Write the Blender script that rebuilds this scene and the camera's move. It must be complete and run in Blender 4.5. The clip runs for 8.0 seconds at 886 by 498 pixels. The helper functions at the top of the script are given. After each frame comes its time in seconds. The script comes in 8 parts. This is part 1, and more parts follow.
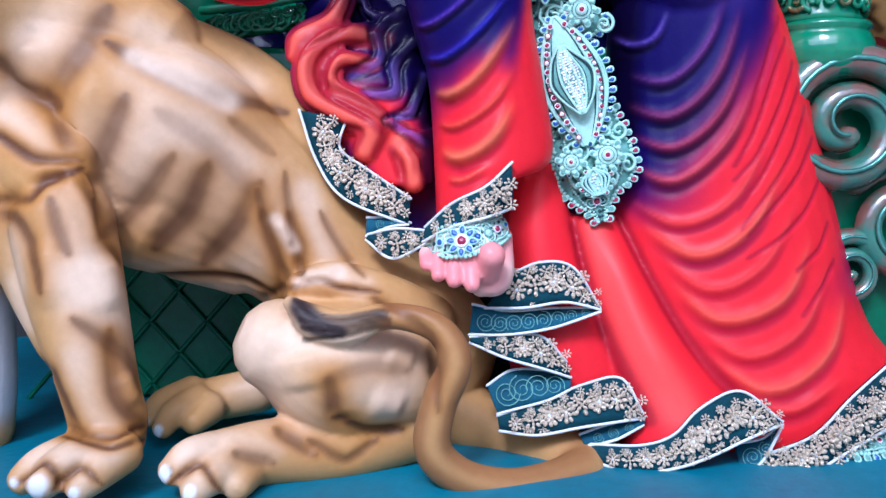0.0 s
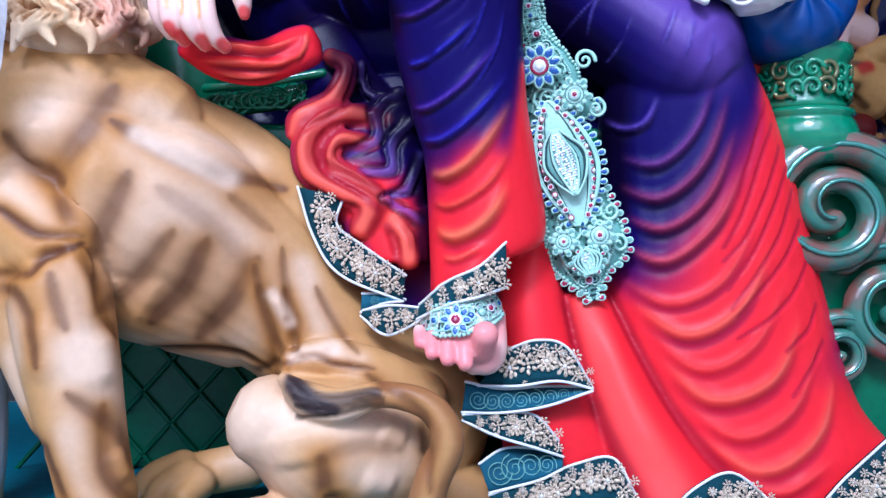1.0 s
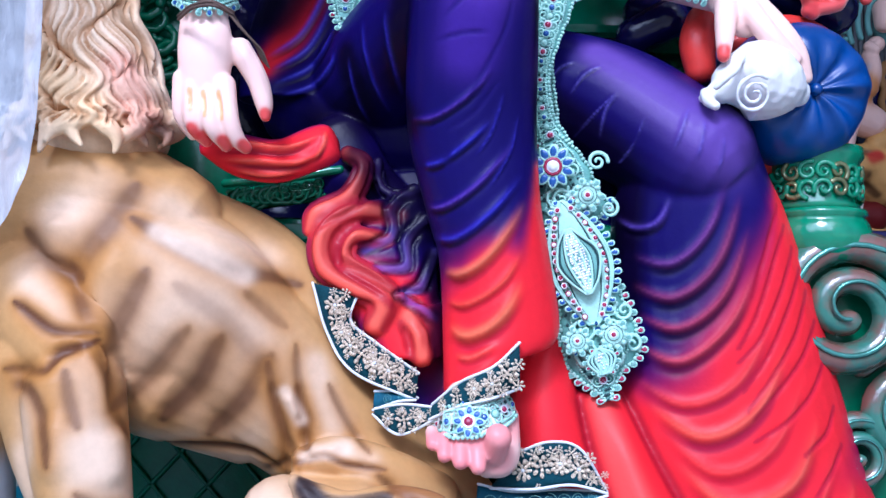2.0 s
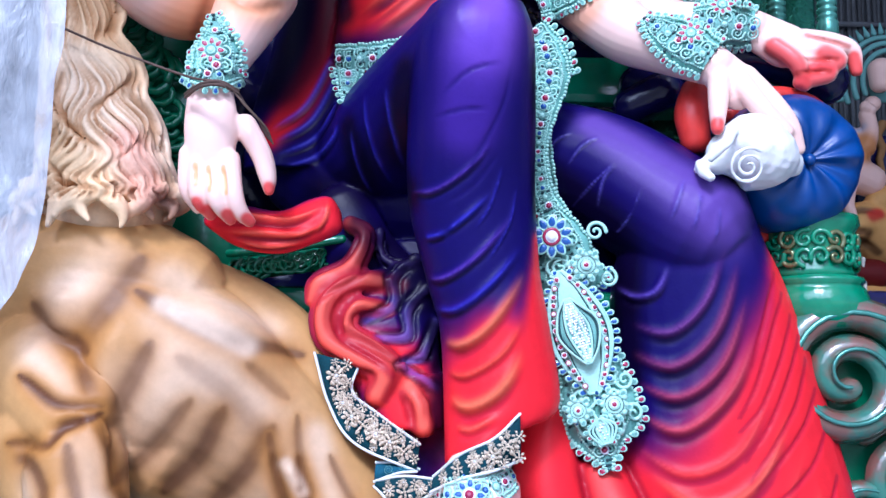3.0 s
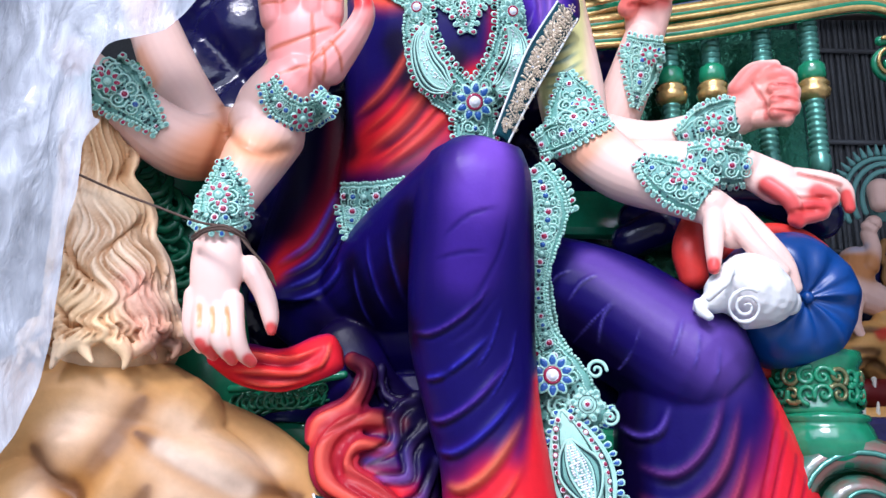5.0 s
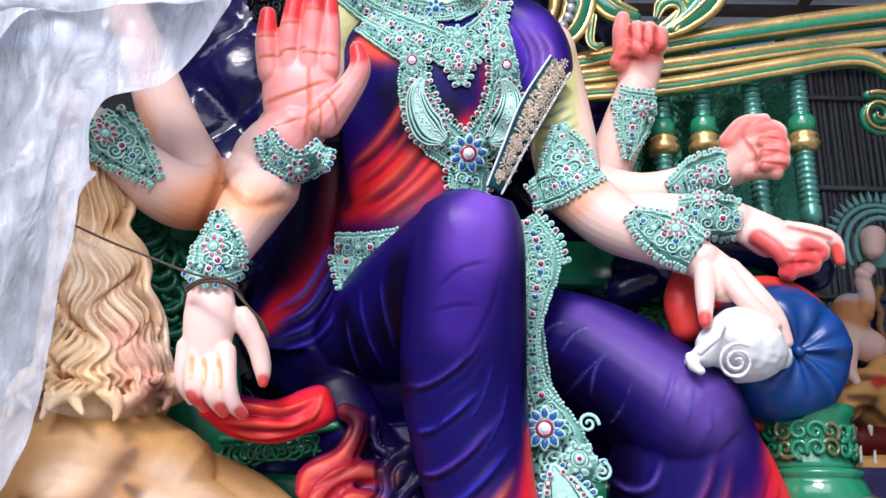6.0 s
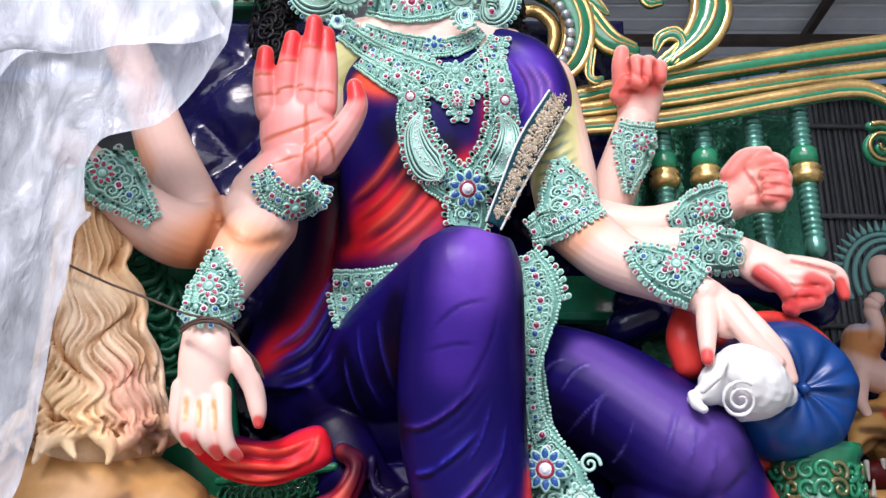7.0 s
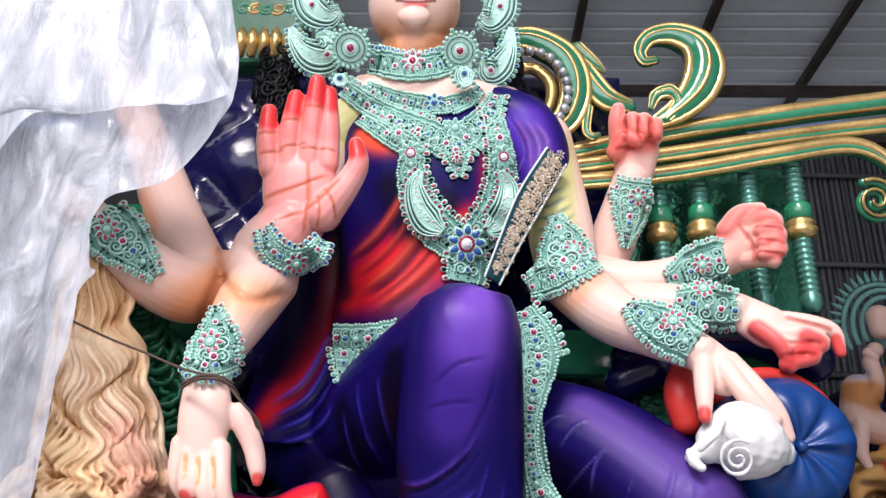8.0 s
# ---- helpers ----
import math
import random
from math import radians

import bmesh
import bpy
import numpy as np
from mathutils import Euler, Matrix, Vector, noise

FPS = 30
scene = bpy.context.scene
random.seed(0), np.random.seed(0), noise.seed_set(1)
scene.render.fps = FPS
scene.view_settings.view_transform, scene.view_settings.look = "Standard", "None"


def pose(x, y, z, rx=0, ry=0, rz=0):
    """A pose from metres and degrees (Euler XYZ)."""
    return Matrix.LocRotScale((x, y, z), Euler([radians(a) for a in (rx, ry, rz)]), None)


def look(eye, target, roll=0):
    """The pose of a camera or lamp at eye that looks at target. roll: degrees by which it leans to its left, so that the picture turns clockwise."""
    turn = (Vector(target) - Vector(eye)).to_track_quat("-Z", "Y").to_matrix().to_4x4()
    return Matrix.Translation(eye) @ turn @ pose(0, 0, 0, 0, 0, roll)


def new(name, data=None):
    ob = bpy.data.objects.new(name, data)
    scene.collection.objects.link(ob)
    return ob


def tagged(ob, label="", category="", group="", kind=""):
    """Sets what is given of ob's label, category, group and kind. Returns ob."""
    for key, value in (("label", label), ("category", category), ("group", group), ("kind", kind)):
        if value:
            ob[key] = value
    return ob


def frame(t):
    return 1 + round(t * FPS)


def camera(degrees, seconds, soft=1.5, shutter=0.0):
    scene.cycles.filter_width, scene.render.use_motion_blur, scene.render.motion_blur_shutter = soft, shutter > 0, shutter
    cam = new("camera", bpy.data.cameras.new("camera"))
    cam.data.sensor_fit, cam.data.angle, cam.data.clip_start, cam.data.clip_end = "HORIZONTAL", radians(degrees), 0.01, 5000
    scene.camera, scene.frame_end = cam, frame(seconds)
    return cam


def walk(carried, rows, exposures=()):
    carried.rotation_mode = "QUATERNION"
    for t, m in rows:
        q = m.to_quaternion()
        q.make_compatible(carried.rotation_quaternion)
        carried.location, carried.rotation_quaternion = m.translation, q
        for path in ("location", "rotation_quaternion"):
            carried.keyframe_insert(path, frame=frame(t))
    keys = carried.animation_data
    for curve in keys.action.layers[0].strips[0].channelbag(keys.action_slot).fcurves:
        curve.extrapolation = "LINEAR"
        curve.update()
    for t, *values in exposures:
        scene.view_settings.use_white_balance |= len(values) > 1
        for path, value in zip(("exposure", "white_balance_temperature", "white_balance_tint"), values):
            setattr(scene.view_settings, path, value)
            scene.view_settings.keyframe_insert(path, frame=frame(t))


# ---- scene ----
cam = camera(56.3, 8.0)
METRES, EYE, TILT, LEAN, TURN = 0.4, 1.24, -5.0, 0.0, 0.0
ROWS = [
    (0.0, 0.0, 0.0, 0.0, 0.0, -0.0, -0.0),
    (0.5, 0.0009, -0.0371, 0.0426, -0.26, 1.77, -0.45),
    (1.0, -0.0072, -0.0675, 0.1039, -0.49, 4.08, -0.72),
    (1.5, -0.0253, -0.0828, 0.1862, 0.05, 6.87, -1.27),
    (3.0, 0.0022, -0.1872, 0.3584, 0.63, 12.55, -1.24),
    (3.5, 0.0418, -0.2223, 0.4116, 0.91, 14.65, -0.64),
    (4.0, 0.0581, -0.2177, 0.4568, 1.16, 16.19, -0.91),
    (4.5, 0.0561, -0.2514, 0.5019, 1.38, 17.97, -1.22),
    (6.0, 0.0871, -0.3572, 0.6218, 1.04, 22.37, -1.62),
    (6.5, 0.1265, -0.3654, 0.6381, 1.13, 23.26, -1.73),
    (7.0, 0.1558, -0.332, 0.6928, 1.77, 24.34, -1.48),
    (7.5, 0.1583, -0.4014, 0.7069, 1.5, 25.77, -1.43),
    (8.0, 0.159, -0.4329, 0.7444, 1.65, 27.3, -1.65),
]
walk(cam, [(t, pose(0, 0, EYE, TILT, LEAN, TURN) @ pose(METRES * x, METRES * y, METRES * z, 90 + pitch, roll, yaw)) for t, x, y, z, yaw, pitch, roll in ROWS],
     exposures=[(0, 0.42, 5200, 21), (1.5, 0.47, 5150, 21), (3.5, 0.63, 5250, 20), (4.5, 0.54, 5600, 19), (6.5, 0.41, 6400, 20), (8, 0.38, 6700, 20)])

# ---- daylight ----
world = bpy.data.worlds.new("sky")
scene.world = world
world.use_nodes = True
sky = world.node_tree.nodes.new("ShaderNodeTexSky")
sky.sky_type, sky.sun_disc, sky.sun_elevation, sky.sun_rotation = "NISHITA", False, radians(45), radians(163)
world.node_tree.links.new(sky.outputs[0], world.node_tree.nodes["Background"].inputs[0])
world.node_tree.nodes["Background"].inputs[1].default_value = 0.065
sun = new("sun", bpy.data.lights.new("sun", "SUN"))
sun.data.energy, sun.data.angle, sun.data.color = 1.9, radians(14), (1, 0.98, 0.96)
sun.matrix_world = look((-0.9, -3.0, 3.1), (0, 0, 0))
opening = new("sky_light", bpy.data.lights.new("sky_light", "AREA"))
opening.data.shape, opening.data.size, opening.data.size_y = "RECTANGLE", 4.5, 2.4
opening.data.energy, opening.data.color = 112, (0.9, 0.95, 1.0)
opening.matrix_world = look((-0.5, -1.5, 4.2), (0.1, 2.0, 1.7))


# ---- materials ----
def material(name, colour, rough=0.5, metal=0.0, vary=0.15, scale=30.0, bump=0.0, bump_scale=200.0, coat=0.0, paint="", random_tint=0.0, spec=0.5):
    """A painted or plain surface: base colour with broad and fine variation, gloss and fine relief."""
    m = bpy.data.materials.new(name)
    m.use_nodes = True
    nodes, links = m.node_tree.nodes, m.node_tree.links
    b = nodes["Principled BSDF"]
    co = nodes.new("ShaderNodeTexCoord")
    big = nodes.new("ShaderNodeTexNoise")
    big.inputs["Scale"].default_value, big.inputs["Detail"].default_value = scale * 0.2, 4
    fine = nodes.new("ShaderNodeTexNoise")
    fine.inputs["Scale"].default_value, fine.inputs["Detail"].default_value = scale * 3, 3
    for n in (big, fine):
        links.new(co.outputs["Object"], n.inputs["Vector"])
    both = nodes.new("ShaderNodeMath")
    both.operation = "MULTIPLY_ADD"
    links.new(fine.outputs[0], both.inputs[0])
    both.inputs[1].default_value = 0.5
    links.new(big.outputs[0], both.inputs[2])
    span = nodes.new("ShaderNodeMapRange")
    span.inputs["From Min"].default_value, span.inputs["From Max"].default_value = 0.45, 1.05
    span.inputs["To Min"].default_value, span.inputs["To Max"].default_value = 1 - vary, 1 + vary
    links.new(both.outputs[0], span.inputs[0])
    mul = nodes.new("ShaderNodeVectorMath")
    mul.operation = "MULTIPLY"
    if paint:
        a = nodes.new("ShaderNodeAttribute")
        a.attribute_name = paint
        links.new(a.outputs["Color"], mul.inputs[0])
    else:
        mul.inputs[0].default_value = colour[:3]
    links.new(span.outputs[0], mul.inputs[1])
    out = mul.outputs[0]
    if random_tint:
        info = nodes.new("ShaderNodeObjectInfo")
        r2 = nodes.new("ShaderNodeMapRange")
        r2.inputs["To Min"].default_value, r2.inputs["To Max"].default_value = 1 - random_tint, 1 + random_tint
        links.new(info.outputs["Random"], r2.inputs[0])
        m2 = nodes.new("ShaderNodeVectorMath")
        m2.operation = "MULTIPLY"
        links.new(out, m2.inputs[0])
        links.new(r2.outputs[0], m2.inputs[1])
        out = m2.outputs[0]
    links.new(out, b.inputs["Base Color"])
    b.inputs["Metallic"].default_value = metal
    rr = nodes.new("ShaderNodeMapRange")
    rr.inputs["To Min"].default_value, rr.inputs["To Max"].default_value = max(0.03, rough - 0.08), min(1, rough + 0.08)
    links.new(big.outputs[0], rr.inputs[0])
    links.new(rr.outputs[0], b.inputs["Roughness"])
    b.inputs["Coat Weight"].default_value = coat
    b.inputs["Specular IOR Level"].default_value = spec
    b.inputs["Coat Roughness"].default_value = 0.15
    if bump:
        n = nodes.new("ShaderNodeTexNoise")
        n.inputs["Scale"].default_value, n.inputs["Detail"].default_value = bump_scale, 4
        links.new(co.outputs["Object"], n.inputs["Vector"])
        bm_ = nodes.new("ShaderNodeBump")
        bm_.inputs["Strength"].default_value, bm_.inputs["Distance"].default_value = bump, 0.004
        links.new(n.outputs[0], bm_.inputs["Height"])
        links.new(bm_.outputs[0], b.inputs["Normal"])
    return m


SARI = material("painted_sari", (1, 1, 1), 0.38, vary=0.1, scale=14, bump=0.12, bump_scale=120, paint="airbrush_and_shade", spec=0.14)
SKIN = material("painted_skin", (1, 1, 1), 0.38, vary=0.05, scale=8, bump=0.04, bump_scale=90, paint="airbrush_and_shade", spec=0.3)
FUR = material("painted_lion", (1, 1, 1), 0.48, vary=0.12, scale=16, bump=0.12, bump_scale=110, paint="airbrush_and_shade", spec=0.25)
MANE = material("painted_mane", (1, 1, 1), 0.55, vary=0.15, scale=30, bump=0.2, bump_scale=160, paint="airbrush_and_shade", spec=0.2)
GREEN = material("green_enamel", (0.012, 0.21, 0.1), 0.16, vary=0.3, scale=14, bump=0.25, bump_scale=60, coat=0.6)
DARKGREEN = material("dark_green_enamel", (0.006, 0.12, 0.055), 0.3, vary=0.35, scale=14, bump=0.25, bump_scale=60, coat=0.15, spec=0.25)
GOLD = material("gold_paint", (0.62, 0.42, 0.16), 0.2, metal=0.7, vary=0.5, scale=30, bump=0.25, bump_scale=120)
BASEBLUE = material("blue_base_paint", (0.006, 0.16, 0.23), 0.5, vary=0.3, scale=10, bump=0.3, bump_scale=50)
NAVYVINYL = material("navy_vinyl", (0.006, 0.005, 0.045), 0.16, vary=0.3, scale=10, bump=0.8, bump_scale=22, spec=0.35)
BLUECLOTH = material("blue_satin", (0.003, 0.045, 0.2), 0.35, vary=0.3, scale=10, bump=0.2, bump_scale=60)
REDPAINT = material("red_paint", (0.62, 0.035, 0.025), 0.4, vary=0.2, scale=16, bump=0.15)
WHITE = material("white_plaster", (0.78, 0.78, 0.76), 0.5, vary=0.08, scale=20, bump=0.3, bump_scale=70)
TURQ = material("turquoise_lace", (0.18, 0.42, 0.36), 0.45, vary=0.25, scale=90, bump=0.5, bump_scale=500)
PALETURQ = material("pale_turquoise_bead", (0.43, 0.73, 0.62), 0.32, vary=0.25, scale=90, bump=0.2, bump_scale=500)
GEMRED = material("crimson_gem", (0.32, 0.014, 0.06), 0.15, vary=0.2, scale=60, coat=0.8)
GEMBLUE = material("blue_gem", (0.015, 0.09, 0.32), 0.15, vary=0.2, scale=60, coat=0.8)
GEMWHITE = material("crystal_bead", (0.8, 0.82, 0.85), 0.12, vary=0.15, scale=60, coat=0.8)
LACE = material("dark_teal_brocade", (0.006, 0.045, 0.06), 0.8, vary=0.45, scale=60, bump=0.5, bump_scale=420, spec=0.15)
SEQUIN = material("champagne_sequin", (0.74, 0.61, 0.45), 0.28, metal=0.35, vary=0.35, scale=120, bump=0.4, bump_scale=700)
PIPING = material("white_piping", (0.75, 0.78, 0.78), 0.6, vary=0.1, scale=50)
LINING = material("blue_teal_lining", (0.012, 0.085, 0.13), 0.8, vary=0.4, scale=60, bump=0.4, bump_scale=420, spec=0.2)
HAIR = material("black_hair", (0.002, 0.002, 0.003), 0.4, vary=0.3, scale=60, spec=0.12)
PEARL = material("silvered_pearl", (0.42, 0.45, 0.47), 0.22, metal=0.5, vary=0.3, scale=60)
DARKCORD = material("dark_teal_cord", (0.012, 0.05, 0.055), 0.5, vary=0.3, scale=90)
ROPE = material("jute_cord", (0.1, 0.06, 0.045), 0.85, vary=0.3, scale=200, bump=0.5, bump_scale=600)
BAMBOO = material("bamboo_mat", (0.075, 0.08, 0.088), 0.65, vary=0.4, scale=20, bump=0.4, bump_scale=90, random_tint=0.35)
STEEL = material("rusty_steel", (0.06, 0.045, 0.04), 0.6, metal=0.3, vary=0.4, scale=30, bump=0.2)
ROOF = material("grey_roof_sheet", (0.7, 0.78, 0.82), 0.5, metal=0.0, vary=0.12, scale=4, bump=0.05)
CONCRETE = material("concrete", (0.42, 0.41, 0.39), 0.8, vary=0.2, scale=6, bump=0.3)


def two_tone(name, first, second, rough, coat):
    """Enamel worn through in patches to a second colour."""
    m = material(name, first, rough, vary=0.3, scale=14, bump=0.3, bump_scale=60, coat=coat)
    nodes, links = m.node_tree.nodes, m.node_tree.links
    b = nodes["Principled BSDF"]
    old = b.inputs["Base Color"].links[0].from_socket
    n = nodes.new("ShaderNodeTexNoise")
    n.inputs["Scale"].default_value, n.inputs["Detail"].default_value = 9, 6
    co = nodes.new("ShaderNodeTexCoord")
    links.new(co.outputs["Object"], n.inputs["Vector"])
    span = nodes.new("ShaderNodeMapRange")
    span.inputs["From Min"].default_value, span.inputs["From Max"].default_value = 0.44, 0.58
    links.new(n.outputs[0], span.inputs[0])
    mix = nodes.new("ShaderNodeMix")
    mix.data_type = "RGBA"
    links.new(span.outputs[0], mix.inputs[0])
    links.new(old, mix.inputs[6])
    mix.inputs[7].default_value = (*second, 1)
    links.new(mix.outputs[2], b.inputs["Base Color"])
    return m


def sheet_material():
    """Milky polythene: partly see-through, glossy, wrinkled."""
    m = bpy.data.materials.new("milky_polythene")
    m.use_nodes = True
    nodes, links = m.node_tree.nodes, m.node_tree.links
    b = nodes["Principled BSDF"]
    b.inputs["Base Color"].default_value = (0.6, 0.63, 0.68, 1)
    b.inputs["Roughness"].default_value = 0.16
    b.inputs["Coat Weight"].default_value = 0.6
    clear = nodes.new("ShaderNodeBsdfTransparent")
    clear.inputs[0].default_value = (0.93, 0.94, 0.96, 1)
    mix = nodes.new("ShaderNodeMixShader")
    co = nodes.new("ShaderNodeTexCoord")
    n = nodes.new("ShaderNodeTexNoise")
    n.inputs["Scale"].default_value, n.inputs["Detail"].default_value, n.inputs["Distortion"].default_value = 9, 6, 1.2
    stretch = nodes.new("ShaderNodeMapping")
    stretch.inputs["Scale"].default_value = (1.6, 1.6, 0.6)
    links.new(co.outputs["Object"], stretch.inputs[0])
    links.new(stretch.outputs[0], n.inputs["Vector"])
    span = nodes.new("ShaderNodeMapRange")
    span.inputs["From Min"].default_value, span.inputs["From Max"].default_value = 0.3, 0.7
    span.inputs["To Min"].default_value, span.inputs["To Max"].default_value = 0.4, 0.85
    links.new(n.outputs[0], span.inputs[0])
    links.new(span.outputs[0], mix.inputs[0])
    links.new(clear.outputs[0], mix.inputs[1])
    links.new(b.outputs[0], mix.inputs[2])
    links.new(mix.outputs[0], nodes["Material Output"].inputs[0])
    bump = nodes.new("ShaderNodeBump")
    bump.inputs["Strength"].default_value, bump.inputs["Distance"].default_value = 0.6, 0.02
    links.new(n.outputs[0], bump.inputs["Height"])
    fine = nodes.new("ShaderNodeTexNoise")
    fine.inputs["Scale"].default_value, fine.inputs["Detail"].default_value, fine.inputs["Distortion"].default_value = 26, 5, 2.0
    links.new(stretch.outputs[0], fine.inputs["Vector"])
    bump2 = nodes.new("ShaderNodeBump")
    bump2.inputs["Strength"].default_value, bump2.inputs["Distance"].default_value = 0.25, 0.012
    links.new(fine.outputs[0], bump2.inputs["Height"])
    links.new(bump.outputs[0], bump2.inputs["Normal"])
    links.new(bump2.outputs[0], b.inputs["Normal"])
    return m


POLYTHENE = sheet_material()


# ---- shape helpers ----
def spline(points, per=8):
    """A smooth line through control rows; every column is carried along."""
    p = np.array(points, float)
    if len(p) < 3:
        u = np.linspace(0, 1, per * 2 + 1)[:, None]
        return p[0] * (1 - u) + p[-1] * u
    e = np.vstack([2 * p[0] - p[1], p, 2 * p[-1] - p[-2]])
    rows = []
    for i in range(len(p) - 1):
        a, b, c, d = e[i:i + 4]
        for u in np.arange(per) / per:
            rows.append(0.5 * (2 * b + (c - a) * u + (2 * a - 5 * b + 4 * c - d) * u * u + (3 * b - a - 3 * c + d) * u ** 3))
    rows.append(p[-1])
    out = np.array(rows)
    if out.shape[1] > 3:
        out[:, 3] = np.maximum(out[:, 3], 0.2 * p[:, 3].min())
    return out


def tube(bm, points, sides=12, per=6, flat=1.0, round_ends=True, mat=0):
    """A tube along rows of x, y, z, radius; flat squeezes it from front to back."""
    s = spline(points, per)
    c, r = s[:, :3], s[:, 3]
    t = np.gradient(c, axis=0)
    t /= np.linalg.norm(t, axis=1)[:, None] + 1e-9
    if round_ends:
        k = np.sin(np.linspace(0.12, 0.5, 4)[:-1] * math.pi)
        g = np.cos(np.linspace(0.12, 0.5, 4)[:-1] * math.pi)
        c = np.vstack([c[0] - t[0] * r[0] * g[:, None] * 0.9, c, (c[-1] + t[-1] * r[-1] * g[:, None] * 0.9)[::-1]])
        r = np.concatenate([r[0] * k, r, (r[-1] * k)[::-1]])
        t = np.vstack([np.repeat(t[:1], 3, 0), t, np.repeat(t[-1:], 3, 0)])
    n = np.cross(t[0], (0, 1, 0))
    if np.linalg.norm(n) < 0.2:
        n = np.cross(t[0], (1, 0, 0))
    rings = []
    for i in range(len(c)):
        n = n - t[i] * n.dot(t[i])
        n /= np.linalg.norm(n)
        b = np.cross(t[i], n)
        ring = []
        for a in np.arange(sides) * 2 * math.pi / sides:
            o = (n * math.cos(a) + b * math.sin(a)) * r[i]
            o[1] *= flat
            ring.append(bm.verts.new(c[i] + o))
        rings.append(ring)
    for i in range(len(rings) - 1):
        for j in range(sides):
            f = bm.faces.new((rings[i][j], rings[i][(j + 1) % sides], rings[i + 1][(j + 1) % sides], rings[i + 1][j]))
            f.smooth, f.material_index = True, mat
    for ring, turn in ((rings[0], -1), (rings[-1], 1)):
        f = bm.faces.new(ring[::turn])
        f.smooth, f.material_index = True, mat
    return bm


def ball(bm, at, r, squash=(1, 1, 1), sub=2, mat=0, turn=None):
    m = Matrix.Translation(at) @ (turn or Matrix()) @ Matrix.Diagonal((r * squash[0], r * squash[1], r * squash[2], 1))
    made = bmesh.ops.create_icosphere(bm, subdivisions=sub, radius=1, matrix=m)
    for f in {f for v in made["verts"] for f in v.link_faces}:
        f.smooth, f.material_index = True, mat


def box(bm, lo, hi, bevel=0.0, m=None):
    size, mid = np.array(hi) - np.array(lo), (np.array(hi) + np.array(lo)) / 2
    made = bmesh.ops.create_cube(bm, size=1, matrix=(m or Matrix()) @ Matrix.Translation(mid) @ Matrix.Diagonal((*size, 1)))
    if bevel:
        bmesh.ops.bevel(bm, geom=list({e for v in made["verts"] for e in v.link_edges}), offset=bevel, segments=2, affect="EDGES", profile=0.5)
    return bm


def lathe(bm, profile, at=(0, 0, 0), sides=20, mat=0):
    """A turned piece: rows of radius, height, optional material."""
    rings = []
    for r, h in profile:
        rings.append([bm.verts.new((at[0] + r * math.cos(a), at[1] + r * math.sin(a), at[2] + h)) for a in np.arange(sides) * 2 * math.pi / sides])
    for i in range(len(rings) - 1):
        for j in range(sides):
            f = bm.faces.new((rings[i][j], rings[i][(j + 1) % sides], rings[i + 1][(j + 1) % sides], rings[i + 1][j]))
            f.smooth, f.material_index = True, mat
    bm.faces.new(rings[0][::-1])
    bm.faces.new(rings[-1])
    return bm


def part(name, bm, mats, parent=None, label="", free=True):
    """Links a bmesh as one mesh object, under a thing or a part where one is given."""
    me = bpy.data.meshes.new(name)
    bm.to_mesh(me)
    if free:
        bm.free()
    for m in (mats if isinstance(mats, (list, tuple)) else (mats,)):
        me.materials.append(m)
    ob = new(name, me)
    if parent:
        ob.parent = parent
    if label:
        ob["label"] = label
    return ob


def thing(name, at, label, category, group="", kind=""):
    ob = new(name)
    ob.location = at
    ob.empty_display_size = 0.05
    return tagged(ob, label, category, group, kind)


def under(name, bm, mats, parent, label=""):
    """A part given in world places, hung under a thing that stands elsewhere."""
    bm.transform(Matrix.Translation(-Vector(parent.location)))
    return part(name, bm, mats, parent, label)


def fused(bm, voxel, smooth=6, factor=0.5):
    """Melts overlapping closed forms into one modelled skin. Returns places, normals and faces."""
    me = bpy.data.meshes.new("clay")
    bmesh.ops.recalc_face_normals(bm, faces=bm.faces)
    bm.to_mesh(me)
    bm.free()
    ob = new("clay", me)
    r = ob.modifiers.new("melt", "REMESH")
    r.mode, r.voxel_size, r.adaptivity = "VOXEL", voxel, 0.0
    s = ob.modifiers.new("soft", "SMOOTH")
    s.iterations, s.factor = smooth, factor
    out = bpy.data.meshes.new_from_object(ob.evaluated_get(bpy.context.evaluated_depsgraph_get()))
    bpy.data.objects.remove(ob)
    n = len(out.vertices)
    co, no = np.empty(n * 3), np.empty(n * 3)
    out.vertices.foreach_get("co", co)
    out.vertices.foreach_get("normal", no)
    quads = [tuple(p.vertices) for p in out.polygons]
    bpy.data.meshes.remove(out)
    return Clay(co.reshape(-1, 3), no.reshape(-1, 3), quads)


from mathutils.bvhtree import BVHTree

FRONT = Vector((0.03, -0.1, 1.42))


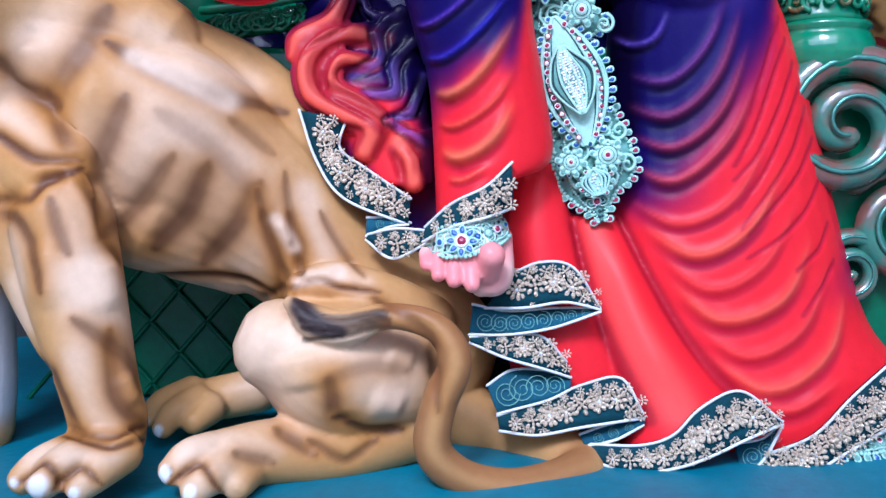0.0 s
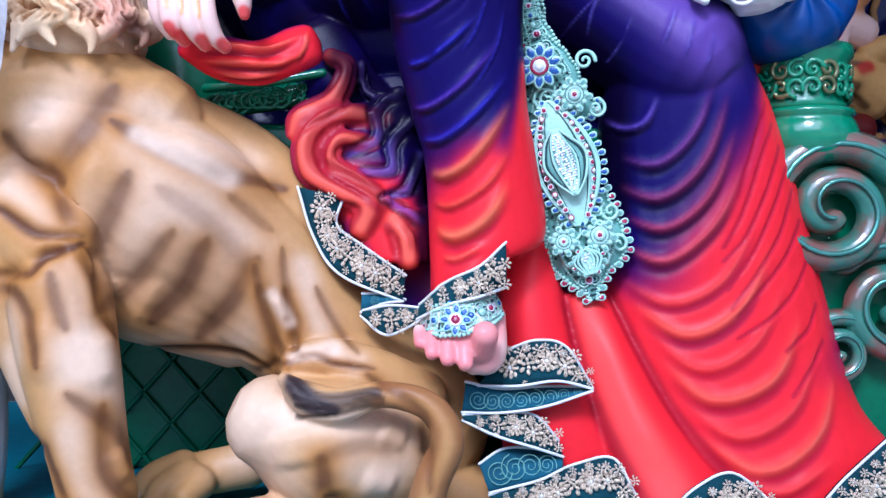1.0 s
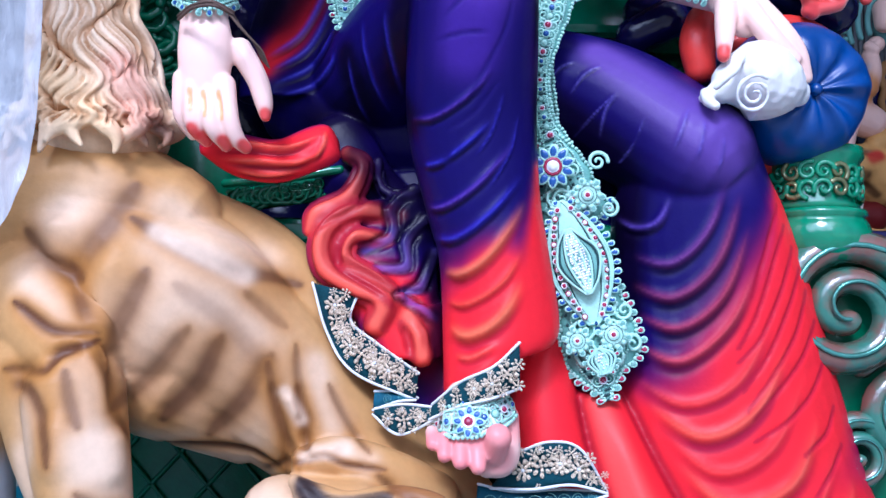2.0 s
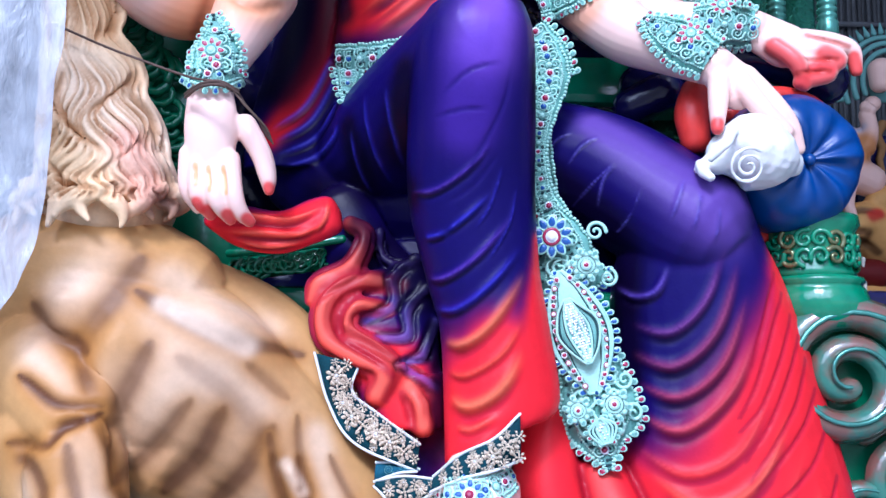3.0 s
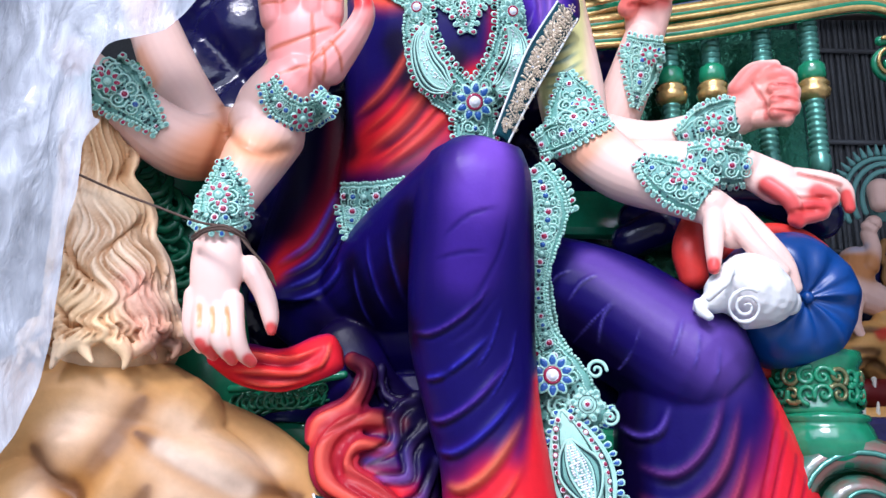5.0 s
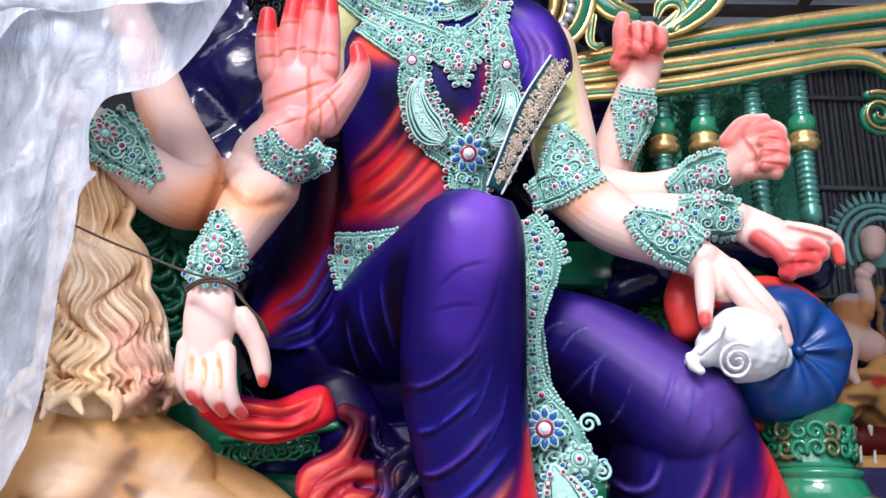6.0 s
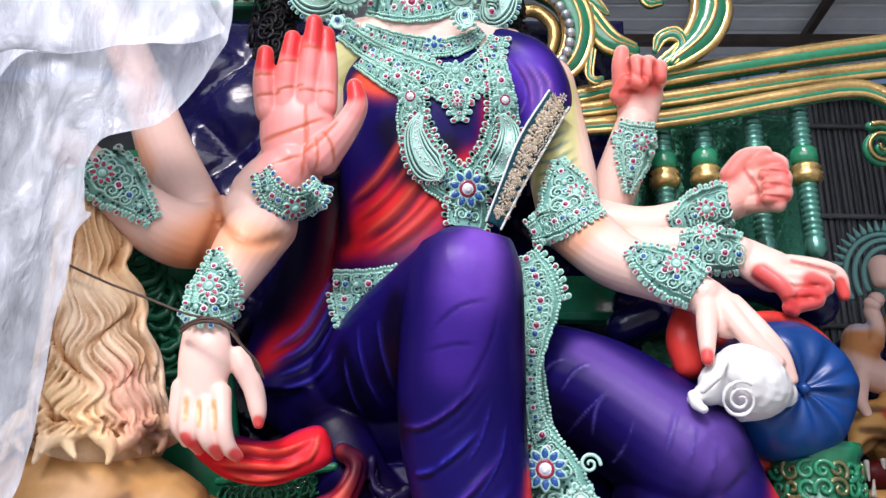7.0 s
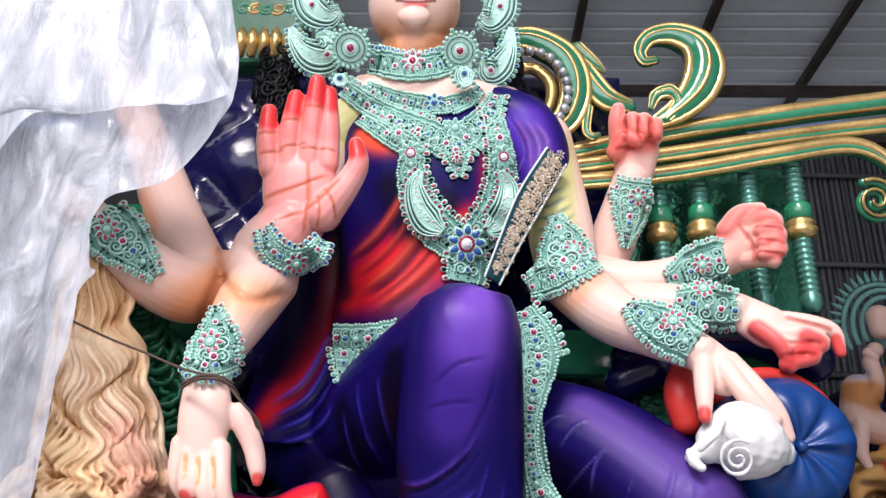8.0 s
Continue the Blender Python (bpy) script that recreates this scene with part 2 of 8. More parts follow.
class Clay:
    """A modelled skin that takes folds and airbrushed paint before it becomes a mesh."""

    def __init__(self, co, no, faces):
        self.co, self.no, self.faces = co, no, faces
        self.rest = co.copy()
        self.paint = np.ones((len(co), 3))
        self.push = np.zeros(len(co))
        self.tree = None

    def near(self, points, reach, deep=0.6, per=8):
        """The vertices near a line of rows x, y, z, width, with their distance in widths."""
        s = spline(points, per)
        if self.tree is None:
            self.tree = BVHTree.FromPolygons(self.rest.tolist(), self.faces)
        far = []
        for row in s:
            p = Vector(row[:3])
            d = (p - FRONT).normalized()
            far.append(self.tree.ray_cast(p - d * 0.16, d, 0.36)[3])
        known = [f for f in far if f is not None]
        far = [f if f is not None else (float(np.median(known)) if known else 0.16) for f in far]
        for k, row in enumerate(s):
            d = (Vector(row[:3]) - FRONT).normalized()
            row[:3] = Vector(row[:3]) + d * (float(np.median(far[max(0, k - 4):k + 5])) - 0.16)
        lo, hi = s[:, :3].min(0) - reach * s[:, 3].max(), s[:, :3].max(0) + reach * s[:, 3].max()
        extra = (reach / deep - reach) * s[:, 3].max()
        lo[1] -= extra
        hi[1] += extra
        idx = np.nonzero(((self.rest > lo) & (self.rest < hi)).all(1))[0]
        best, along = np.full(len(idx), 1e9), np.zeros(len(idx))
        q = self.rest[idx]
        for k, (a, b) in enumerate(zip(s[:-1], s[1:])):
            ab = (b - a)[:3] * (1, deep, 1)
            ap = (q - a[:3]) * (1, deep, 1)
            u = np.clip(ap @ ab / (ab @ ab + 1e-12), 0, 1)
            d = np.linalg.norm(ap - u[:, None] * ab, axis=1) / (a[3] + (b[3] - a[3]) * u)
            along = np.where(d < best, (k + u) / (len(s) - 1), along)
            best = np.minimum(best, d)
        m = np.clip(np.minimum(along, 1 - along) * 3.2, 0, 1)
        return idx, best, m * m * (3 - 2 * m)

    def ridge(self, points, height, deep=0.6, front=0.25):
        idx, d, end = self.near(points, 2.2, deep)
        w = end * np.exp(-d * d) * np.clip((front - self.no[idx, 1]) * 4, 0, 1)
        self.push[idx] += height * w
        return self

    def spray(self, points, colour, strength=1.0, soft=1.0, deep=0.6, front=0.8, fade=False):
        """Airbrush a line: full in its width, fading over soft widths."""
        idx, d, end = self.near(points, 1 + 1.5 * soft, deep)
        w = (end if fade else 1) * strength * np.exp(-np.clip((d - 0.6) / soft, 0, None) ** 2) * np.clip((front - self.no[idx, 1]) * 4, 0, 1)
        self.paint[idx] = self.paint[idx] * (1 - w[:, None]) + np.array(colour) * w[:, None]
        return self

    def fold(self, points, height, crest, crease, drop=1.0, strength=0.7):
        """A raised airbrushed fold, its crest highlight and lower crease shade put into colour."""
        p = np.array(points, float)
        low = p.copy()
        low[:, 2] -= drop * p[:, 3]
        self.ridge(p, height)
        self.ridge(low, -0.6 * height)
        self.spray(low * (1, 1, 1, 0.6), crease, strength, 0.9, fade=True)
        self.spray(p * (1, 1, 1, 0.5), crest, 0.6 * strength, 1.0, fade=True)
        # thin bright highlight painted along the crest
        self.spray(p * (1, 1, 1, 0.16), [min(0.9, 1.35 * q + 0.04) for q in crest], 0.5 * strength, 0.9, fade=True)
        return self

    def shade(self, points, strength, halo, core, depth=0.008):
        """A hollow's soft airbrushed shading in colour: broad tint, darker heart, shallow dip."""
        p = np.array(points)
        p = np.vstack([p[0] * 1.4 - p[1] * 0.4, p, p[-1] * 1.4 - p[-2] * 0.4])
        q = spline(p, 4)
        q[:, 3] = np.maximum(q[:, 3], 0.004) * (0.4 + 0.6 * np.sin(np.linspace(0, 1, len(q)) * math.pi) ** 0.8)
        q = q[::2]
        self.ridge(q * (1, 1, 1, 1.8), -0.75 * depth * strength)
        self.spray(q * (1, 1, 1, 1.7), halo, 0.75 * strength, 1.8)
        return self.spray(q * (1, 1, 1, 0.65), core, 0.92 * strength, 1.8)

    def finish(self):
        self.co = self.rest + self.no * self.push[:, None]
        return self


def between(a, b, n):
    """n lines that lead over evenly from line a to line b."""
    a, b = spline(a, 6), spline(b, 6)
    k = np.linspace(0, 1, 13)
    a, b = [np.stack([np.interp(k * (len(x) - 1), np.arange(len(x)), x[:, j]) for j in range(4)], 1) for x in (a, b)]
    return [a * (1 - u) + b * u for u in (np.linspace(0, 1, n) if n > 1 else [0.5])]


def statue(name, clays, label, category, more=None):
    """One mesh from painted skins, each with its own material."""
    verts = np.vstack([c.co for c, _ in clays])
    paint = np.vstack([c.paint for c, _ in clays])
    faces, slots, base = [], [], 0
    for k, (c, _) in enumerate(clays):
        faces += [tuple(i + base for i in f) for f in c.faces]
        slots += [k] * len(c.faces)
        base += len(c.co)
    me = bpy.data.meshes.new(name)
    me.from_pydata(verts.tolist(), [], faces)
    for _, m in clays:
        me.materials.append(m)
    me.polygons.foreach_set("material_index", slots)
    me.polygons.foreach_set("use_smooth", [True] * len(faces))
    # one colour layer holds airbrushed paint plus painted highlights and crease shade
    a = me.color_attributes.new("airbrush_and_shade", "FLOAT_COLOR", "POINT")
    a.data.foreach_set("color", np.hstack([np.clip(paint, 0, 1), np.ones((len(paint), 1))]).ravel())
    return tagged(new(name, me), label, category)


# ---- the shed ----
def shed():
    bm = bmesh.new()
    box(bm, (-400, -400, -0.4), (400, 400, 0))
    tagged(part("ground", bm, CONCRETE), "bare grey concrete floor of the workshop shed", "floor", kind="structure")
    bm = bmesh.new()
    box(bm, (-1.9, 1.15, 0.0), (2.0, 3.3, 0.6), 0.02)
    tagged(part("idol_base", bm, BASEBLUE), "blue painted wooden base under the idols", "base", kind="structure")
    # corrugated roof
    bm = bmesh.new()
    n, x0, x1 = 200, -5.0, 6.5
    rows = []
    for i in range(n * 2 + 1):
        y = 0.4 + 6.3 * i / (n * 2)
        w = 0.005 if i % 12 < 2 else -0.003
        rows.append([bm.verts.new((x, y, 5.72 + w + dz)) for x, dz in ((x0, 0), (x1, 0), (x1, 0.012), (x0, 0.012))])
    for a, b in zip(rows[:-1], rows[1:]):
        for j in range(4):
            bm.faces.new((a[j], a[(j + 1) % 4], b[(j + 1) % 4], b[j]))
    tagged(part("roof", bm, ROOF), "grey corrugated metal roof sheets of the shed", "roof", kind="structure")
    for x in (-3.1, -2.1, -1.1, -0.15, 0.85, 1.85, 2.85, 3.85, 4.85):
        bm = bmesh.new()
        box(bm, (x - 0.03, 0.45, 5.61), (x + 0.03, 6.6, 5.68), 0.004)
        tagged(part("roof_beam", bm, STEEL), "rust brown steel beam under the roof", "beam", "roof beams", "structure")
    for y, z in ((5.95, 5.5), (5.95, 5.03)):
        bm = bmesh.new()
        box(bm, (-5, y - 0.04, z), (6.5, y + 0.04, z + 0.08), 0.006)
        tagged(part("wall_rail", bm, STEEL), "dark steel rail along the bamboo wall", "rail", kind="structure")
    # plain walls that close the sides
    for x in (-5.1, 6.5):
        bm = bmesh.new()
        box(bm, (x, 0.5, 0), (x + 0.1, 6.6, 5.6))
        tagged(part("wall_side", bm, BAMBOO), "dark woven bamboo side wall", "wall", kind="structure")
    # back wall of upright split bamboo
    bm = bmesh.new()
    box(bm, (-5, 6.2, 0), (6.5, 6.26, 5.2))
    wall = tagged(part("wall_back", bm, BAMBOO), "dark grey wall of upright split bamboo", "wall", kind="structure")
    rng = random.Random(2)
    x, strips = 0.4, []
    for k in range(6):
        bm = bmesh.new()
        tube(bm, [(0, 0, -2.6, 0.02), (rng.uniform(-0.006, 0.006), 0, -1, 0.021), (rng.uniform(-0.008, 0.008), 0, 0.6, 0.02), (0, 0, 2.6 + 0.03 * k, 0.018)], 7, 3, 0.6)
        me = bpy.data.meshes.new("bamboo_strip")
        bm.to_mesh(me)
        bm.free()
        me.materials.append(BAMBOO)
        strips.append(me)
    while x < 5.2:
        ob = new("bamboo_strip", rng.choice(strips))
        ob.parent = wall
        ob.location = (x, 6.17 + rng.uniform(-0.012, 0.012), 2.5 + rng.uniform(-0.04, 0.1))
        x += rng.uniform(0.03, 0.05)
    for z in (2.2, 3.1, 4.0, 4.8):
        bm = bmesh.new()
        tube(bm, [(0.2, 6.12, z, 0.02), (2.5, 6.11, z + 0.03, 0.022), (5.4, 6.12, z - 0.02, 0.02)], 8, 4)
        part("bamboo_batten", bm, BAMBOO, wall)


shed()


# ---- more shape helpers ----
def loft(bm, rows, sides=32, per=6):
    """A closed form between a left and a right outline: rows of left point, right point, half depth."""
    left, right = spline([a for a, b, d in rows], per), spline([b for a, b, d in rows], per)
    deep = spline([(d, 0, 0) for a, b, d in rows], per)[:, 0]
    rings = []
    for a, b, d in zip(left, right, deep):
        mid, half = (a + b) / 2, (b - a) / 2
        rings.append([bm.verts.new(mid + half * math.cos(k) + np.array((0, d * math.sin(k), 0))) for k in np.arange(sides) * 2 * math.pi / sides])
    for i in range(len(rings) - 1):
        for j in range(sides):
            bm.faces.new((rings[i][j], rings[i][(j + 1) % sides], rings[i + 1][(j + 1) % sides], rings[i + 1][j])).smooth = True
    bm.faces.new(rings[0][::-1])
    bm.faces.new(rings[-1])


def raw(bm, colour):
    """A painted skin taken over as it is modelled."""
    bmesh.ops.recalc_face_normals(bm, faces=bm.faces)
    bm.verts.index_update()
    bm.normal_update()
    c = Clay(np.array([v.co[:] for v in bm.verts]), np.array([v.normal[:] for v in bm.verts]), [tuple(v.index for v in f.verts) for f in bm.faces])
    c.paint[:] = colour
    bm.free()
    return c


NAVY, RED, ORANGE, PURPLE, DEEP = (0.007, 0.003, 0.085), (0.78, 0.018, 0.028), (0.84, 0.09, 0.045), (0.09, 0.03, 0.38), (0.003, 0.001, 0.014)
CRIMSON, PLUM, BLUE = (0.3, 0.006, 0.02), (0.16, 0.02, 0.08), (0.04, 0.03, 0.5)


# ---- the seated goddess ----
def sari():
    bm = bmesh.new()
    t = lambda rows, flat=1.0: tube(bm, rows, 28, 8, flat)
    # torso and lap
    loft(bm, [((-0.301, 2.330, 3.134), (0.212, 2.330, 3.103), 0.1), ((-0.387, 2.320, 3.014), (0.297, 2.320, 2.997), 0.15), ((-0.388, 2.320, 2.849), (0.313, 2.320, 2.856), 0.19), ((-0.382, 2.340, 2.650), (0.227, 2.340, 2.658), 0.18), ((-0.375, 2.360, 2.459), (0.145, 2.360, 2.467), 0.16), ((-0.397, 2.360, 2.270), (0.136, 2.360, 2.279), 0.16)])
    t([(-0.422, 2.420, 1.977, 0.192), (-0.276, 2.380, 1.916, 0.223), (-0.002, 2.380, 1.900, 0.222), (0.220, 2.380, 1.937, 0.188)], 0.8)
    t([(0.094, 2.280, 3.071, 0.085), (0.226, 2.260, 2.983, 0.102), (0.282, 2.240, 2.834, 0.084), (0.220, 2.220, 2.663, 0.071)], 0.9)
    # bent leg
    t([(-0.256, 2.340, 1.977, 0.178), (-0.109, 2.100, 2.048, 0.172), (0.038, 1.820, 2.135, 0.130)])
    loft(bm, [((-0.077, 1.840, 2.222), (0.157, 1.840, 2.230), 0.1), ((-0.107, 1.840, 2.128), (0.180, 1.840, 2.143), 0.14), ((-0.121, 1.880, 1.969), (0.188, 1.880, 1.970), 0.15), ((-0.118, 1.930, 1.767), (0.193, 1.930, 1.784), 0.14), ((-0.069, 1.950, 1.575), (0.207, 1.950, 1.605), 0.13), ((-0.034, 1.950, 1.452), (0.231, 1.950, 1.468), 0.12), ((-0.021, 1.930, 1.267), (0.252, 1.930, 1.283), 0.1), ((-0.016, 1.900, 1.147), (0.156, 1.900, 1.231), 0.08)])
    # far leg and its skirt
    t([(0.148, 2.320, 2.000, 0.168), (0.410, 2.200, 1.899, 0.174), (0.609, 2.060, 1.736, 0.164)])
    loft(bm, [((0.463, 2.080, 1.828), (0.769, 2.080, 1.785), 0.12), ((0.449, 2.100, 1.726), (0.804, 2.100, 1.698), 0.15), ((0.413, 2.120, 1.598), (0.858, 2.120, 1.598), 0.17), ((0.413, 2.130, 1.316), (0.942, 2.130, 1.359), 0.18), ((0.401, 2.120, 1.041), (1.006, 2.120, 1.114), 0.19), ((0.430, 2.100, 0.795), (1.074, 2.100, 0.883), 0.2), ((0.455, 2.060, 0.584), (1.167, 2.060, 0.745), 0.19), ((0.467, 2.040, 0.473), (1.237, 2.040, 0.547), 0.17)])
    # pleat that spreads over the base
    loft(bm, [((0.301, 2.040, 1.147), (0.419, 2.040, 1.147), 0.05), ((0.331, 2.000, 0.984), (0.503, 2.000, 0.984), 0.07), ((0.378, 1.940, 0.802), (0.607, 1.940, 0.802), 0.09), ((0.409, 1.880, 0.615), (0.716, 1.880, 0.682), 0.1)])
    # hanging panel between the legs
    loft(bm, [((0.151, 2.140, 1.685), (0.287, 2.140, 1.685), 0.06), ((0.148, 2.100, 1.399), (0.285, 2.100, 1.399), 0.07), ((0.148, 2.050, 1.216), (0.301, 2.050, 1.216), 0.08), ((0.149, 1.990, 0.999), (0.336, 1.990, 1.012), 0.08), ((0.157, 1.950, 0.799), (0.413, 1.950, 0.827), 0.08), ((0.210, 1.930, 0.653), (0.479, 1.930, 0.681), 0.08)])
    loft(bm, [((0.100, 2.360, 1.966), (0.554, 2.360, 1.866), 0.08), ((0.130, 2.300, 1.557), (0.562, 2.300, 1.497), 0.08), ((0.147, 2.260, 1.412), (0.559, 2.260, 1.412), 0.08), ((0.144, 2.200, 1.109), (0.551, 2.200, 1.079), 0.08), ((0.143, 2.150, 0.754), (0.546, 2.150, 0.754), 0.08)])
    loft(bm, [((-0.262, 2.300, 1.716), (0.098, 2.300, 1.719), 0.08), ((-0.233, 2.240, 1.472), (0.127, 2.240, 1.475), 0.08), ((-0.184, 2.200, 1.407), (0.172, 2.200, 1.407), 0.08), ((-0.136, 2.120, 1.143), (0.168, 2.120, 1.143), 0.08), ((-0.093, 2.100, 0.942), (0.168, 2.100, 0.942), 0.05)])
    # loose cloth over the lion
    loft(bm, [((-0.298, 2.120, 1.602), (-0.058, 2.120, 1.634), 0.07), ((-0.303, 2.080, 1.467), (-0.041, 2.080, 1.484), 0.07), ((-0.280, 2.050, 1.339), (-0.031, 2.050, 1.356), 0.07), ((-0.253, 2.030, 1.326), (-0.019, 2.030, 1.353), 0.06), ((-0.196, 2.000, 1.217), (-0.019, 2.000, 1.217), 0.05)])
    loft(bm, [((-0.640, 2.010, 1.742), (-0.632, 1.990, 1.710), 0.02), ((-0.549, 2.010, 1.766), (-0.548, 1.990, 1.657), 0.05), ((-0.447, 2.010, 1.753), (-0.440, 1.990, 1.641), 0.055), ((-0.369, 2.010, 1.786), (-0.348, 1.990, 1.671), 0.05), ((-0.321, 2.010, 1.793), (-0.299, 1.990, 1.692), 0.04), ((-0.293, 2.010, 1.756), (-0.283, 1.990, 1.707), 0.02)])
    for rows in CURLS:
        t(rows, 0.8)
    t([(-0.318, 2.220, 1.785, 0.095), (-0.248, 2.200, 1.640, 0.109), (-0.119, 2.160, 1.546, 0.091)], 0.7)
    # shawl down the back to the lap
    loft(bm, [((-0.561, 2.460, 2.659), (-0.327, 2.460, 2.662), 0.06), ((-0.581, 2.420, 2.360), (-0.303, 2.420, 2.365), 0.08), ((-0.627, 2.360, 2.086), (-0.262, 2.360, 2.110), 0.1), ((-0.632, 2.320, 1.925), (-0.245, 2.320, 1.917), 0.1)])
    c = fused(bm, 0.0065, 5)
    c.paint[:] = NAVY
    # red ground colours
    c.spray([(0.107, 1.820, 1.401, 0.076), (0.107, 1.820, 1.326, 0.107), (0.069, 1.820, 1.305, 0.111), (0.069, 1.820, 1.182, 0.112)], RED, 1, 0.6)
    c.spray([(0.195, 1.850, 1.661, 0.018), (0.213, 1.850, 1.530, 0.039), (0.231, 1.850, 1.376, 0.064)], RED, 1, 0.7)
    c.spray([(0.222, 2.060, 1.588, 0.041), (0.225, 2.000, 1.325, 0.081), (0.232, 1.920, 1.060, 0.118), (0.308, 1.880, 0.802, 0.157), (0.362, 1.880, 0.682, 0.144)], RED, 1, 0.4)
    c.spray([(0.822, 2.000, 1.656, 0.027), (0.870, 2.000, 1.458, 0.067), (0.882, 1.980, 1.257, 0.135)], RED, 0.95, 0.9)
    c.spray([(0.831, 2.020, 1.647, 0.035), (0.823, 1.980, 1.496, 0.064), (0.807, 1.970, 1.363, 0.093), (0.725, 1.950, 1.217, 0.106)], RED, 0.9, 0.7)
    c.spray([(0.374, 1.980, 1.082, 0.095), (0.490, 1.950, 1.017, 0.121), (0.660, 1.940, 1.032, 0.146), (0.849, 1.950, 1.084, 0.134)], RED, 1, 0.6)
    c.spray([(0.417, 1.900, 0.757, 0.198), (0.673, 1.880, 0.789, 0.222), (0.971, 1.900, 0.784, 0.198)], RED, 1, 0.5)
    c.spray([(0.488, 1.900, 0.553, 0.080), (0.944, 1.880, 0.574, 0.079)], RED, 1, 0.4)
    c.spray([(-0.310, 2.200, 2.366, 0.051), (-0.194, 2.200, 2.440, 0.086), (-0.058, 2.170, 2.504, 0.068), (0.095, 2.150, 2.609, 0.034)], RED, 1, 0.7)
    c.spray([(-0.311, 2.200, 2.911, 0.033), (-0.197, 2.170, 2.895, 0.047), (-0.093, 2.200, 3.020, 0.030)], ORANGE, 1, 0.7)
    c.spray([(0.112, 2.170, 2.918, 0.022), (0.121, 2.150, 2.706, 0.031), (0.079, 2.150, 2.534, 0.024)], RED, 0.9, 0.8)
    c.spray([(0.223, 2.200, 2.968, 0.055), (0.283, 2.200, 2.793, 0.043)], PURPLE, 0.9, 0.8)
    c.spray([(-0.404, 2.360, 2.598, 0.017), (-0.404, 2.320, 2.331, 0.028), (-0.474, 2.280, 2.122, 0.034), (-0.544, 2.260, 2.015, 0.026)], RED, 0.95, 0.9)
    c.spray([(-0.589, 1.960, 1.698, 0.056), (-0.457, 1.940, 1.682, 0.070), (-0.319, 1.980, 1.746, 0.057)], RED, 1, 0.4)
    c.spray([(-0.245, 1.980, 1.396, 0.069), (-0.137, 1.950, 1.349, 0.079), (-0.085, 1.950, 1.230, 0.066)], RED, 1, 0.5)
    # curls: ground colour, then a highlight painted along each middle
    for rows in CURLS[:4]:
        c.spray(rows, (0.75, 0.05, 0.035), 1, 0.5)
        c.spray(np.array(rows) * (1, 1, 1, 0.4) + (0, 0, 0.006, 0), (0.85, 0.16, 0.1), 0.7, 0.8)
    for rows in CURLS[4:]:
        c.spray(np.array(rows) * (1, 1, 1, 0.5), (0.09, 0.06, 0.3), 0.7, 0.8)
    # grooves along the curls, with crease shade put into the colour
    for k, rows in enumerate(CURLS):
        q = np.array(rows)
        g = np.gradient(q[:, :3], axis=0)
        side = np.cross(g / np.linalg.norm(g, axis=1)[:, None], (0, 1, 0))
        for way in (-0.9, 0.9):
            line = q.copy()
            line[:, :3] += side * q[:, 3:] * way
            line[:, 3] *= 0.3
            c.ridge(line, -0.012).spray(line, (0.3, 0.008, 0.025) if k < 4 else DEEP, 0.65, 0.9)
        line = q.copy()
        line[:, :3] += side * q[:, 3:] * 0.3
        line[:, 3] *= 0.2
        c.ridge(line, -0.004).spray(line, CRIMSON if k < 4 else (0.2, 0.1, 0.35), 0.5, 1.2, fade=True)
    # violet highlights on the knees, their sheen painted into the colour
    c.spray([(0.076, 1.740, 2.212, 0.026), (0.067, 1.720, 2.151, 0.039), (0.058, 1.710, 2.093, 0.038)], (0.2, 0.08, 0.5), 0.8, 1.3)
    c.spray([(0.039, 1.720, 2.056, 0.051), (0.021, 1.740, 1.916, 0.046)], PURPLE, 0.45, 1.0)
    c.spray([(0.365, 2.100, 2.018, 0.024), (0.538, 1.960, 1.849, 0.034), (0.657, 1.950, 1.755, 0.047)], (0.2, 0.1, 0.46), 0.5, 1.4)
    # black airbrush that also puts the shade of hollows and turning edges into colour
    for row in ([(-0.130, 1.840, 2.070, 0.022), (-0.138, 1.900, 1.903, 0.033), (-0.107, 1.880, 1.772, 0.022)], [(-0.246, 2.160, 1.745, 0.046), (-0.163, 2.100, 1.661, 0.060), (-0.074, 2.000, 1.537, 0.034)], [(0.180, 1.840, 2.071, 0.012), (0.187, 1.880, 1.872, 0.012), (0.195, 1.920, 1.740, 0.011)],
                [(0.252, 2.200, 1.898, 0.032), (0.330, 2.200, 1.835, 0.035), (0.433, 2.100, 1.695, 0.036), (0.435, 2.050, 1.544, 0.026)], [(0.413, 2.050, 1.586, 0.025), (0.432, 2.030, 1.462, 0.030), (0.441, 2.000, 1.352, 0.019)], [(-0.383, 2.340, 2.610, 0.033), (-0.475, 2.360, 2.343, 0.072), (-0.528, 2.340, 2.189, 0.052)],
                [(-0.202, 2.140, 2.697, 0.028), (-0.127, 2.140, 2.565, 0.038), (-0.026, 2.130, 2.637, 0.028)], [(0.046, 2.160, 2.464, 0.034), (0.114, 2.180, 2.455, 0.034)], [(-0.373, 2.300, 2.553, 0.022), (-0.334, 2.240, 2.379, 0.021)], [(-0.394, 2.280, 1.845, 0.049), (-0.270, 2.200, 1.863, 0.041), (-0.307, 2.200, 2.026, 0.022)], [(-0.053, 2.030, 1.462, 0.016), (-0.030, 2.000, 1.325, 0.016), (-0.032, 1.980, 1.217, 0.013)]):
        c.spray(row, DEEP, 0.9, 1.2)
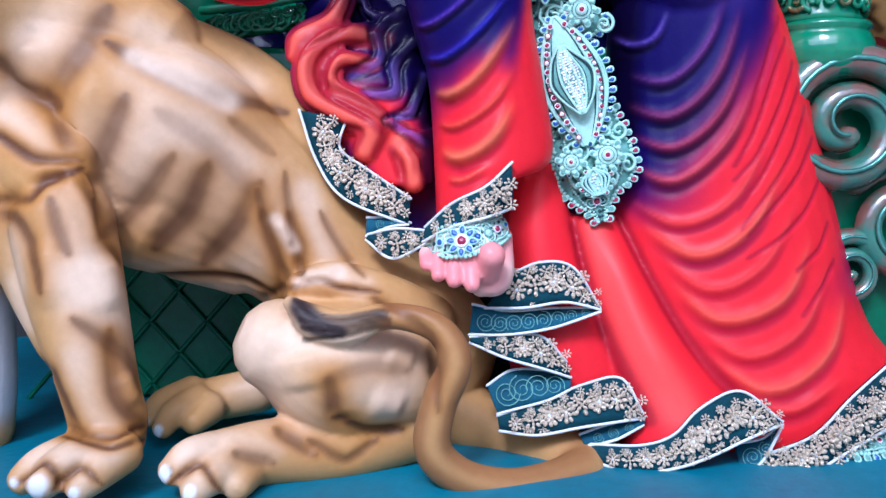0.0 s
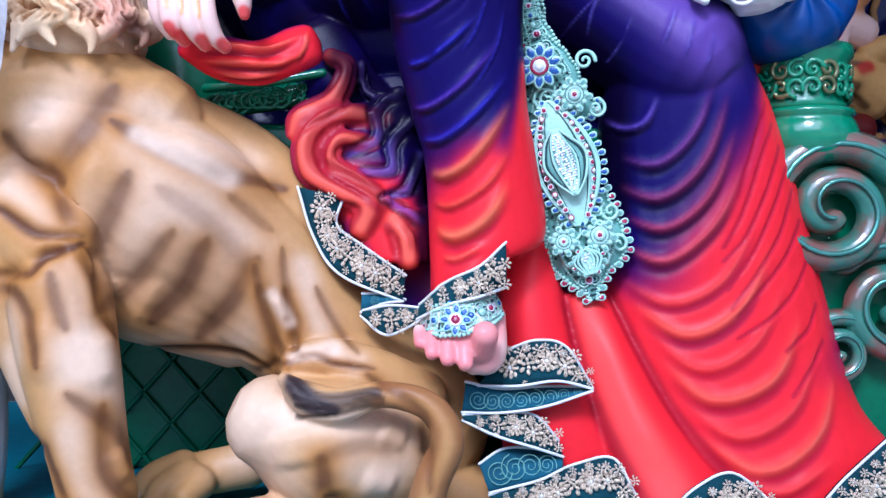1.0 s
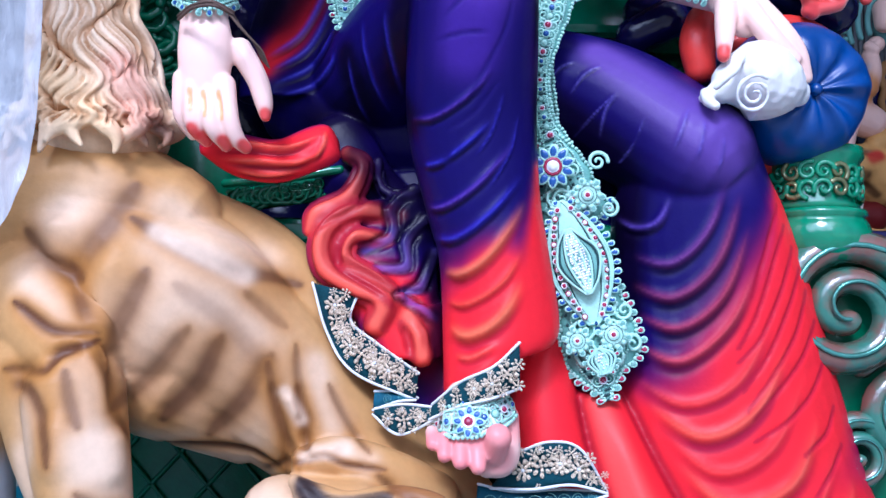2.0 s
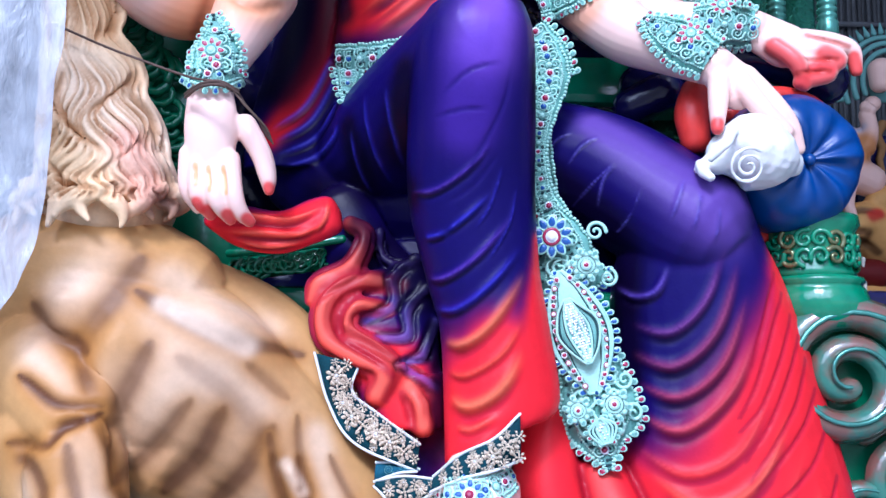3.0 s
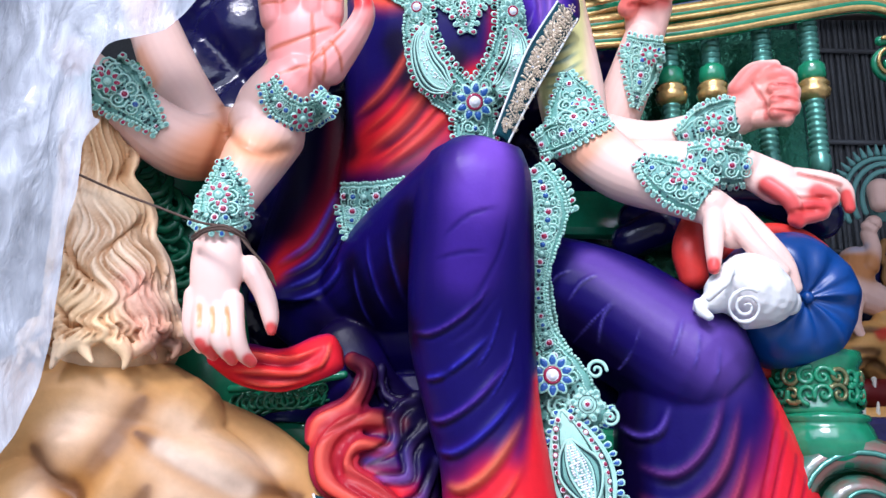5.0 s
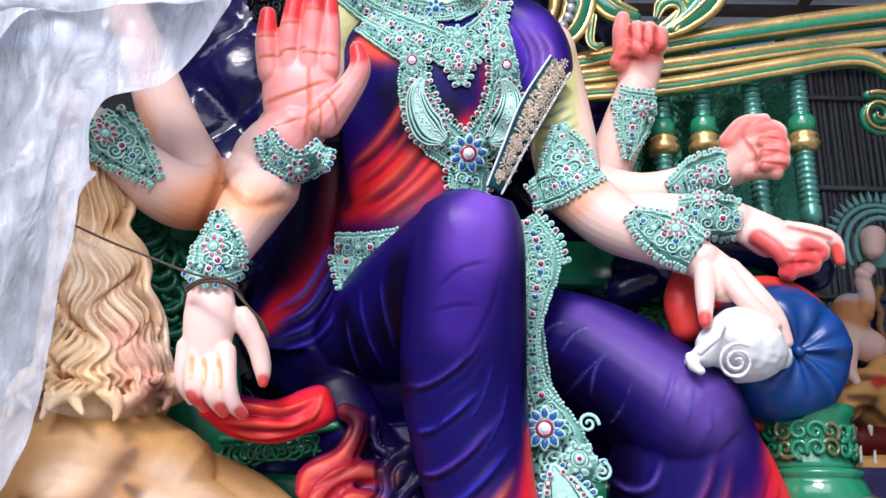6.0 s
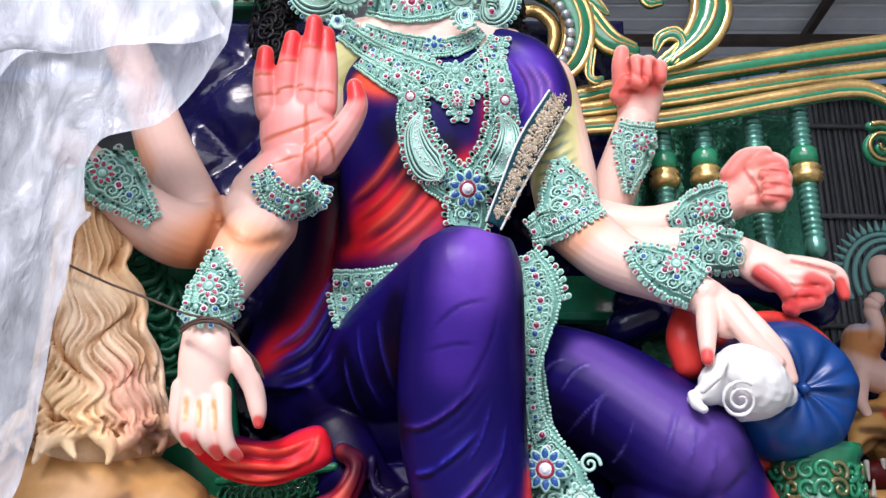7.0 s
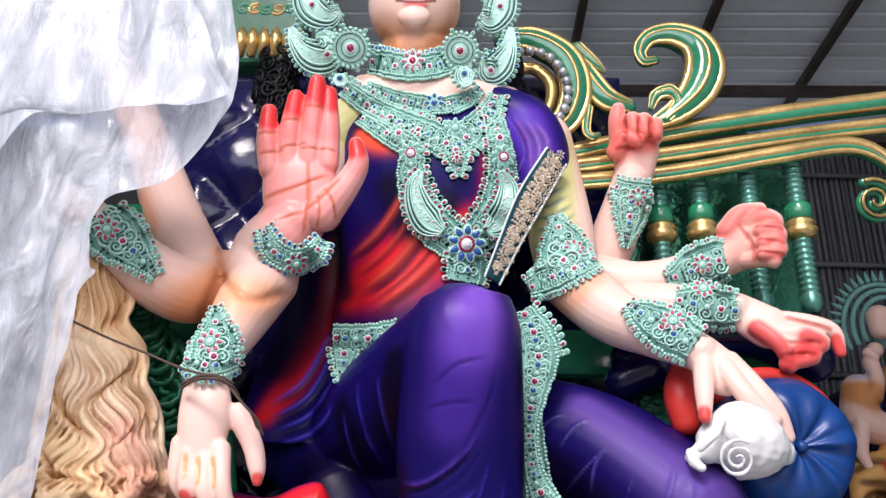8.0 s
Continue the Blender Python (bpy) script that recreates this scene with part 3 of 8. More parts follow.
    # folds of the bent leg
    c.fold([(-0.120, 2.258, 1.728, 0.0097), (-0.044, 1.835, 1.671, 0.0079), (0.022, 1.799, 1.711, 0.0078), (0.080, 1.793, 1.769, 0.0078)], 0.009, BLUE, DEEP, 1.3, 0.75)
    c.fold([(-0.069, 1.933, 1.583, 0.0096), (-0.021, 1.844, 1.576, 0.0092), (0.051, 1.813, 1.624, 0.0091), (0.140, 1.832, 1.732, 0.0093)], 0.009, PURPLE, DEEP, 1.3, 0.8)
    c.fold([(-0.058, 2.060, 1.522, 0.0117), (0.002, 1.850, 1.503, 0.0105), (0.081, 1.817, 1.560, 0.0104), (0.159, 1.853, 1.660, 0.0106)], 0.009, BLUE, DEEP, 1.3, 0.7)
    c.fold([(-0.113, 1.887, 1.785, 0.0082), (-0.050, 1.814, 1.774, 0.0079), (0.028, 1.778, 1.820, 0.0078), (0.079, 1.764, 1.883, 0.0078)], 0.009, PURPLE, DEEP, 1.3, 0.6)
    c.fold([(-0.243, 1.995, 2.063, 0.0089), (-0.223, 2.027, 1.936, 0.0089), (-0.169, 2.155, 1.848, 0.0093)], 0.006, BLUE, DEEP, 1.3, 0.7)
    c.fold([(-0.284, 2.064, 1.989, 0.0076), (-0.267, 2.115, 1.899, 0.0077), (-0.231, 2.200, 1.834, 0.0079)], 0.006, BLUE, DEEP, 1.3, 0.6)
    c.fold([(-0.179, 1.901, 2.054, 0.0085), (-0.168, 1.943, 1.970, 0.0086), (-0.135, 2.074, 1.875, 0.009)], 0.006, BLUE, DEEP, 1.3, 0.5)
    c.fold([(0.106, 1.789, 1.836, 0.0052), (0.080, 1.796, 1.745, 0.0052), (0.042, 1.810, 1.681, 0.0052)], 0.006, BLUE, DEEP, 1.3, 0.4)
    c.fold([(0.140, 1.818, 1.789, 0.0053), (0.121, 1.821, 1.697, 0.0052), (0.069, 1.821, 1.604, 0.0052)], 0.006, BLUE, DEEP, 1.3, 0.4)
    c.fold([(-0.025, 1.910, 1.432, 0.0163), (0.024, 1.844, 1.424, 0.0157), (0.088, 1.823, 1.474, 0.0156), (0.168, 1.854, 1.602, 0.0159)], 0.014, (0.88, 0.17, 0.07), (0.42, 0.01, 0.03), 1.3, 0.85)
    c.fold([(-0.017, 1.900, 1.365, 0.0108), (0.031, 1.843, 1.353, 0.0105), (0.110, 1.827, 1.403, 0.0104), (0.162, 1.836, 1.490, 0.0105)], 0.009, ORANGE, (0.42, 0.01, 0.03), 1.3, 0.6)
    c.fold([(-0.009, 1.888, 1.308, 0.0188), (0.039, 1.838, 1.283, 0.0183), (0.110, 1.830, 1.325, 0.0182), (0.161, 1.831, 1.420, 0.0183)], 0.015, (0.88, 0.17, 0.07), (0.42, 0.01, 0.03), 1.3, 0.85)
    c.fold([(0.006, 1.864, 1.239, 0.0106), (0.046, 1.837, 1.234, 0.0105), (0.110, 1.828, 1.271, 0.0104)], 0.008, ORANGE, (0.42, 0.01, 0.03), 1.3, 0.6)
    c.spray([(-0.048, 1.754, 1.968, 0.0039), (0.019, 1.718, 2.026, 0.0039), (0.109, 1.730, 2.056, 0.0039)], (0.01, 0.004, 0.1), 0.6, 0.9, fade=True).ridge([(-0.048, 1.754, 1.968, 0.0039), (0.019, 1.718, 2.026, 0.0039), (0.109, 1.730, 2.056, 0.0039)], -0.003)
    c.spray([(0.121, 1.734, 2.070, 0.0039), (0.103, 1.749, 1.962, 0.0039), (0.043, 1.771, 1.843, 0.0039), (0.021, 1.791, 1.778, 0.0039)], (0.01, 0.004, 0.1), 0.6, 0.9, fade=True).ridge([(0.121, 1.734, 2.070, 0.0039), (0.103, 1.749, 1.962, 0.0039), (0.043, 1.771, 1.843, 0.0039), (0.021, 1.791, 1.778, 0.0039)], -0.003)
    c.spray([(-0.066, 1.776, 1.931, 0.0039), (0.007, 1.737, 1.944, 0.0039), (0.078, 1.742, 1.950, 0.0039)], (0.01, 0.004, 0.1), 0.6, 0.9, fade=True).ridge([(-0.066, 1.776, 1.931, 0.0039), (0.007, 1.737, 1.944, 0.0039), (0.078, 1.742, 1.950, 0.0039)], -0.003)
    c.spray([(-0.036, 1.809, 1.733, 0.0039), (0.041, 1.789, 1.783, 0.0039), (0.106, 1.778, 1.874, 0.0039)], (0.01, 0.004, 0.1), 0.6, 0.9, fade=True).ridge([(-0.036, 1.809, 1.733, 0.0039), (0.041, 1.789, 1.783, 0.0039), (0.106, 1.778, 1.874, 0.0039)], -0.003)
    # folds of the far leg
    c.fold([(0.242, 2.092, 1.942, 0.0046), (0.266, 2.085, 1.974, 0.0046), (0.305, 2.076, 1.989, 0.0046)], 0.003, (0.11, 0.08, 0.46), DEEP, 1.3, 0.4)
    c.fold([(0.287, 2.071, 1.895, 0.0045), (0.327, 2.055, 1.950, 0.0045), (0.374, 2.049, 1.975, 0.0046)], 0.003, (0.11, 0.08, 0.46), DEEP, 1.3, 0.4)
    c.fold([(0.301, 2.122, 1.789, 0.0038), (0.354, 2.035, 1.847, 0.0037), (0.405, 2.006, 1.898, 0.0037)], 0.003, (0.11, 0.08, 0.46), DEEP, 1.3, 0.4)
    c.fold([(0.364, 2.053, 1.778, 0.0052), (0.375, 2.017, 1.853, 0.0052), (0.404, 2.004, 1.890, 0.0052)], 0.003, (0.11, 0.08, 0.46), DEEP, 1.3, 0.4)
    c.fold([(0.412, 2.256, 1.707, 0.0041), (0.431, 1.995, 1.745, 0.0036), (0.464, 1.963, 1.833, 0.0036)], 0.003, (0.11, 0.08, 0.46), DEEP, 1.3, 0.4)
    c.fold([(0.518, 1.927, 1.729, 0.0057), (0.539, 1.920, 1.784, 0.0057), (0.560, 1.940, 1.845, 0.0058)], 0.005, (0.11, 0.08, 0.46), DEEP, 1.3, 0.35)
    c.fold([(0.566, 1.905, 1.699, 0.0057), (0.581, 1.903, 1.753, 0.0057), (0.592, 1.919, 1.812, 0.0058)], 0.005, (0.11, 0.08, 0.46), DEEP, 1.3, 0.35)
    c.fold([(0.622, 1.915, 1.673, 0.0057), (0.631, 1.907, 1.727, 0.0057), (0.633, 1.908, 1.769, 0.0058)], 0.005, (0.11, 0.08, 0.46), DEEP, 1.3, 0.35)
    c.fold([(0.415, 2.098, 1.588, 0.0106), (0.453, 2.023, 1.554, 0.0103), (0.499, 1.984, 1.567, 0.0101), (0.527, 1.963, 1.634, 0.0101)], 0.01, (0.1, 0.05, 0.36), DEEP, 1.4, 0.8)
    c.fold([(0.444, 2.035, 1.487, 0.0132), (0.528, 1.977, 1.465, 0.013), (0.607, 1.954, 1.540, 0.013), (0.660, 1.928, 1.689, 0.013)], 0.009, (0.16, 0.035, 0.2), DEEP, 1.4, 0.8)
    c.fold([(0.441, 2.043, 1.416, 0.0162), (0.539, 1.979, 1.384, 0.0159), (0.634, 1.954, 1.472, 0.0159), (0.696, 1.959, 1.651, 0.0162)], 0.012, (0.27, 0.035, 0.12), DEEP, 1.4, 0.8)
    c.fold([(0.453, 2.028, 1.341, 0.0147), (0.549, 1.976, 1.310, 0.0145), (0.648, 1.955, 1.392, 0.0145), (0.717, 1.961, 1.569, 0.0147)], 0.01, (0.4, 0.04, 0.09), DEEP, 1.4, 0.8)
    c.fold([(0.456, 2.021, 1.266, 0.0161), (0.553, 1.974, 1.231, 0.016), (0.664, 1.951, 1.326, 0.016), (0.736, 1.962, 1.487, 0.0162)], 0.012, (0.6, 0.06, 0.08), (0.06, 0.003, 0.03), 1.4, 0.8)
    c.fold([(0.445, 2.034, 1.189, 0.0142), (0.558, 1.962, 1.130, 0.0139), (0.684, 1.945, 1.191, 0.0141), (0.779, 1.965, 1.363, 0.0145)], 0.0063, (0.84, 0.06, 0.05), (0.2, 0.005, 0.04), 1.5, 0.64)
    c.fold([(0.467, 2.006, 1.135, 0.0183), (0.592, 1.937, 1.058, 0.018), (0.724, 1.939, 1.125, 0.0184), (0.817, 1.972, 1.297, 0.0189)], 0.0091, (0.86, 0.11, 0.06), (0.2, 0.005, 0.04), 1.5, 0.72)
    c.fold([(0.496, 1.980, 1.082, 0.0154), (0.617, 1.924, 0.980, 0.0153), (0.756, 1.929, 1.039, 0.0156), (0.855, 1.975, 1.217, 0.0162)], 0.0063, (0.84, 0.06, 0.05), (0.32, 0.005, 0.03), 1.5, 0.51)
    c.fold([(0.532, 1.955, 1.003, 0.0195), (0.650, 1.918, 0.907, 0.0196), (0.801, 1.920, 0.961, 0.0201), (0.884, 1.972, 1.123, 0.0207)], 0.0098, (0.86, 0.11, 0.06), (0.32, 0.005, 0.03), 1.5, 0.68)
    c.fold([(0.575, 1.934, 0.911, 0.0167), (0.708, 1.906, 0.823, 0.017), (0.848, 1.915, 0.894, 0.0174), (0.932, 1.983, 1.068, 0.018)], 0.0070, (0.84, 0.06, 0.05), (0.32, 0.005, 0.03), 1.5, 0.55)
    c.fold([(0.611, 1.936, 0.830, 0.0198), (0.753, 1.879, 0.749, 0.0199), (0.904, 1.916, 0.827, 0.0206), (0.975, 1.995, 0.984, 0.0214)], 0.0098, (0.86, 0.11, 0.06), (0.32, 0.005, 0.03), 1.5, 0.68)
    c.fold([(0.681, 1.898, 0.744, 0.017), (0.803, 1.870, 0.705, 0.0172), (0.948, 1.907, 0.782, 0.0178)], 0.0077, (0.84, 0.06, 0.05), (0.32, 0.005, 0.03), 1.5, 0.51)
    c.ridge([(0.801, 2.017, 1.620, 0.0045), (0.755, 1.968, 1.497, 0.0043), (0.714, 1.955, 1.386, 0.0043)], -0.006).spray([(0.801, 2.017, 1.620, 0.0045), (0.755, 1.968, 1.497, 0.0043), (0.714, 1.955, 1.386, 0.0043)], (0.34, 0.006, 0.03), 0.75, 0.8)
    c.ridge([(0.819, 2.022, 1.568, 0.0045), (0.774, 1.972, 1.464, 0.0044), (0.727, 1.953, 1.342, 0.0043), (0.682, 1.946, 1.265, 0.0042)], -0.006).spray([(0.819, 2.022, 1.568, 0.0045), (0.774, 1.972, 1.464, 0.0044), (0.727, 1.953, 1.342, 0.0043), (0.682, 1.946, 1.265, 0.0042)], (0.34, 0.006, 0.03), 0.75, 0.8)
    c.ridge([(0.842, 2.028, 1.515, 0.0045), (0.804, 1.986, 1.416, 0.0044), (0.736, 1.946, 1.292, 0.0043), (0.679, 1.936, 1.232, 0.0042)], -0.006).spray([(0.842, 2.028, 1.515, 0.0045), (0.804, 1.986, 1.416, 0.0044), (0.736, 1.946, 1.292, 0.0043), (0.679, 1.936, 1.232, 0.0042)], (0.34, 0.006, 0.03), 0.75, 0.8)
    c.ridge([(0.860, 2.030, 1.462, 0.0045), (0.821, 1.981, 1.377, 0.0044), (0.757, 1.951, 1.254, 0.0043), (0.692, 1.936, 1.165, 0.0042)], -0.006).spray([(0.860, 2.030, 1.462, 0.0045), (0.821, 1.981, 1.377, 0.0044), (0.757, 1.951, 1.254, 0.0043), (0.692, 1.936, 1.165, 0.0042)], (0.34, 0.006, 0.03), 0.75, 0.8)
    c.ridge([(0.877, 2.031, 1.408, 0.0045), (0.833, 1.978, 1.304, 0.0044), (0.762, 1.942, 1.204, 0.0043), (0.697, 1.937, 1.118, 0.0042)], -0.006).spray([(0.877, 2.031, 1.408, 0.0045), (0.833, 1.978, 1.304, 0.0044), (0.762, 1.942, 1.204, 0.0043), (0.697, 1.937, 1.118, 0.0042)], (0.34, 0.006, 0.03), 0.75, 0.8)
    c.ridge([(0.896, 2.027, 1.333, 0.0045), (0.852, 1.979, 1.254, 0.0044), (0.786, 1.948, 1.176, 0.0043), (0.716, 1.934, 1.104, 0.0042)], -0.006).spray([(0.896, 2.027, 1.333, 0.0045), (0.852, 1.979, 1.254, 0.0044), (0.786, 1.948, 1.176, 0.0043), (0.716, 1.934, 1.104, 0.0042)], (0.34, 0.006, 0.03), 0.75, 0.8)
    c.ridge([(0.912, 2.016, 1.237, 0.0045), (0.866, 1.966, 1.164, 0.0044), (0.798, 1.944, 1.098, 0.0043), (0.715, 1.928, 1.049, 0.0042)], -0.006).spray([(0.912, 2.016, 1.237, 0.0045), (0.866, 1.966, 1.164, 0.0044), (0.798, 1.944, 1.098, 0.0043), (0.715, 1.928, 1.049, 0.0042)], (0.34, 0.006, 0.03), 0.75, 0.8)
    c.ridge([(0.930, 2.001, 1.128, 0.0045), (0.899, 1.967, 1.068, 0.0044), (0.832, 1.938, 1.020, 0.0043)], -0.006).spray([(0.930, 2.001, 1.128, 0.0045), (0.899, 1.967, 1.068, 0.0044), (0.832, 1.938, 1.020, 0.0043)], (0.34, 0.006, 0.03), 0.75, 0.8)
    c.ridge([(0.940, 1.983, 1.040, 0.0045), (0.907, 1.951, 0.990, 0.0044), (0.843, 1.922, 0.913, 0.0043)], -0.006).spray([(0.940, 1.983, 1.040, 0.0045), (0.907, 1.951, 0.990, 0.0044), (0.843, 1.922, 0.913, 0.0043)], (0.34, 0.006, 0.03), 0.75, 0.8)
    # long pleats of the hanging panel and the train
    c.spray([(0.306, 1.980, 1.122, 0.014), (0.362, 1.900, 0.917, 0.013), (0.465, 1.820, 0.700, 0.013)], CRIMSON, 0.8, 0.9)
    c.ridge([(0.383, 1.960, 1.124, 0.027), (0.449, 1.880, 0.921, 0.031), (0.534, 1.800, 0.731, 0.033)], 0.012).spray([(0.356, 1.960, 1.124, 0.019), (0.423, 1.880, 0.921, 0.026), (0.522, 1.800, 0.731, 0.033)], (0.85, 0.1, 0.08), 0.6, 1)
    c.spray([(0.409, 1.960, 1.164, 0.013), (0.527, 1.880, 0.921, 0.013), (0.646, 1.800, 0.770, 0.013)], CRIMSON, 0.8, 0.9)
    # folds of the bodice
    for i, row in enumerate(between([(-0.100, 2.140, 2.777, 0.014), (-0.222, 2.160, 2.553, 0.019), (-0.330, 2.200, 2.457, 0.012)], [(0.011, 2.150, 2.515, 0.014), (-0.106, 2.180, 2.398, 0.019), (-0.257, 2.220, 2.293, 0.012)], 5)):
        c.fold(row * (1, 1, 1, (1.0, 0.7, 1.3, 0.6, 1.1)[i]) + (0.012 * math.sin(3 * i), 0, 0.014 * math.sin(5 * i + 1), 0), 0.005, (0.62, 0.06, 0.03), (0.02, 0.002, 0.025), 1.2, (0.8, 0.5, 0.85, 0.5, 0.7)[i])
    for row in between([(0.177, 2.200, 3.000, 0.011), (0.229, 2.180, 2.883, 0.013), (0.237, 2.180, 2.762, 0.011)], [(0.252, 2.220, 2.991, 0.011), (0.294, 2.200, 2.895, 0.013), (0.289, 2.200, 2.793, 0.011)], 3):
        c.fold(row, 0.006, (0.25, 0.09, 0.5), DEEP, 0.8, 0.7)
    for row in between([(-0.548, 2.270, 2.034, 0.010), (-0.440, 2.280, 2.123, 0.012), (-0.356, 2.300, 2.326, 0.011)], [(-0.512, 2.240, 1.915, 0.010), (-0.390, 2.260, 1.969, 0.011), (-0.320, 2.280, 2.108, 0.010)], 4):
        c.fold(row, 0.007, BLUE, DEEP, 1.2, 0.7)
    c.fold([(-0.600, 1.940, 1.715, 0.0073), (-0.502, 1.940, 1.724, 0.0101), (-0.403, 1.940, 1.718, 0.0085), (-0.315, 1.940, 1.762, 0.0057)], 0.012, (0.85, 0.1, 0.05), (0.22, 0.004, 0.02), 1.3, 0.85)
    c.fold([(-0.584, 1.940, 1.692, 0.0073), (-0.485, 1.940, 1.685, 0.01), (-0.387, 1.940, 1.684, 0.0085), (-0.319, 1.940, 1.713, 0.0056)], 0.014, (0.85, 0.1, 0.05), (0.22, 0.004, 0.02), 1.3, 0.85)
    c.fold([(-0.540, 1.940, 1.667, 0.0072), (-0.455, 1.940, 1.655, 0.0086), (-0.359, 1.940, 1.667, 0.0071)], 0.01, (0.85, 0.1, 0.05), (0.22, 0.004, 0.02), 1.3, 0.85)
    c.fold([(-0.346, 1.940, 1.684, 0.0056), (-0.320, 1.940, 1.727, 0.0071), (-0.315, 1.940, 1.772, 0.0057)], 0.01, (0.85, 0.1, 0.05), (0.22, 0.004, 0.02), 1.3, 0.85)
    return c


CURLS = [
    [(-0.284, 2.120, 1.742, 0.024), (-0.236, 2.080, 1.703, 0.030), (-0.267, 2.050, 1.618, 0.035), (-0.342, 2.030, 1.572, 0.035), (-0.361, 2.020, 1.528, 0.020)],
    [(-0.143, 2.060, 1.576, 0.020), (-0.255, 2.020, 1.579, 0.034), (-0.321, 2.000, 1.520, 0.037), (-0.314, 1.990, 1.437, 0.039), (-0.231, 1.980, 1.389, 0.041), (-0.167, 1.970, 1.356, 0.038), (-0.186, 1.970, 1.296, 0.030)],
    [(-0.169, 2.040, 1.510, 0.017), (-0.243, 2.000, 1.514, 0.028), (-0.262, 1.990, 1.458, 0.028), (-0.189, 1.980, 1.410, 0.028), (-0.133, 1.980, 1.363, 0.025)],
    [(-0.106, 2.000, 1.315, 0.028), (-0.077, 1.980, 1.277, 0.036), (-0.069, 1.970, 1.224, 0.030)],
    [(-0.102, 2.080, 1.644, 0.021), (-0.158, 2.060, 1.598, 0.022), (-0.156, 2.050, 1.525, 0.020), (-0.225, 2.030, 1.480, 0.014)],
    [(-0.070, 2.060, 1.569, 0.020), (-0.119, 2.050, 1.511, 0.022), (-0.118, 2.040, 1.446, 0.020), (-0.194, 2.020, 1.438, 0.014)],
    [(-0.047, 2.060, 1.483, 0.017), (-0.074, 2.030, 1.397, 0.020), (-0.129, 2.020, 1.376, 0.017), (-0.037, 2.020, 1.315, 0.014)],
    [(-0.203, 2.120, 1.724, 0.015), (-0.185, 2.100, 1.646, 0.021), (-0.102, 2.090, 1.630, 0.015)],
]

SKINTONE, PINK, PALM, TIP = (0.86, 0.58, 0.49), (0.8, 0.33, 0.26), (0.85, 0.32, 0.29), (0.72, 0.03, 0.03)


def fingers(bm, rows, sides=12):
    for row in rows:
        tube(bm, row, sides, 5)


PALM_FINGERS = [
    [(-0.514, 1.900, 2.627, 0.033), (-0.527, 1.885, 2.708, 0.032), (-0.530, 1.880, 2.803, 0.024)],
    [(-0.463, 1.900, 2.645, 0.033), (-0.463, 1.880, 2.743, 0.032), (-0.455, 1.870, 2.845, 0.024)],
    [(-0.406, 1.900, 2.649, 0.035), (-0.401, 1.880, 2.762, 0.034), (-0.397, 1.870, 2.897, 0.024)],
    [(-0.352, 1.900, 2.642, 0.032), (-0.354, 1.890, 2.749, 0.031), (-0.364, 1.890, 2.872, 0.023)],
    [(-0.356, 1.900, 2.489, 0.053), (-0.293, 1.880, 2.566, 0.039), (-0.262, 1.870, 2.631, 0.031), (-0.272, 1.870, 2.693, 0.022)],
]
HANG_FINGERS = [
    [(-0.534, 1.830, 1.843, 0.026), (-0.515, 1.810, 1.765, 0.022), (-0.501, 1.820, 1.720, 0.020), (-0.481, 1.840, 1.697, 0.015)],
    [(-0.569, 1.830, 1.829, 0.025), (-0.553, 1.810, 1.744, 0.022), (-0.526, 1.840, 1.701, 0.015)],
    [(-0.604, 1.830, 1.835, 0.026), (-0.597, 1.820, 1.752, 0.023), (-0.576, 1.850, 1.713, 0.015)],
    [(-0.634, 1.840, 1.857, 0.024), (-0.632, 1.840, 1.775, 0.021), (-0.610, 1.860, 1.730, 0.015)],
    [(-0.511, 1.860, 1.934, 0.030), (-0.465, 1.850, 1.862, 0.026), (-0.447, 1.850, 1.807, 0.022), (-0.442, 1.850, 1.773, 0.013)],
]
CONCH_FINGERS = [
    [(0.653, 1.950, 2.109, 0.029), (0.637, 1.910, 2.026, 0.025), (0.627, 1.890, 1.952, 0.016)],
    [(0.721, 1.960, 2.113, 0.029), (0.771, 1.920, 2.031, 0.027), (0.812, 1.920, 1.975, 0.024), (0.837, 1.930, 1.916, 0.017)],
    [(0.699, 1.940, 2.092, 0.029), (0.735, 1.900, 2.012, 0.025), (0.796, 1.900, 1.950, 0.019)],
]
MID_FINGERS = [
    [(0.940, 2.120, 2.273, 0.032), (1.009, 2.100, 2.259, 0.027), (1.060, 2.100, 2.236, 0.024), (1.071, 2.100, 2.179, 0.016)],
    [(0.897, 2.100, 2.233, 0.031), (0.981, 2.080, 2.220, 0.028), (1.016, 2.080, 2.197, 0.023), (0.944, 2.080, 2.172, 0.022)],
    [(0.888, 2.100, 2.216, 0.028), (0.961, 2.080, 2.183, 0.025), (0.988, 2.080, 2.161, 0.022), (0.909, 2.080, 2.139, 0.020)],
    [(0.853, 2.100, 2.248, 0.028), (0.898, 2.070, 2.192, 0.025), (0.923, 2.080, 2.129, 0.017)],
]
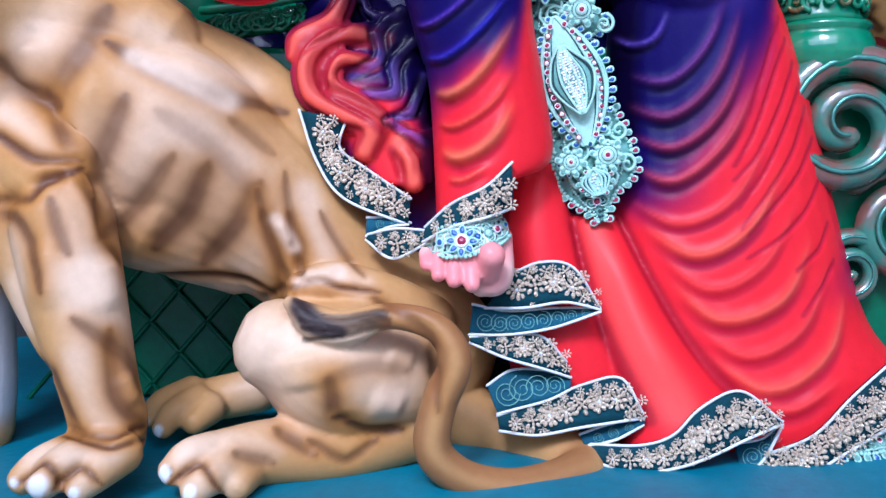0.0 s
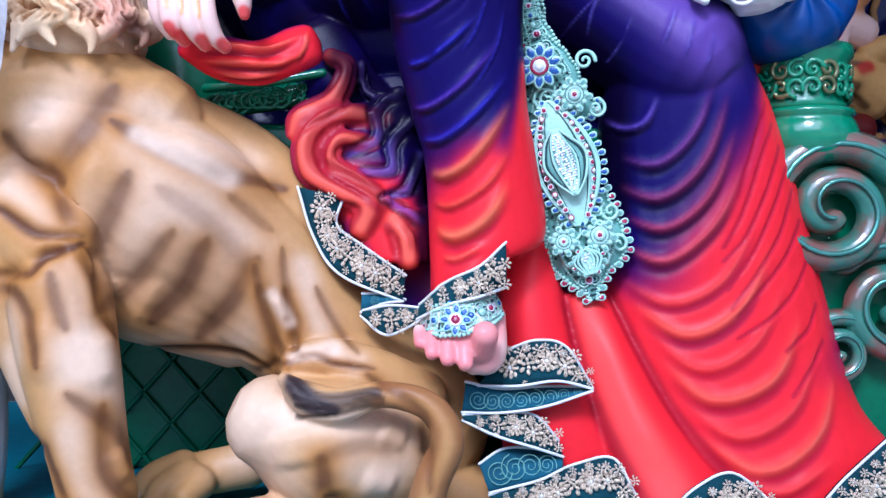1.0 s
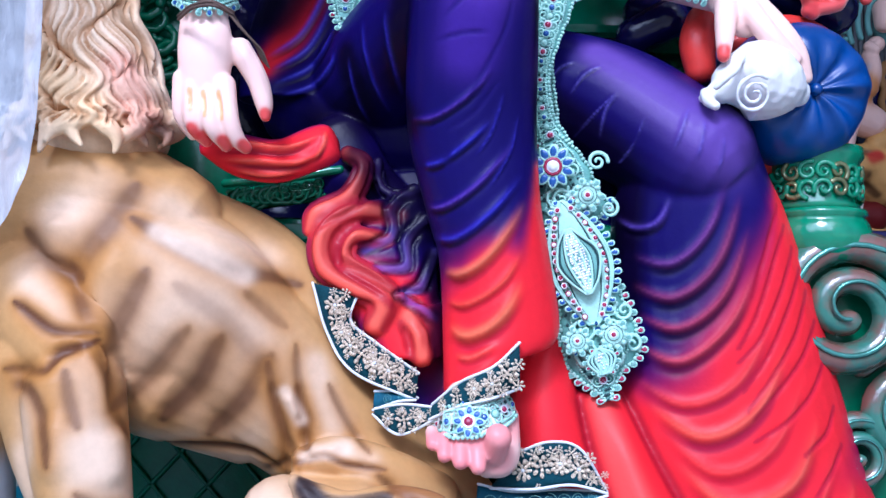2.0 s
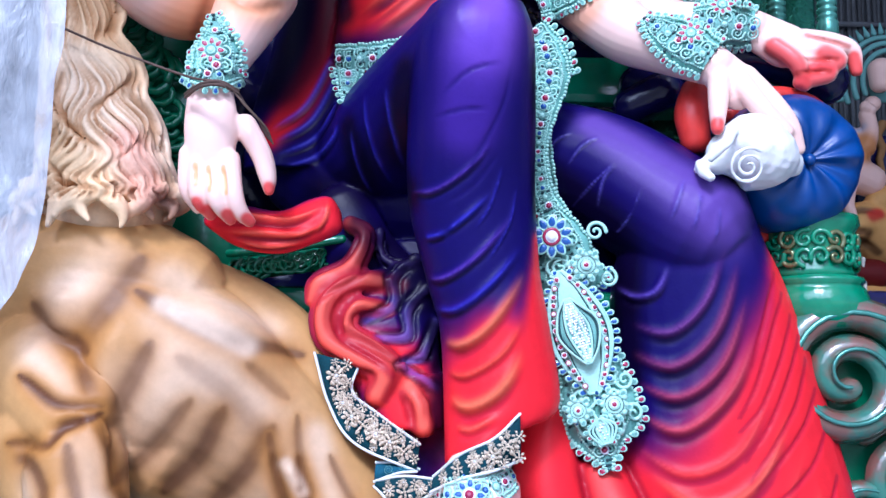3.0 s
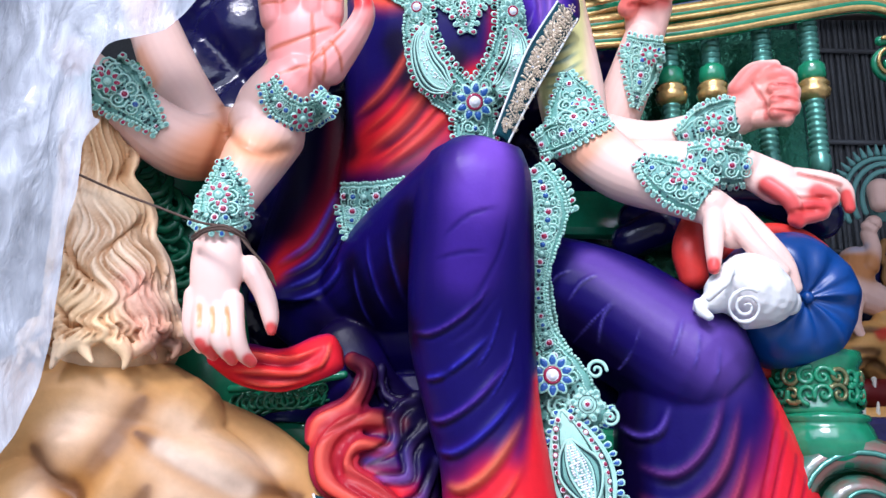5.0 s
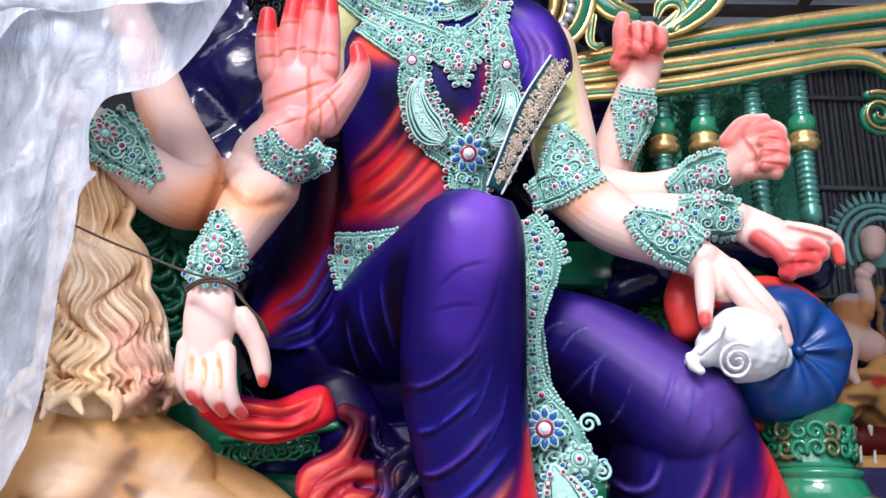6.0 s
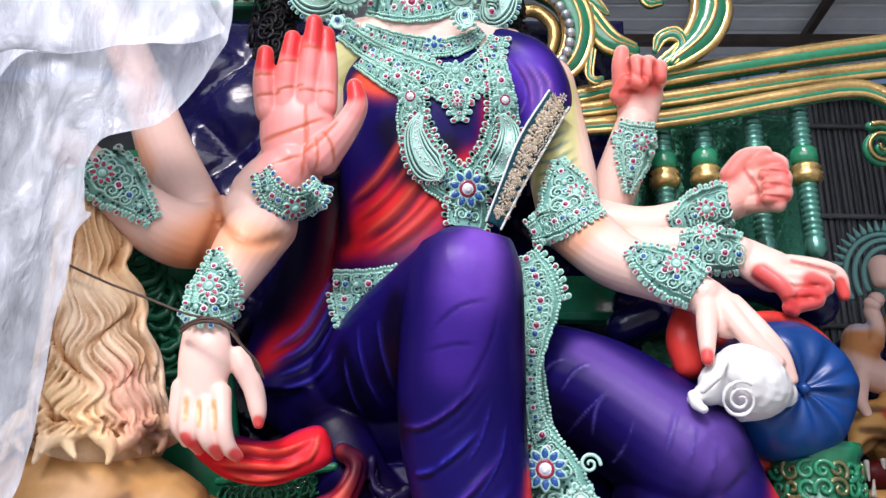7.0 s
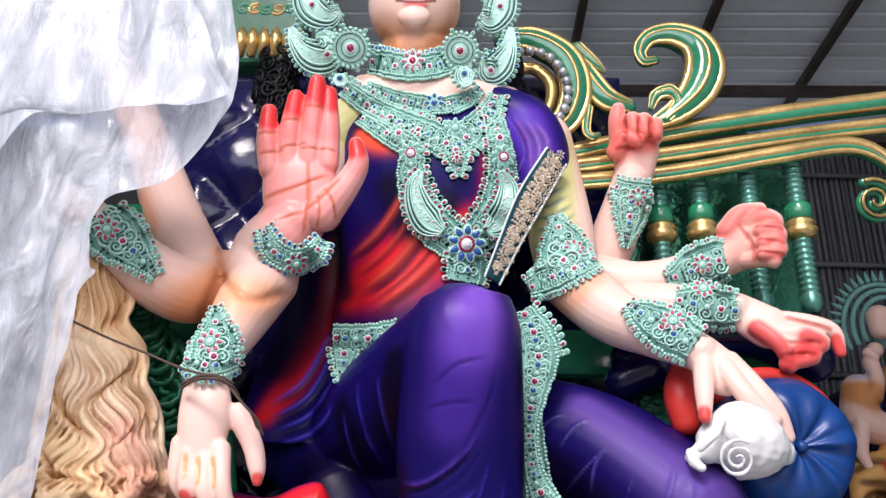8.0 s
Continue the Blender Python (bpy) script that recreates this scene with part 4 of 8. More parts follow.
FIST_FINGERS = [
    [(0.916, 2.320, 2.657, 0.036), (0.972, 2.270, 2.665, 0.032), (1.005, 2.260, 2.641, 0.028), (0.954, 2.260, 2.612, 0.023)],
    [(0.929, 2.320, 2.618, 0.036), (0.984, 2.260, 2.616, 0.032), (1.005, 2.250, 2.589, 0.028), (0.955, 2.250, 2.569, 0.023)],
    [(0.925, 2.320, 2.579, 0.036), (0.984, 2.260, 2.570, 0.032), (1.000, 2.250, 2.543, 0.028), (0.950, 2.250, 2.531, 0.023)],
    [(0.921, 2.320, 2.540, 0.032), (0.973, 2.270, 2.525, 0.030), (0.985, 2.260, 2.513, 0.026)],
    [(0.869, 2.320, 2.637, 0.036), (0.913, 2.300, 2.688, 0.033), (0.971, 2.280, 2.699, 0.023)],
]
TOP_FINGERS = [
    [(0.556, 2.380, 3.000, 0.035), (0.548, 2.350, 3.061, 0.031), (0.553, 2.340, 3.105, 0.025)],
    [(0.594, 2.370, 3.017, 0.031), (0.596, 2.320, 3.050, 0.031), (0.599, 2.310, 3.000, 0.025)],
    [(0.638, 2.370, 3.018, 0.031), (0.634, 2.320, 3.046, 0.031), (0.635, 2.310, 2.992, 0.025)],
    [(0.676, 2.370, 3.007, 0.029), (0.672, 2.330, 3.039, 0.029), (0.669, 2.320, 2.989, 0.023)],
    [(0.540, 2.360, 2.945, 0.035), (0.566, 2.330, 2.983, 0.031), (0.608, 2.310, 2.961, 0.023)],
]
TOES = [
    [(-0.039, 1.800, 1.074, 0.015), (-0.035, 1.770, 1.050, 0.015)],
    [(-0.011, 1.780, 1.063, 0.017), (-0.010, 1.750, 1.030, 0.016)],
    [(0.023, 1.770, 1.060, 0.018), (0.024, 1.740, 1.019, 0.017)],
    [(0.058, 1.770, 1.060, 0.019), (0.062, 1.740, 1.010, 0.018)],
    [(0.095, 1.780, 1.036, 0.032), (0.103, 1.740, 1.075, 0.030)],
]


def skin():
    bm = bmesh.new()
    t = lambda rows, flat=1.0: tube(bm, rows, 24, 8, flat)
    ball(bm, (-0.171, 2.220, 3.629), 0.182, (0.95, 0.95, 1.36), 4)
    ball(bm, (-0.158, 2.200, 3.425), 0.156, (1.03, 0.97, 1.06), 4)
    ball(bm, (-0.148, 2.095, 3.300), 0.045, (1.2, 0.7, 0.8), 3)
    t([(-0.152, 2.260, 3.400, 0.118), (-0.146, 2.275, 3.230, 0.132), (-0.135, 2.300, 3.105, 0.156)])
    t([(-0.316, 2.300, 3.104, 0.098), (-0.098, 2.270, 3.064, 0.127), (0.153, 2.300, 3.062, 0.097)], 0.9)
    t([(-0.296, 2.320, 3.060, 0.098), (-0.380, 2.340, 3.020, 0.104), (-0.450, 2.340, 2.940, 0.100)])
    t([(0.134, 2.320, 3.040, 0.097), (0.258, 2.320, 2.964, 0.100), (0.293, 2.300, 2.846, 0.097)])
    # foot on the lion
    t([(0.066, 1.900, 1.166, 0.070), (0.058, 1.840, 1.093, 0.078), (0.069, 1.790, 1.048, 0.054)], 0.9)
    t([(0.129, 1.860, 1.104, 0.028), (0.119, 1.810, 1.020, 0.035), (0.082, 1.800, 1.003, 0.027)])
    fingers(bm, TOES)
    # other foot under the train
    t([(1.140, 2.000, 0.603, 0.048), (1.019, 1.900, 0.594, 0.035), (0.928, 1.850, 0.603, 0.018)])
    # arms over the lion
    t([(-0.440, 2.360, 2.970, 0.100), (-0.485, 2.240, 2.700, 0.100), (-0.520, 2.080, 2.460, 0.102), (-0.545, 1.985, 2.350, 0.094)])
    t([(-0.522, 2.000, 2.340, 0.098), (-0.550, 1.920, 2.205, 0.080), (-0.575, 1.870, 2.095, 0.059), (-0.591, 1.850, 2.024, 0.052)])
    t([(-0.520, 2.000, 2.405, 0.105), (-0.474, 1.960, 2.440, 0.098), (-0.432, 1.940, 2.480, 0.078)])
    t([(-0.599, 1.860, 2.026, 0.053), (-0.585, 1.840, 1.928, 0.064), (-0.584, 1.840, 1.844, 0.057)], 0.62)
    fingers(bm, HANG_FINGERS)
    t([(-1.297, 2.400, 3.358, 0.072), (-1.068, 2.340, 2.942, 0.078), (-0.896, 2.240, 2.619, 0.090), (-0.724, 2.080, 2.387, 0.076)])
    t([(-0.670, 2.100, 2.390, 0.070), (-0.714, 2.030, 2.310, 0.092), (-0.803, 1.970, 2.320, 0.088), (-0.929, 1.880, 2.410, 0.066), (-1.021, 1.840, 2.487, 0.052)])
    # raised palm
    t([(-0.433, 1.940, 2.429, 0.068), (-0.427, 1.920, 2.515, 0.097), (-0.430, 1.910, 2.597, 0.104), (-0.436, 1.910, 2.660, 0.089)], 0.42)
    fingers(bm, PALM_FINGERS)
    # arms on the throne side
    t([(0.289, 2.340, 2.975, 0.100), (0.329, 2.260, 2.623, 0.104), (0.346, 2.220, 2.455, 0.096)])
    t([(0.343, 2.200, 2.430, 0.095), (0.447, 2.100, 2.283, 0.083), (0.554, 2.030, 2.206, 0.067), (0.654, 1.970, 2.137, 0.050)])
    t([(0.654, 1.970, 2.137, 0.053), (0.707, 1.950, 2.073, 0.058)], 0.6)
    fingers(bm, CONCH_FINGERS)
    t([(0.393, 2.380, 2.517, 0.073), (0.582, 2.340, 2.457, 0.075), (0.761, 2.330, 2.503, 0.064), (0.866, 2.340, 2.557, 0.058)])
    t([(0.866, 2.340, 2.557, 0.065), (0.925, 2.340, 2.607, 0.091)], 0.7)
    fingers(bm, FIST_FINGERS)
    t([(0.481, 2.480, 2.536, 0.076), (0.539, 2.440, 2.685, 0.077), (0.595, 2.400, 2.858, 0.064)])
    t([(0.604, 2.400, 2.880, 0.066), (0.614, 2.390, 2.973, 0.082)], 0.7)
    fingers(bm, TOP_FINGERS)
    t([(0.510, 2.260, 2.363, 0.076), (0.662, 2.190, 2.333, 0.070), (0.812, 2.150, 2.314, 0.054)])
    t([(0.812, 2.150, 2.317, 0.055), (0.891, 2.120, 2.255, 0.064)], 0.6)
    fingers(bm, MID_FINGERS)
    c = fused(bm, 0.0045, 4)
    c.paint[:] = SKINTONE
    # flushed joints
    for row in ([(-0.690, 1.980, 2.242, 0.046), (-0.577, 1.950, 2.274, 0.040), (-0.479, 1.930, 2.269, 0.024)], [(-0.714, 1.970, 2.214, 0.034), (-0.648, 2.000, 2.358, 0.022)],
                [(0.279, 2.150, 2.392, 0.033), (0.307, 2.120, 2.313, 0.023), (0.413, 2.160, 2.416, 0.020)], [(-0.299, 2.100, 3.215, 0.037), (-0.147, 2.080, 3.157, 0.029), (-0.020, 2.100, 3.194, 0.033)], [(0.381, 2.300, 2.448, 0.018), (0.505, 2.300, 2.469, 0.018)],
                [(-1.029, 2.260, 2.708, 0.018), (-0.958, 2.220, 2.590, 0.021)]):
        c.spray(row, (0.78, 0.3, 0.12), 0.6, 1.4)
    c.spray([(-0.415, 1.880, 2.412, 0.091), (-0.416, 1.860, 2.554, 0.131), (-0.411, 1.850, 2.689, 0.125), (-0.416, 1.850, 2.836, 0.112)], PALM, 1, 0.4)
    for rows in PALM_FINGERS:
        c.spray(np.array(rows) * (1, 1, 1, 1.1), PALM, 0.7, 0.3)
        c.spray(np.array(rows[-2:]) * (1, 1, 1, 1) * 1.0, TIP, 0.3, 0.5)
        tip = np.array([np.array(rows[-1]) * 0.75 + np.array(rows[-2]) * 0.25, np.array(rows[-1])])
        c.spray(tip * (1, 1, 1, 1.3), TIP, 0.95, 0.5)
    for rows in HANG_FINGERS + CONCH_FINGERS[:1]:
        tip = np.array([np.array(rows[-1]) * 0.8 + np.array(rows[-2]) * 0.2, np.array(rows[-1])])
        c.spray(tip * (1, 1, 1, 1.1), TIP, 0.9, 0.4)
    for rows in MID_FINGERS[1:] + FIST_FINGERS[:3] + FIST_FINGERS[4:]:
        c.spray(np.array(rows[-3:]) * (1, 1, 1, 0.9), (0.74, 0.06, 0.06), 0.9, 0.5)
    c.spray([(1.062, 2.080, 2.174, 0.022), (1.056, 2.080, 2.213, 0.015)], TIP, 0.9, 0.5)
    for rows in TOP_FINGERS:
        c.spray(rows, (0.8, 0.15, 0.12), 0.8, 0.6)
    c.spray([(0.555, 2.330, 2.972, 0.038), (0.651, 2.330, 2.984, 0.038)], (0.78, 0.1, 0.08), 0.8, 0.6)
    c.spray([(0.593, 2.350, 2.896, 0.076), (0.858, 2.280, 2.561, 0.018)], PINK, 0.3, 0.8)
    c.spray([(0.920, 2.280, 2.640, 0.054), (0.944, 2.280, 2.543, 0.071)], PINK, 0.6, 0.8)
    c.spray([(-0.029, 1.760, 1.051, 0.036), (0.055, 1.740, 1.041, 0.048), (0.115, 1.740, 1.077, 0.048)], (0.85, 0.25, 0.25), 0.95, 0.5)
    c.spray([(0.131, 1.800, 1.108, 0.037), (0.111, 1.780, 1.012, 0.037)], (0.8, 0.3, 0.28), 0.8, 0.6)
    # creases of the raised palm
    for row in ([(-0.511, 1.850, 2.514, 0.005), (-0.412, 1.840, 2.544, 0.005), (-0.308, 1.840, 2.597, 0.003)], [(-0.480, 1.850, 2.440, 0.003), (-0.390, 1.840, 2.477, 0.005), (-0.306, 1.840, 2.563, 0.003)], [(-0.395, 1.840, 2.613, 0.003), (-0.386, 1.840, 2.511, 0.005), (-0.394, 1.860, 2.396, 0.003)],
                [(-0.533, 1.850, 2.649, 0.003), (-0.468, 1.840, 2.651, 0.003)], [(-0.477, 1.840, 2.662, 0.003), (-0.408, 1.840, 2.675, 0.003)], [(-0.415, 1.840, 2.662, 0.003), (-0.312, 1.840, 2.653, 0.003)], [(-0.544, 1.850, 2.715, 0.003), (-0.490, 1.850, 2.716, 0.003)],
                [(-0.484, 1.850, 2.758, 0.003), (-0.425, 1.850, 2.758, 0.003)], [(-0.428, 1.850, 2.806, 0.003), (-0.365, 1.850, 2.799, 0.003)], [(-0.352, 1.850, 2.550, 0.003), (-0.316, 1.840, 2.495, 0.003), (-0.305, 1.850, 2.434, 0.003)], [(-0.366, 1.850, 2.533, 0.003), (-0.351, 1.840, 2.461, 0.003), (-0.363, 1.850, 2.400, 0.003)]):
        c.ridge(row, -0.003).spray(row, (0.5, 0.1, 0.03), 0.75, 0.9)
    for row in ([(-0.598, 1.780, 1.818, 0.005), (-0.594, 1.780, 1.772, 0.004)], [(-0.568, 1.780, 1.812, 0.005), (-0.561, 1.780, 1.759, 0.004)], [(-0.534, 1.780, 1.812, 0.005), (-0.523, 1.780, 1.753, 0.004)]):
        c.ridge(row, -0.006).spray(row, (0.72, 0.36, 0.12), 0.8, 0.9)
    # lines between the bent fingers
    for row in ([(0.573, 2.330, 3.072, 0.006), (0.569, 2.330, 2.983, 0.006)], [(0.614, 2.310, 3.053, 0.006), (0.613, 2.310, 2.972, 0.006)], [(0.652, 2.310, 3.049, 0.006), (0.650, 2.310, 2.972, 0.006)], [(0.539, 2.330, 2.945, 0.006), (0.590, 2.320, 2.940, 0.006)], [(0.939, 2.260, 2.635, 0.005), (1.021, 2.250, 2.620, 0.005)], [(0.934, 2.260, 2.592, 0.005), (1.024, 2.250, 2.574, 0.005)],
                [(0.930, 2.260, 2.550, 0.005), (1.019, 2.250, 2.532, 0.005)], [(0.902, 2.280, 2.639, 0.005), (0.927, 2.270, 2.577, 0.005), (0.929, 2.270, 2.520, 0.005)], [(0.914, 2.070, 2.200, 0.005), (1.001, 2.060, 2.197, 0.005)], [(0.901, 2.070, 2.163, 0.005), (0.981, 2.060, 2.165, 0.005)], [(0.942, 2.100, 2.280, 0.005), (1.045, 2.080, 2.242, 0.005)]):
        c.ridge(row, -0.005).spray(row, (0.42, 0.03, 0.02), 0.7, 0.9)
    # elbow, jaw and neck: orange airbrush, with neck shade put into the colour
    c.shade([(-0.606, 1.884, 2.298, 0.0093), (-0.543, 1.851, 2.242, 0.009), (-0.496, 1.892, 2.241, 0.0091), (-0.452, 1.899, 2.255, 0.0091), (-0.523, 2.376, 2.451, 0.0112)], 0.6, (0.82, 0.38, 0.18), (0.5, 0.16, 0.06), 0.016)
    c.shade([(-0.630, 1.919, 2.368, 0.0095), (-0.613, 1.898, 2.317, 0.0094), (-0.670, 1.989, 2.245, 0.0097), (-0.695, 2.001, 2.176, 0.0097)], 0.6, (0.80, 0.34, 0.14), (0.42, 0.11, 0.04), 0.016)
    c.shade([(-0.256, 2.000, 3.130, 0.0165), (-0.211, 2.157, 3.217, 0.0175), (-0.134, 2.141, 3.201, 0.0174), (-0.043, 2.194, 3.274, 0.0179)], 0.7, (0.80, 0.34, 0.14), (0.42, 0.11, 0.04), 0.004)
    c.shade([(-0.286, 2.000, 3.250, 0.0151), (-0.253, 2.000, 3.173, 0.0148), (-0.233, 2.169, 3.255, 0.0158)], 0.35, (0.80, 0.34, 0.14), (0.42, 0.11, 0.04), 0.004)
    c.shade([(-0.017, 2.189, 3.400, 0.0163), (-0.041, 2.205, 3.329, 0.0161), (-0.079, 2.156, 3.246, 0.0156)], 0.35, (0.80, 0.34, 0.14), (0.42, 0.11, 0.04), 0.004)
    # pale chin highlight put into the skin colour
    c.spray([(-0.146, 2.127, 3.299, 0.0118), (-0.146, 2.129, 3.283, 0.0117)], (0.9, 0.72, 0.66), 0.6, 1.2)
    # lips
    c.ridge([(-0.193, 2.060, 3.329, 0.011), (-0.138, 2.050, 3.305, 0.015), (-0.085, 2.060, 3.329, 0.011)], 0.007).spray([(-0.193, 2.060, 3.332, 0.007), (-0.138, 2.050, 3.310, 0.013), (-0.089, 2.060, 3.332, 0.007)], (0.6, 0.1, 0.08), 0.95, 0.5, fade=True)
    c.spray([(-0.205, 2.060, 3.339, 0.004), (-0.138, 2.050, 3.324, 0.004), (-0.078, 2.060, 3.339, 0.004)], (0.15, 0.01, 0.01), 0.9, 0.6)
    # short sleeves: yellow-green stripes
    for row in ([(0.327, 2.250, 2.924, 0.074), (0.309, 2.200, 2.733, 0.082), (0.297, 2.200, 2.635, 0.088), (0.310, 2.180, 2.513, 0.086)], [(-0.364, 2.240, 3.065, 0.050), (-0.361, 2.220, 2.923, 0.041)], [(-0.450, 2.250, 2.959, 0.095), (-0.490, 2.200, 2.825, 0.102), (-0.510, 2.160, 2.673, 0.099)], [(-0.326, 2.200, 2.869, 0.037), (-0.294, 2.200, 2.933, 0.030)]):
        c.spray(row, (0.55, 0.52, 0.22), 1, 0.35)
    for row in between([(-0.585, 2.180, 2.772, 0.007), (-0.521, 2.180, 2.855, 0.009), (-0.467, 2.200, 2.995, 0.007)], [(-0.574, 2.140, 2.633, 0.007), (-0.476, 2.100, 2.634, 0.009), (-0.428, 2.140, 2.753, 0.007)], 5):
        c.ridge(row, 0.004).spray(row * (1, 1, 1, 0.6), (0.05, 0.16, 0.16), 0.7, 0.8, fade=True)
    for row in between([(0.220, 2.200, 2.732, 0.007), (0.280, 2.180, 2.722, 0.009), (0.345, 2.200, 2.773, 0.007)], [(0.240, 2.160, 2.522, 0.007), (0.307, 2.140, 2.533, 0.008), (0.387, 2.160, 2.599, 0.007)], 6):
        c.ridge(row, 0.004).spray(row * (1, 1, 1, 0.6), (0.05, 0.16, 0.16), 0.7, 0.8, fade=True)
    return c


# ---- the lion ----
CREAM, TAN = (0.76, 0.57, 0.41), (0.52, 0.28, 0.1)


def lion():
    bm = bmesh.new()
    t = lambda rows, flat=1.0: tube(bm, rows, 28, 8, flat)
    t([(-0.896, 1.980, 1.522, 0.199), (-0.676, 2.020, 1.326, 0.253), (-0.481, 2.050, 1.188, 0.210), (-0.262, 2.070, 1.003, 0.171), (-0.035, 2.080, 0.799, 0.187)])
    t([(-1.036, 1.970, 1.554, 0.183), (-0.883, 1.970, 1.584, 0.176), (-0.719, 2.000, 1.517, 0.170)])
    t([(-0.630, 2.060, 1.523, 0.104), (-0.509, 2.080, 1.471, 0.102), (-0.396, 2.080, 1.387, 0.094), (-0.297, 2.080, 1.275, 0.085)])
    t([(-0.659, 2.000, 1.190, 0.195), (-0.497, 2.050, 1.085, 0.142)])
    t([(-0.930, 1.820, 1.200, 0.095), (-0.875, 1.790, 1.030, 0.080), (-0.790, 1.740, 0.870, 0.062)])
    t([(-0.956, 1.900, 1.346, 0.154), (-0.834, 1.820, 1.231, 0.124)])
    t([(-0.963, 1.780, 1.201, 0.041), (-0.875, 1.750, 1.202, 0.036), (-0.800, 1.735, 1.255, 0.028), (-0.754, 1.720, 1.208, 0.028), (-0.726, 1.700, 1.116, 0.023)])
    t([(-0.810, 1.760, 1.148, 0.106), (-0.768, 1.720, 0.996, 0.099), (-0.711, 1.680, 0.813, 0.079), (-0.687, 1.670, 0.732, 0.077)])
    t([(-0.693, 1.670, 0.708, 0.079), (-0.701, 1.630, 0.686, 0.068)], 1)
    for row in ([(-0.700, 1.630, 0.692, 0.055), (-0.775, 1.570, 0.684, 0.037), (-0.805, 1.540, 0.661, 0.030)], [(-0.677, 1.600, 0.696, 0.054), (-0.728, 1.540, 0.689, 0.039), (-0.752, 1.510, 0.667, 0.034)], [(-0.643, 1.600, 0.696, 0.049), (-0.664, 1.540, 0.672, 0.035), (-0.688, 1.520, 0.652, 0.028)]):
        t(row)
    t([(-1.157, 1.950, 1.017, 0.121), (-1.107, 1.950, 0.799, 0.081), (-1.122, 1.950, 0.633, 0.082)])
    # haunch
    t([(-0.364, 1.790, 0.873, 0.104), (-0.245, 1.820, 0.816, 0.159), (-0.121, 1.860, 0.793, 0.142)])
    t([(-0.325, 1.860, 0.989, 0.038), (-0.248, 1.860, 1.002, 0.049), (-0.135, 1.880, 0.960, 0.060), (-0.032, 1.920, 0.900, 0.066)])
    t([(-0.082, 1.840, 0.668, 0.077), (-0.229, 1.780, 0.648, 0.077), (-0.366, 1.720, 0.656, 0.070), (-0.449, 1.670, 0.655, 0.066)])
    for row in ([(-0.452, 1.680, 0.669, 0.049), (-0.504, 1.620, 0.678, 0.041), (-0.534, 1.590, 0.660, 0.031)], [(-0.423, 1.660, 0.658, 0.051), (-0.462, 1.590, 0.648, 0.038), (-0.485, 1.570, 0.627, 0.031)], [(-0.401, 1.660, 0.640, 0.042), (-0.409, 1.600, 0.627, 0.031)]):
        t(row)
    t([(-0.462, 2.050, 0.704, 0.057), (-0.599, 2.030, 0.681, 0.054), (-0.639, 2.020, 0.676, 0.048)])
    for row in ([(-0.620, 2.010, 0.700, 0.050), (-0.680, 1.970, 0.690, 0.036), (-0.705, 1.950, 0.662, 0.026)], [(-0.600, 1.980, 0.690, 0.048), (-0.640, 1.930, 0.676, 0.036), (-0.660, 1.905, 0.648, 0.026)], [(-0.570, 1.970, 0.680, 0.044), (-0.590, 1.915, 0.660, 0.030)]):
        t(row)
    t([(-0.118, 2.020, 0.698, 0.098), (0.064, 2.000, 0.646, 0.084), (0.199, 1.950, 0.591, 0.063)])
    t(TAIL)
    c = fused(bm, 0.0065, 4)
    c.paint[:] = TAN
    # pale ground
    for row in ([(-0.725, 1.800, 1.304, 0.049), (-0.555, 1.800, 1.256, 0.073), (-0.435, 1.850, 1.130, 0.063)], [(-0.875, 1.800, 1.496, 0.036), (-0.893, 1.780, 1.399, 0.036)], [(-0.666, 1.820, 1.475, 0.024), (-0.554, 1.850, 1.417, 0.037)], [(-0.697, 1.660, 1.141, 0.027), (-0.698, 1.620, 0.965, 0.027), (-0.632, 1.600, 0.867, 0.020)],
                [(-0.381, 1.700, 0.916, 0.047), (-0.359, 1.700, 0.808, 0.047), (-0.289, 1.700, 0.747, 0.036)], [(-0.161, 1.740, 0.883, 0.029), (-0.066, 1.760, 0.842, 0.024), (-0.115, 1.750, 0.745, 0.029)], [(-0.692, 1.850, 0.996, 0.018), (-0.574, 1.880, 0.992, 0.021), (-0.424, 1.900, 0.970, 0.018)], [(-0.667, 1.820, 1.032, 0.020), (-0.462, 1.850, 1.041, 0.025)],
                [(-0.752, 1.480, 0.694, 0.025), (-0.680, 1.480, 0.684, 0.025)], [(-0.493, 1.550, 0.691, 0.028), (-0.440, 1.550, 0.658, 0.026)], [(-0.883, 1.700, 1.116, 0.023), (-0.873, 1.700, 0.951, 0.023)], [(-0.227, 1.800, 1.034, 0.017), (-0.180, 1.820, 1.000, 0.015)]):
        c.spray(row, CREAM, 0.55, 1.4)
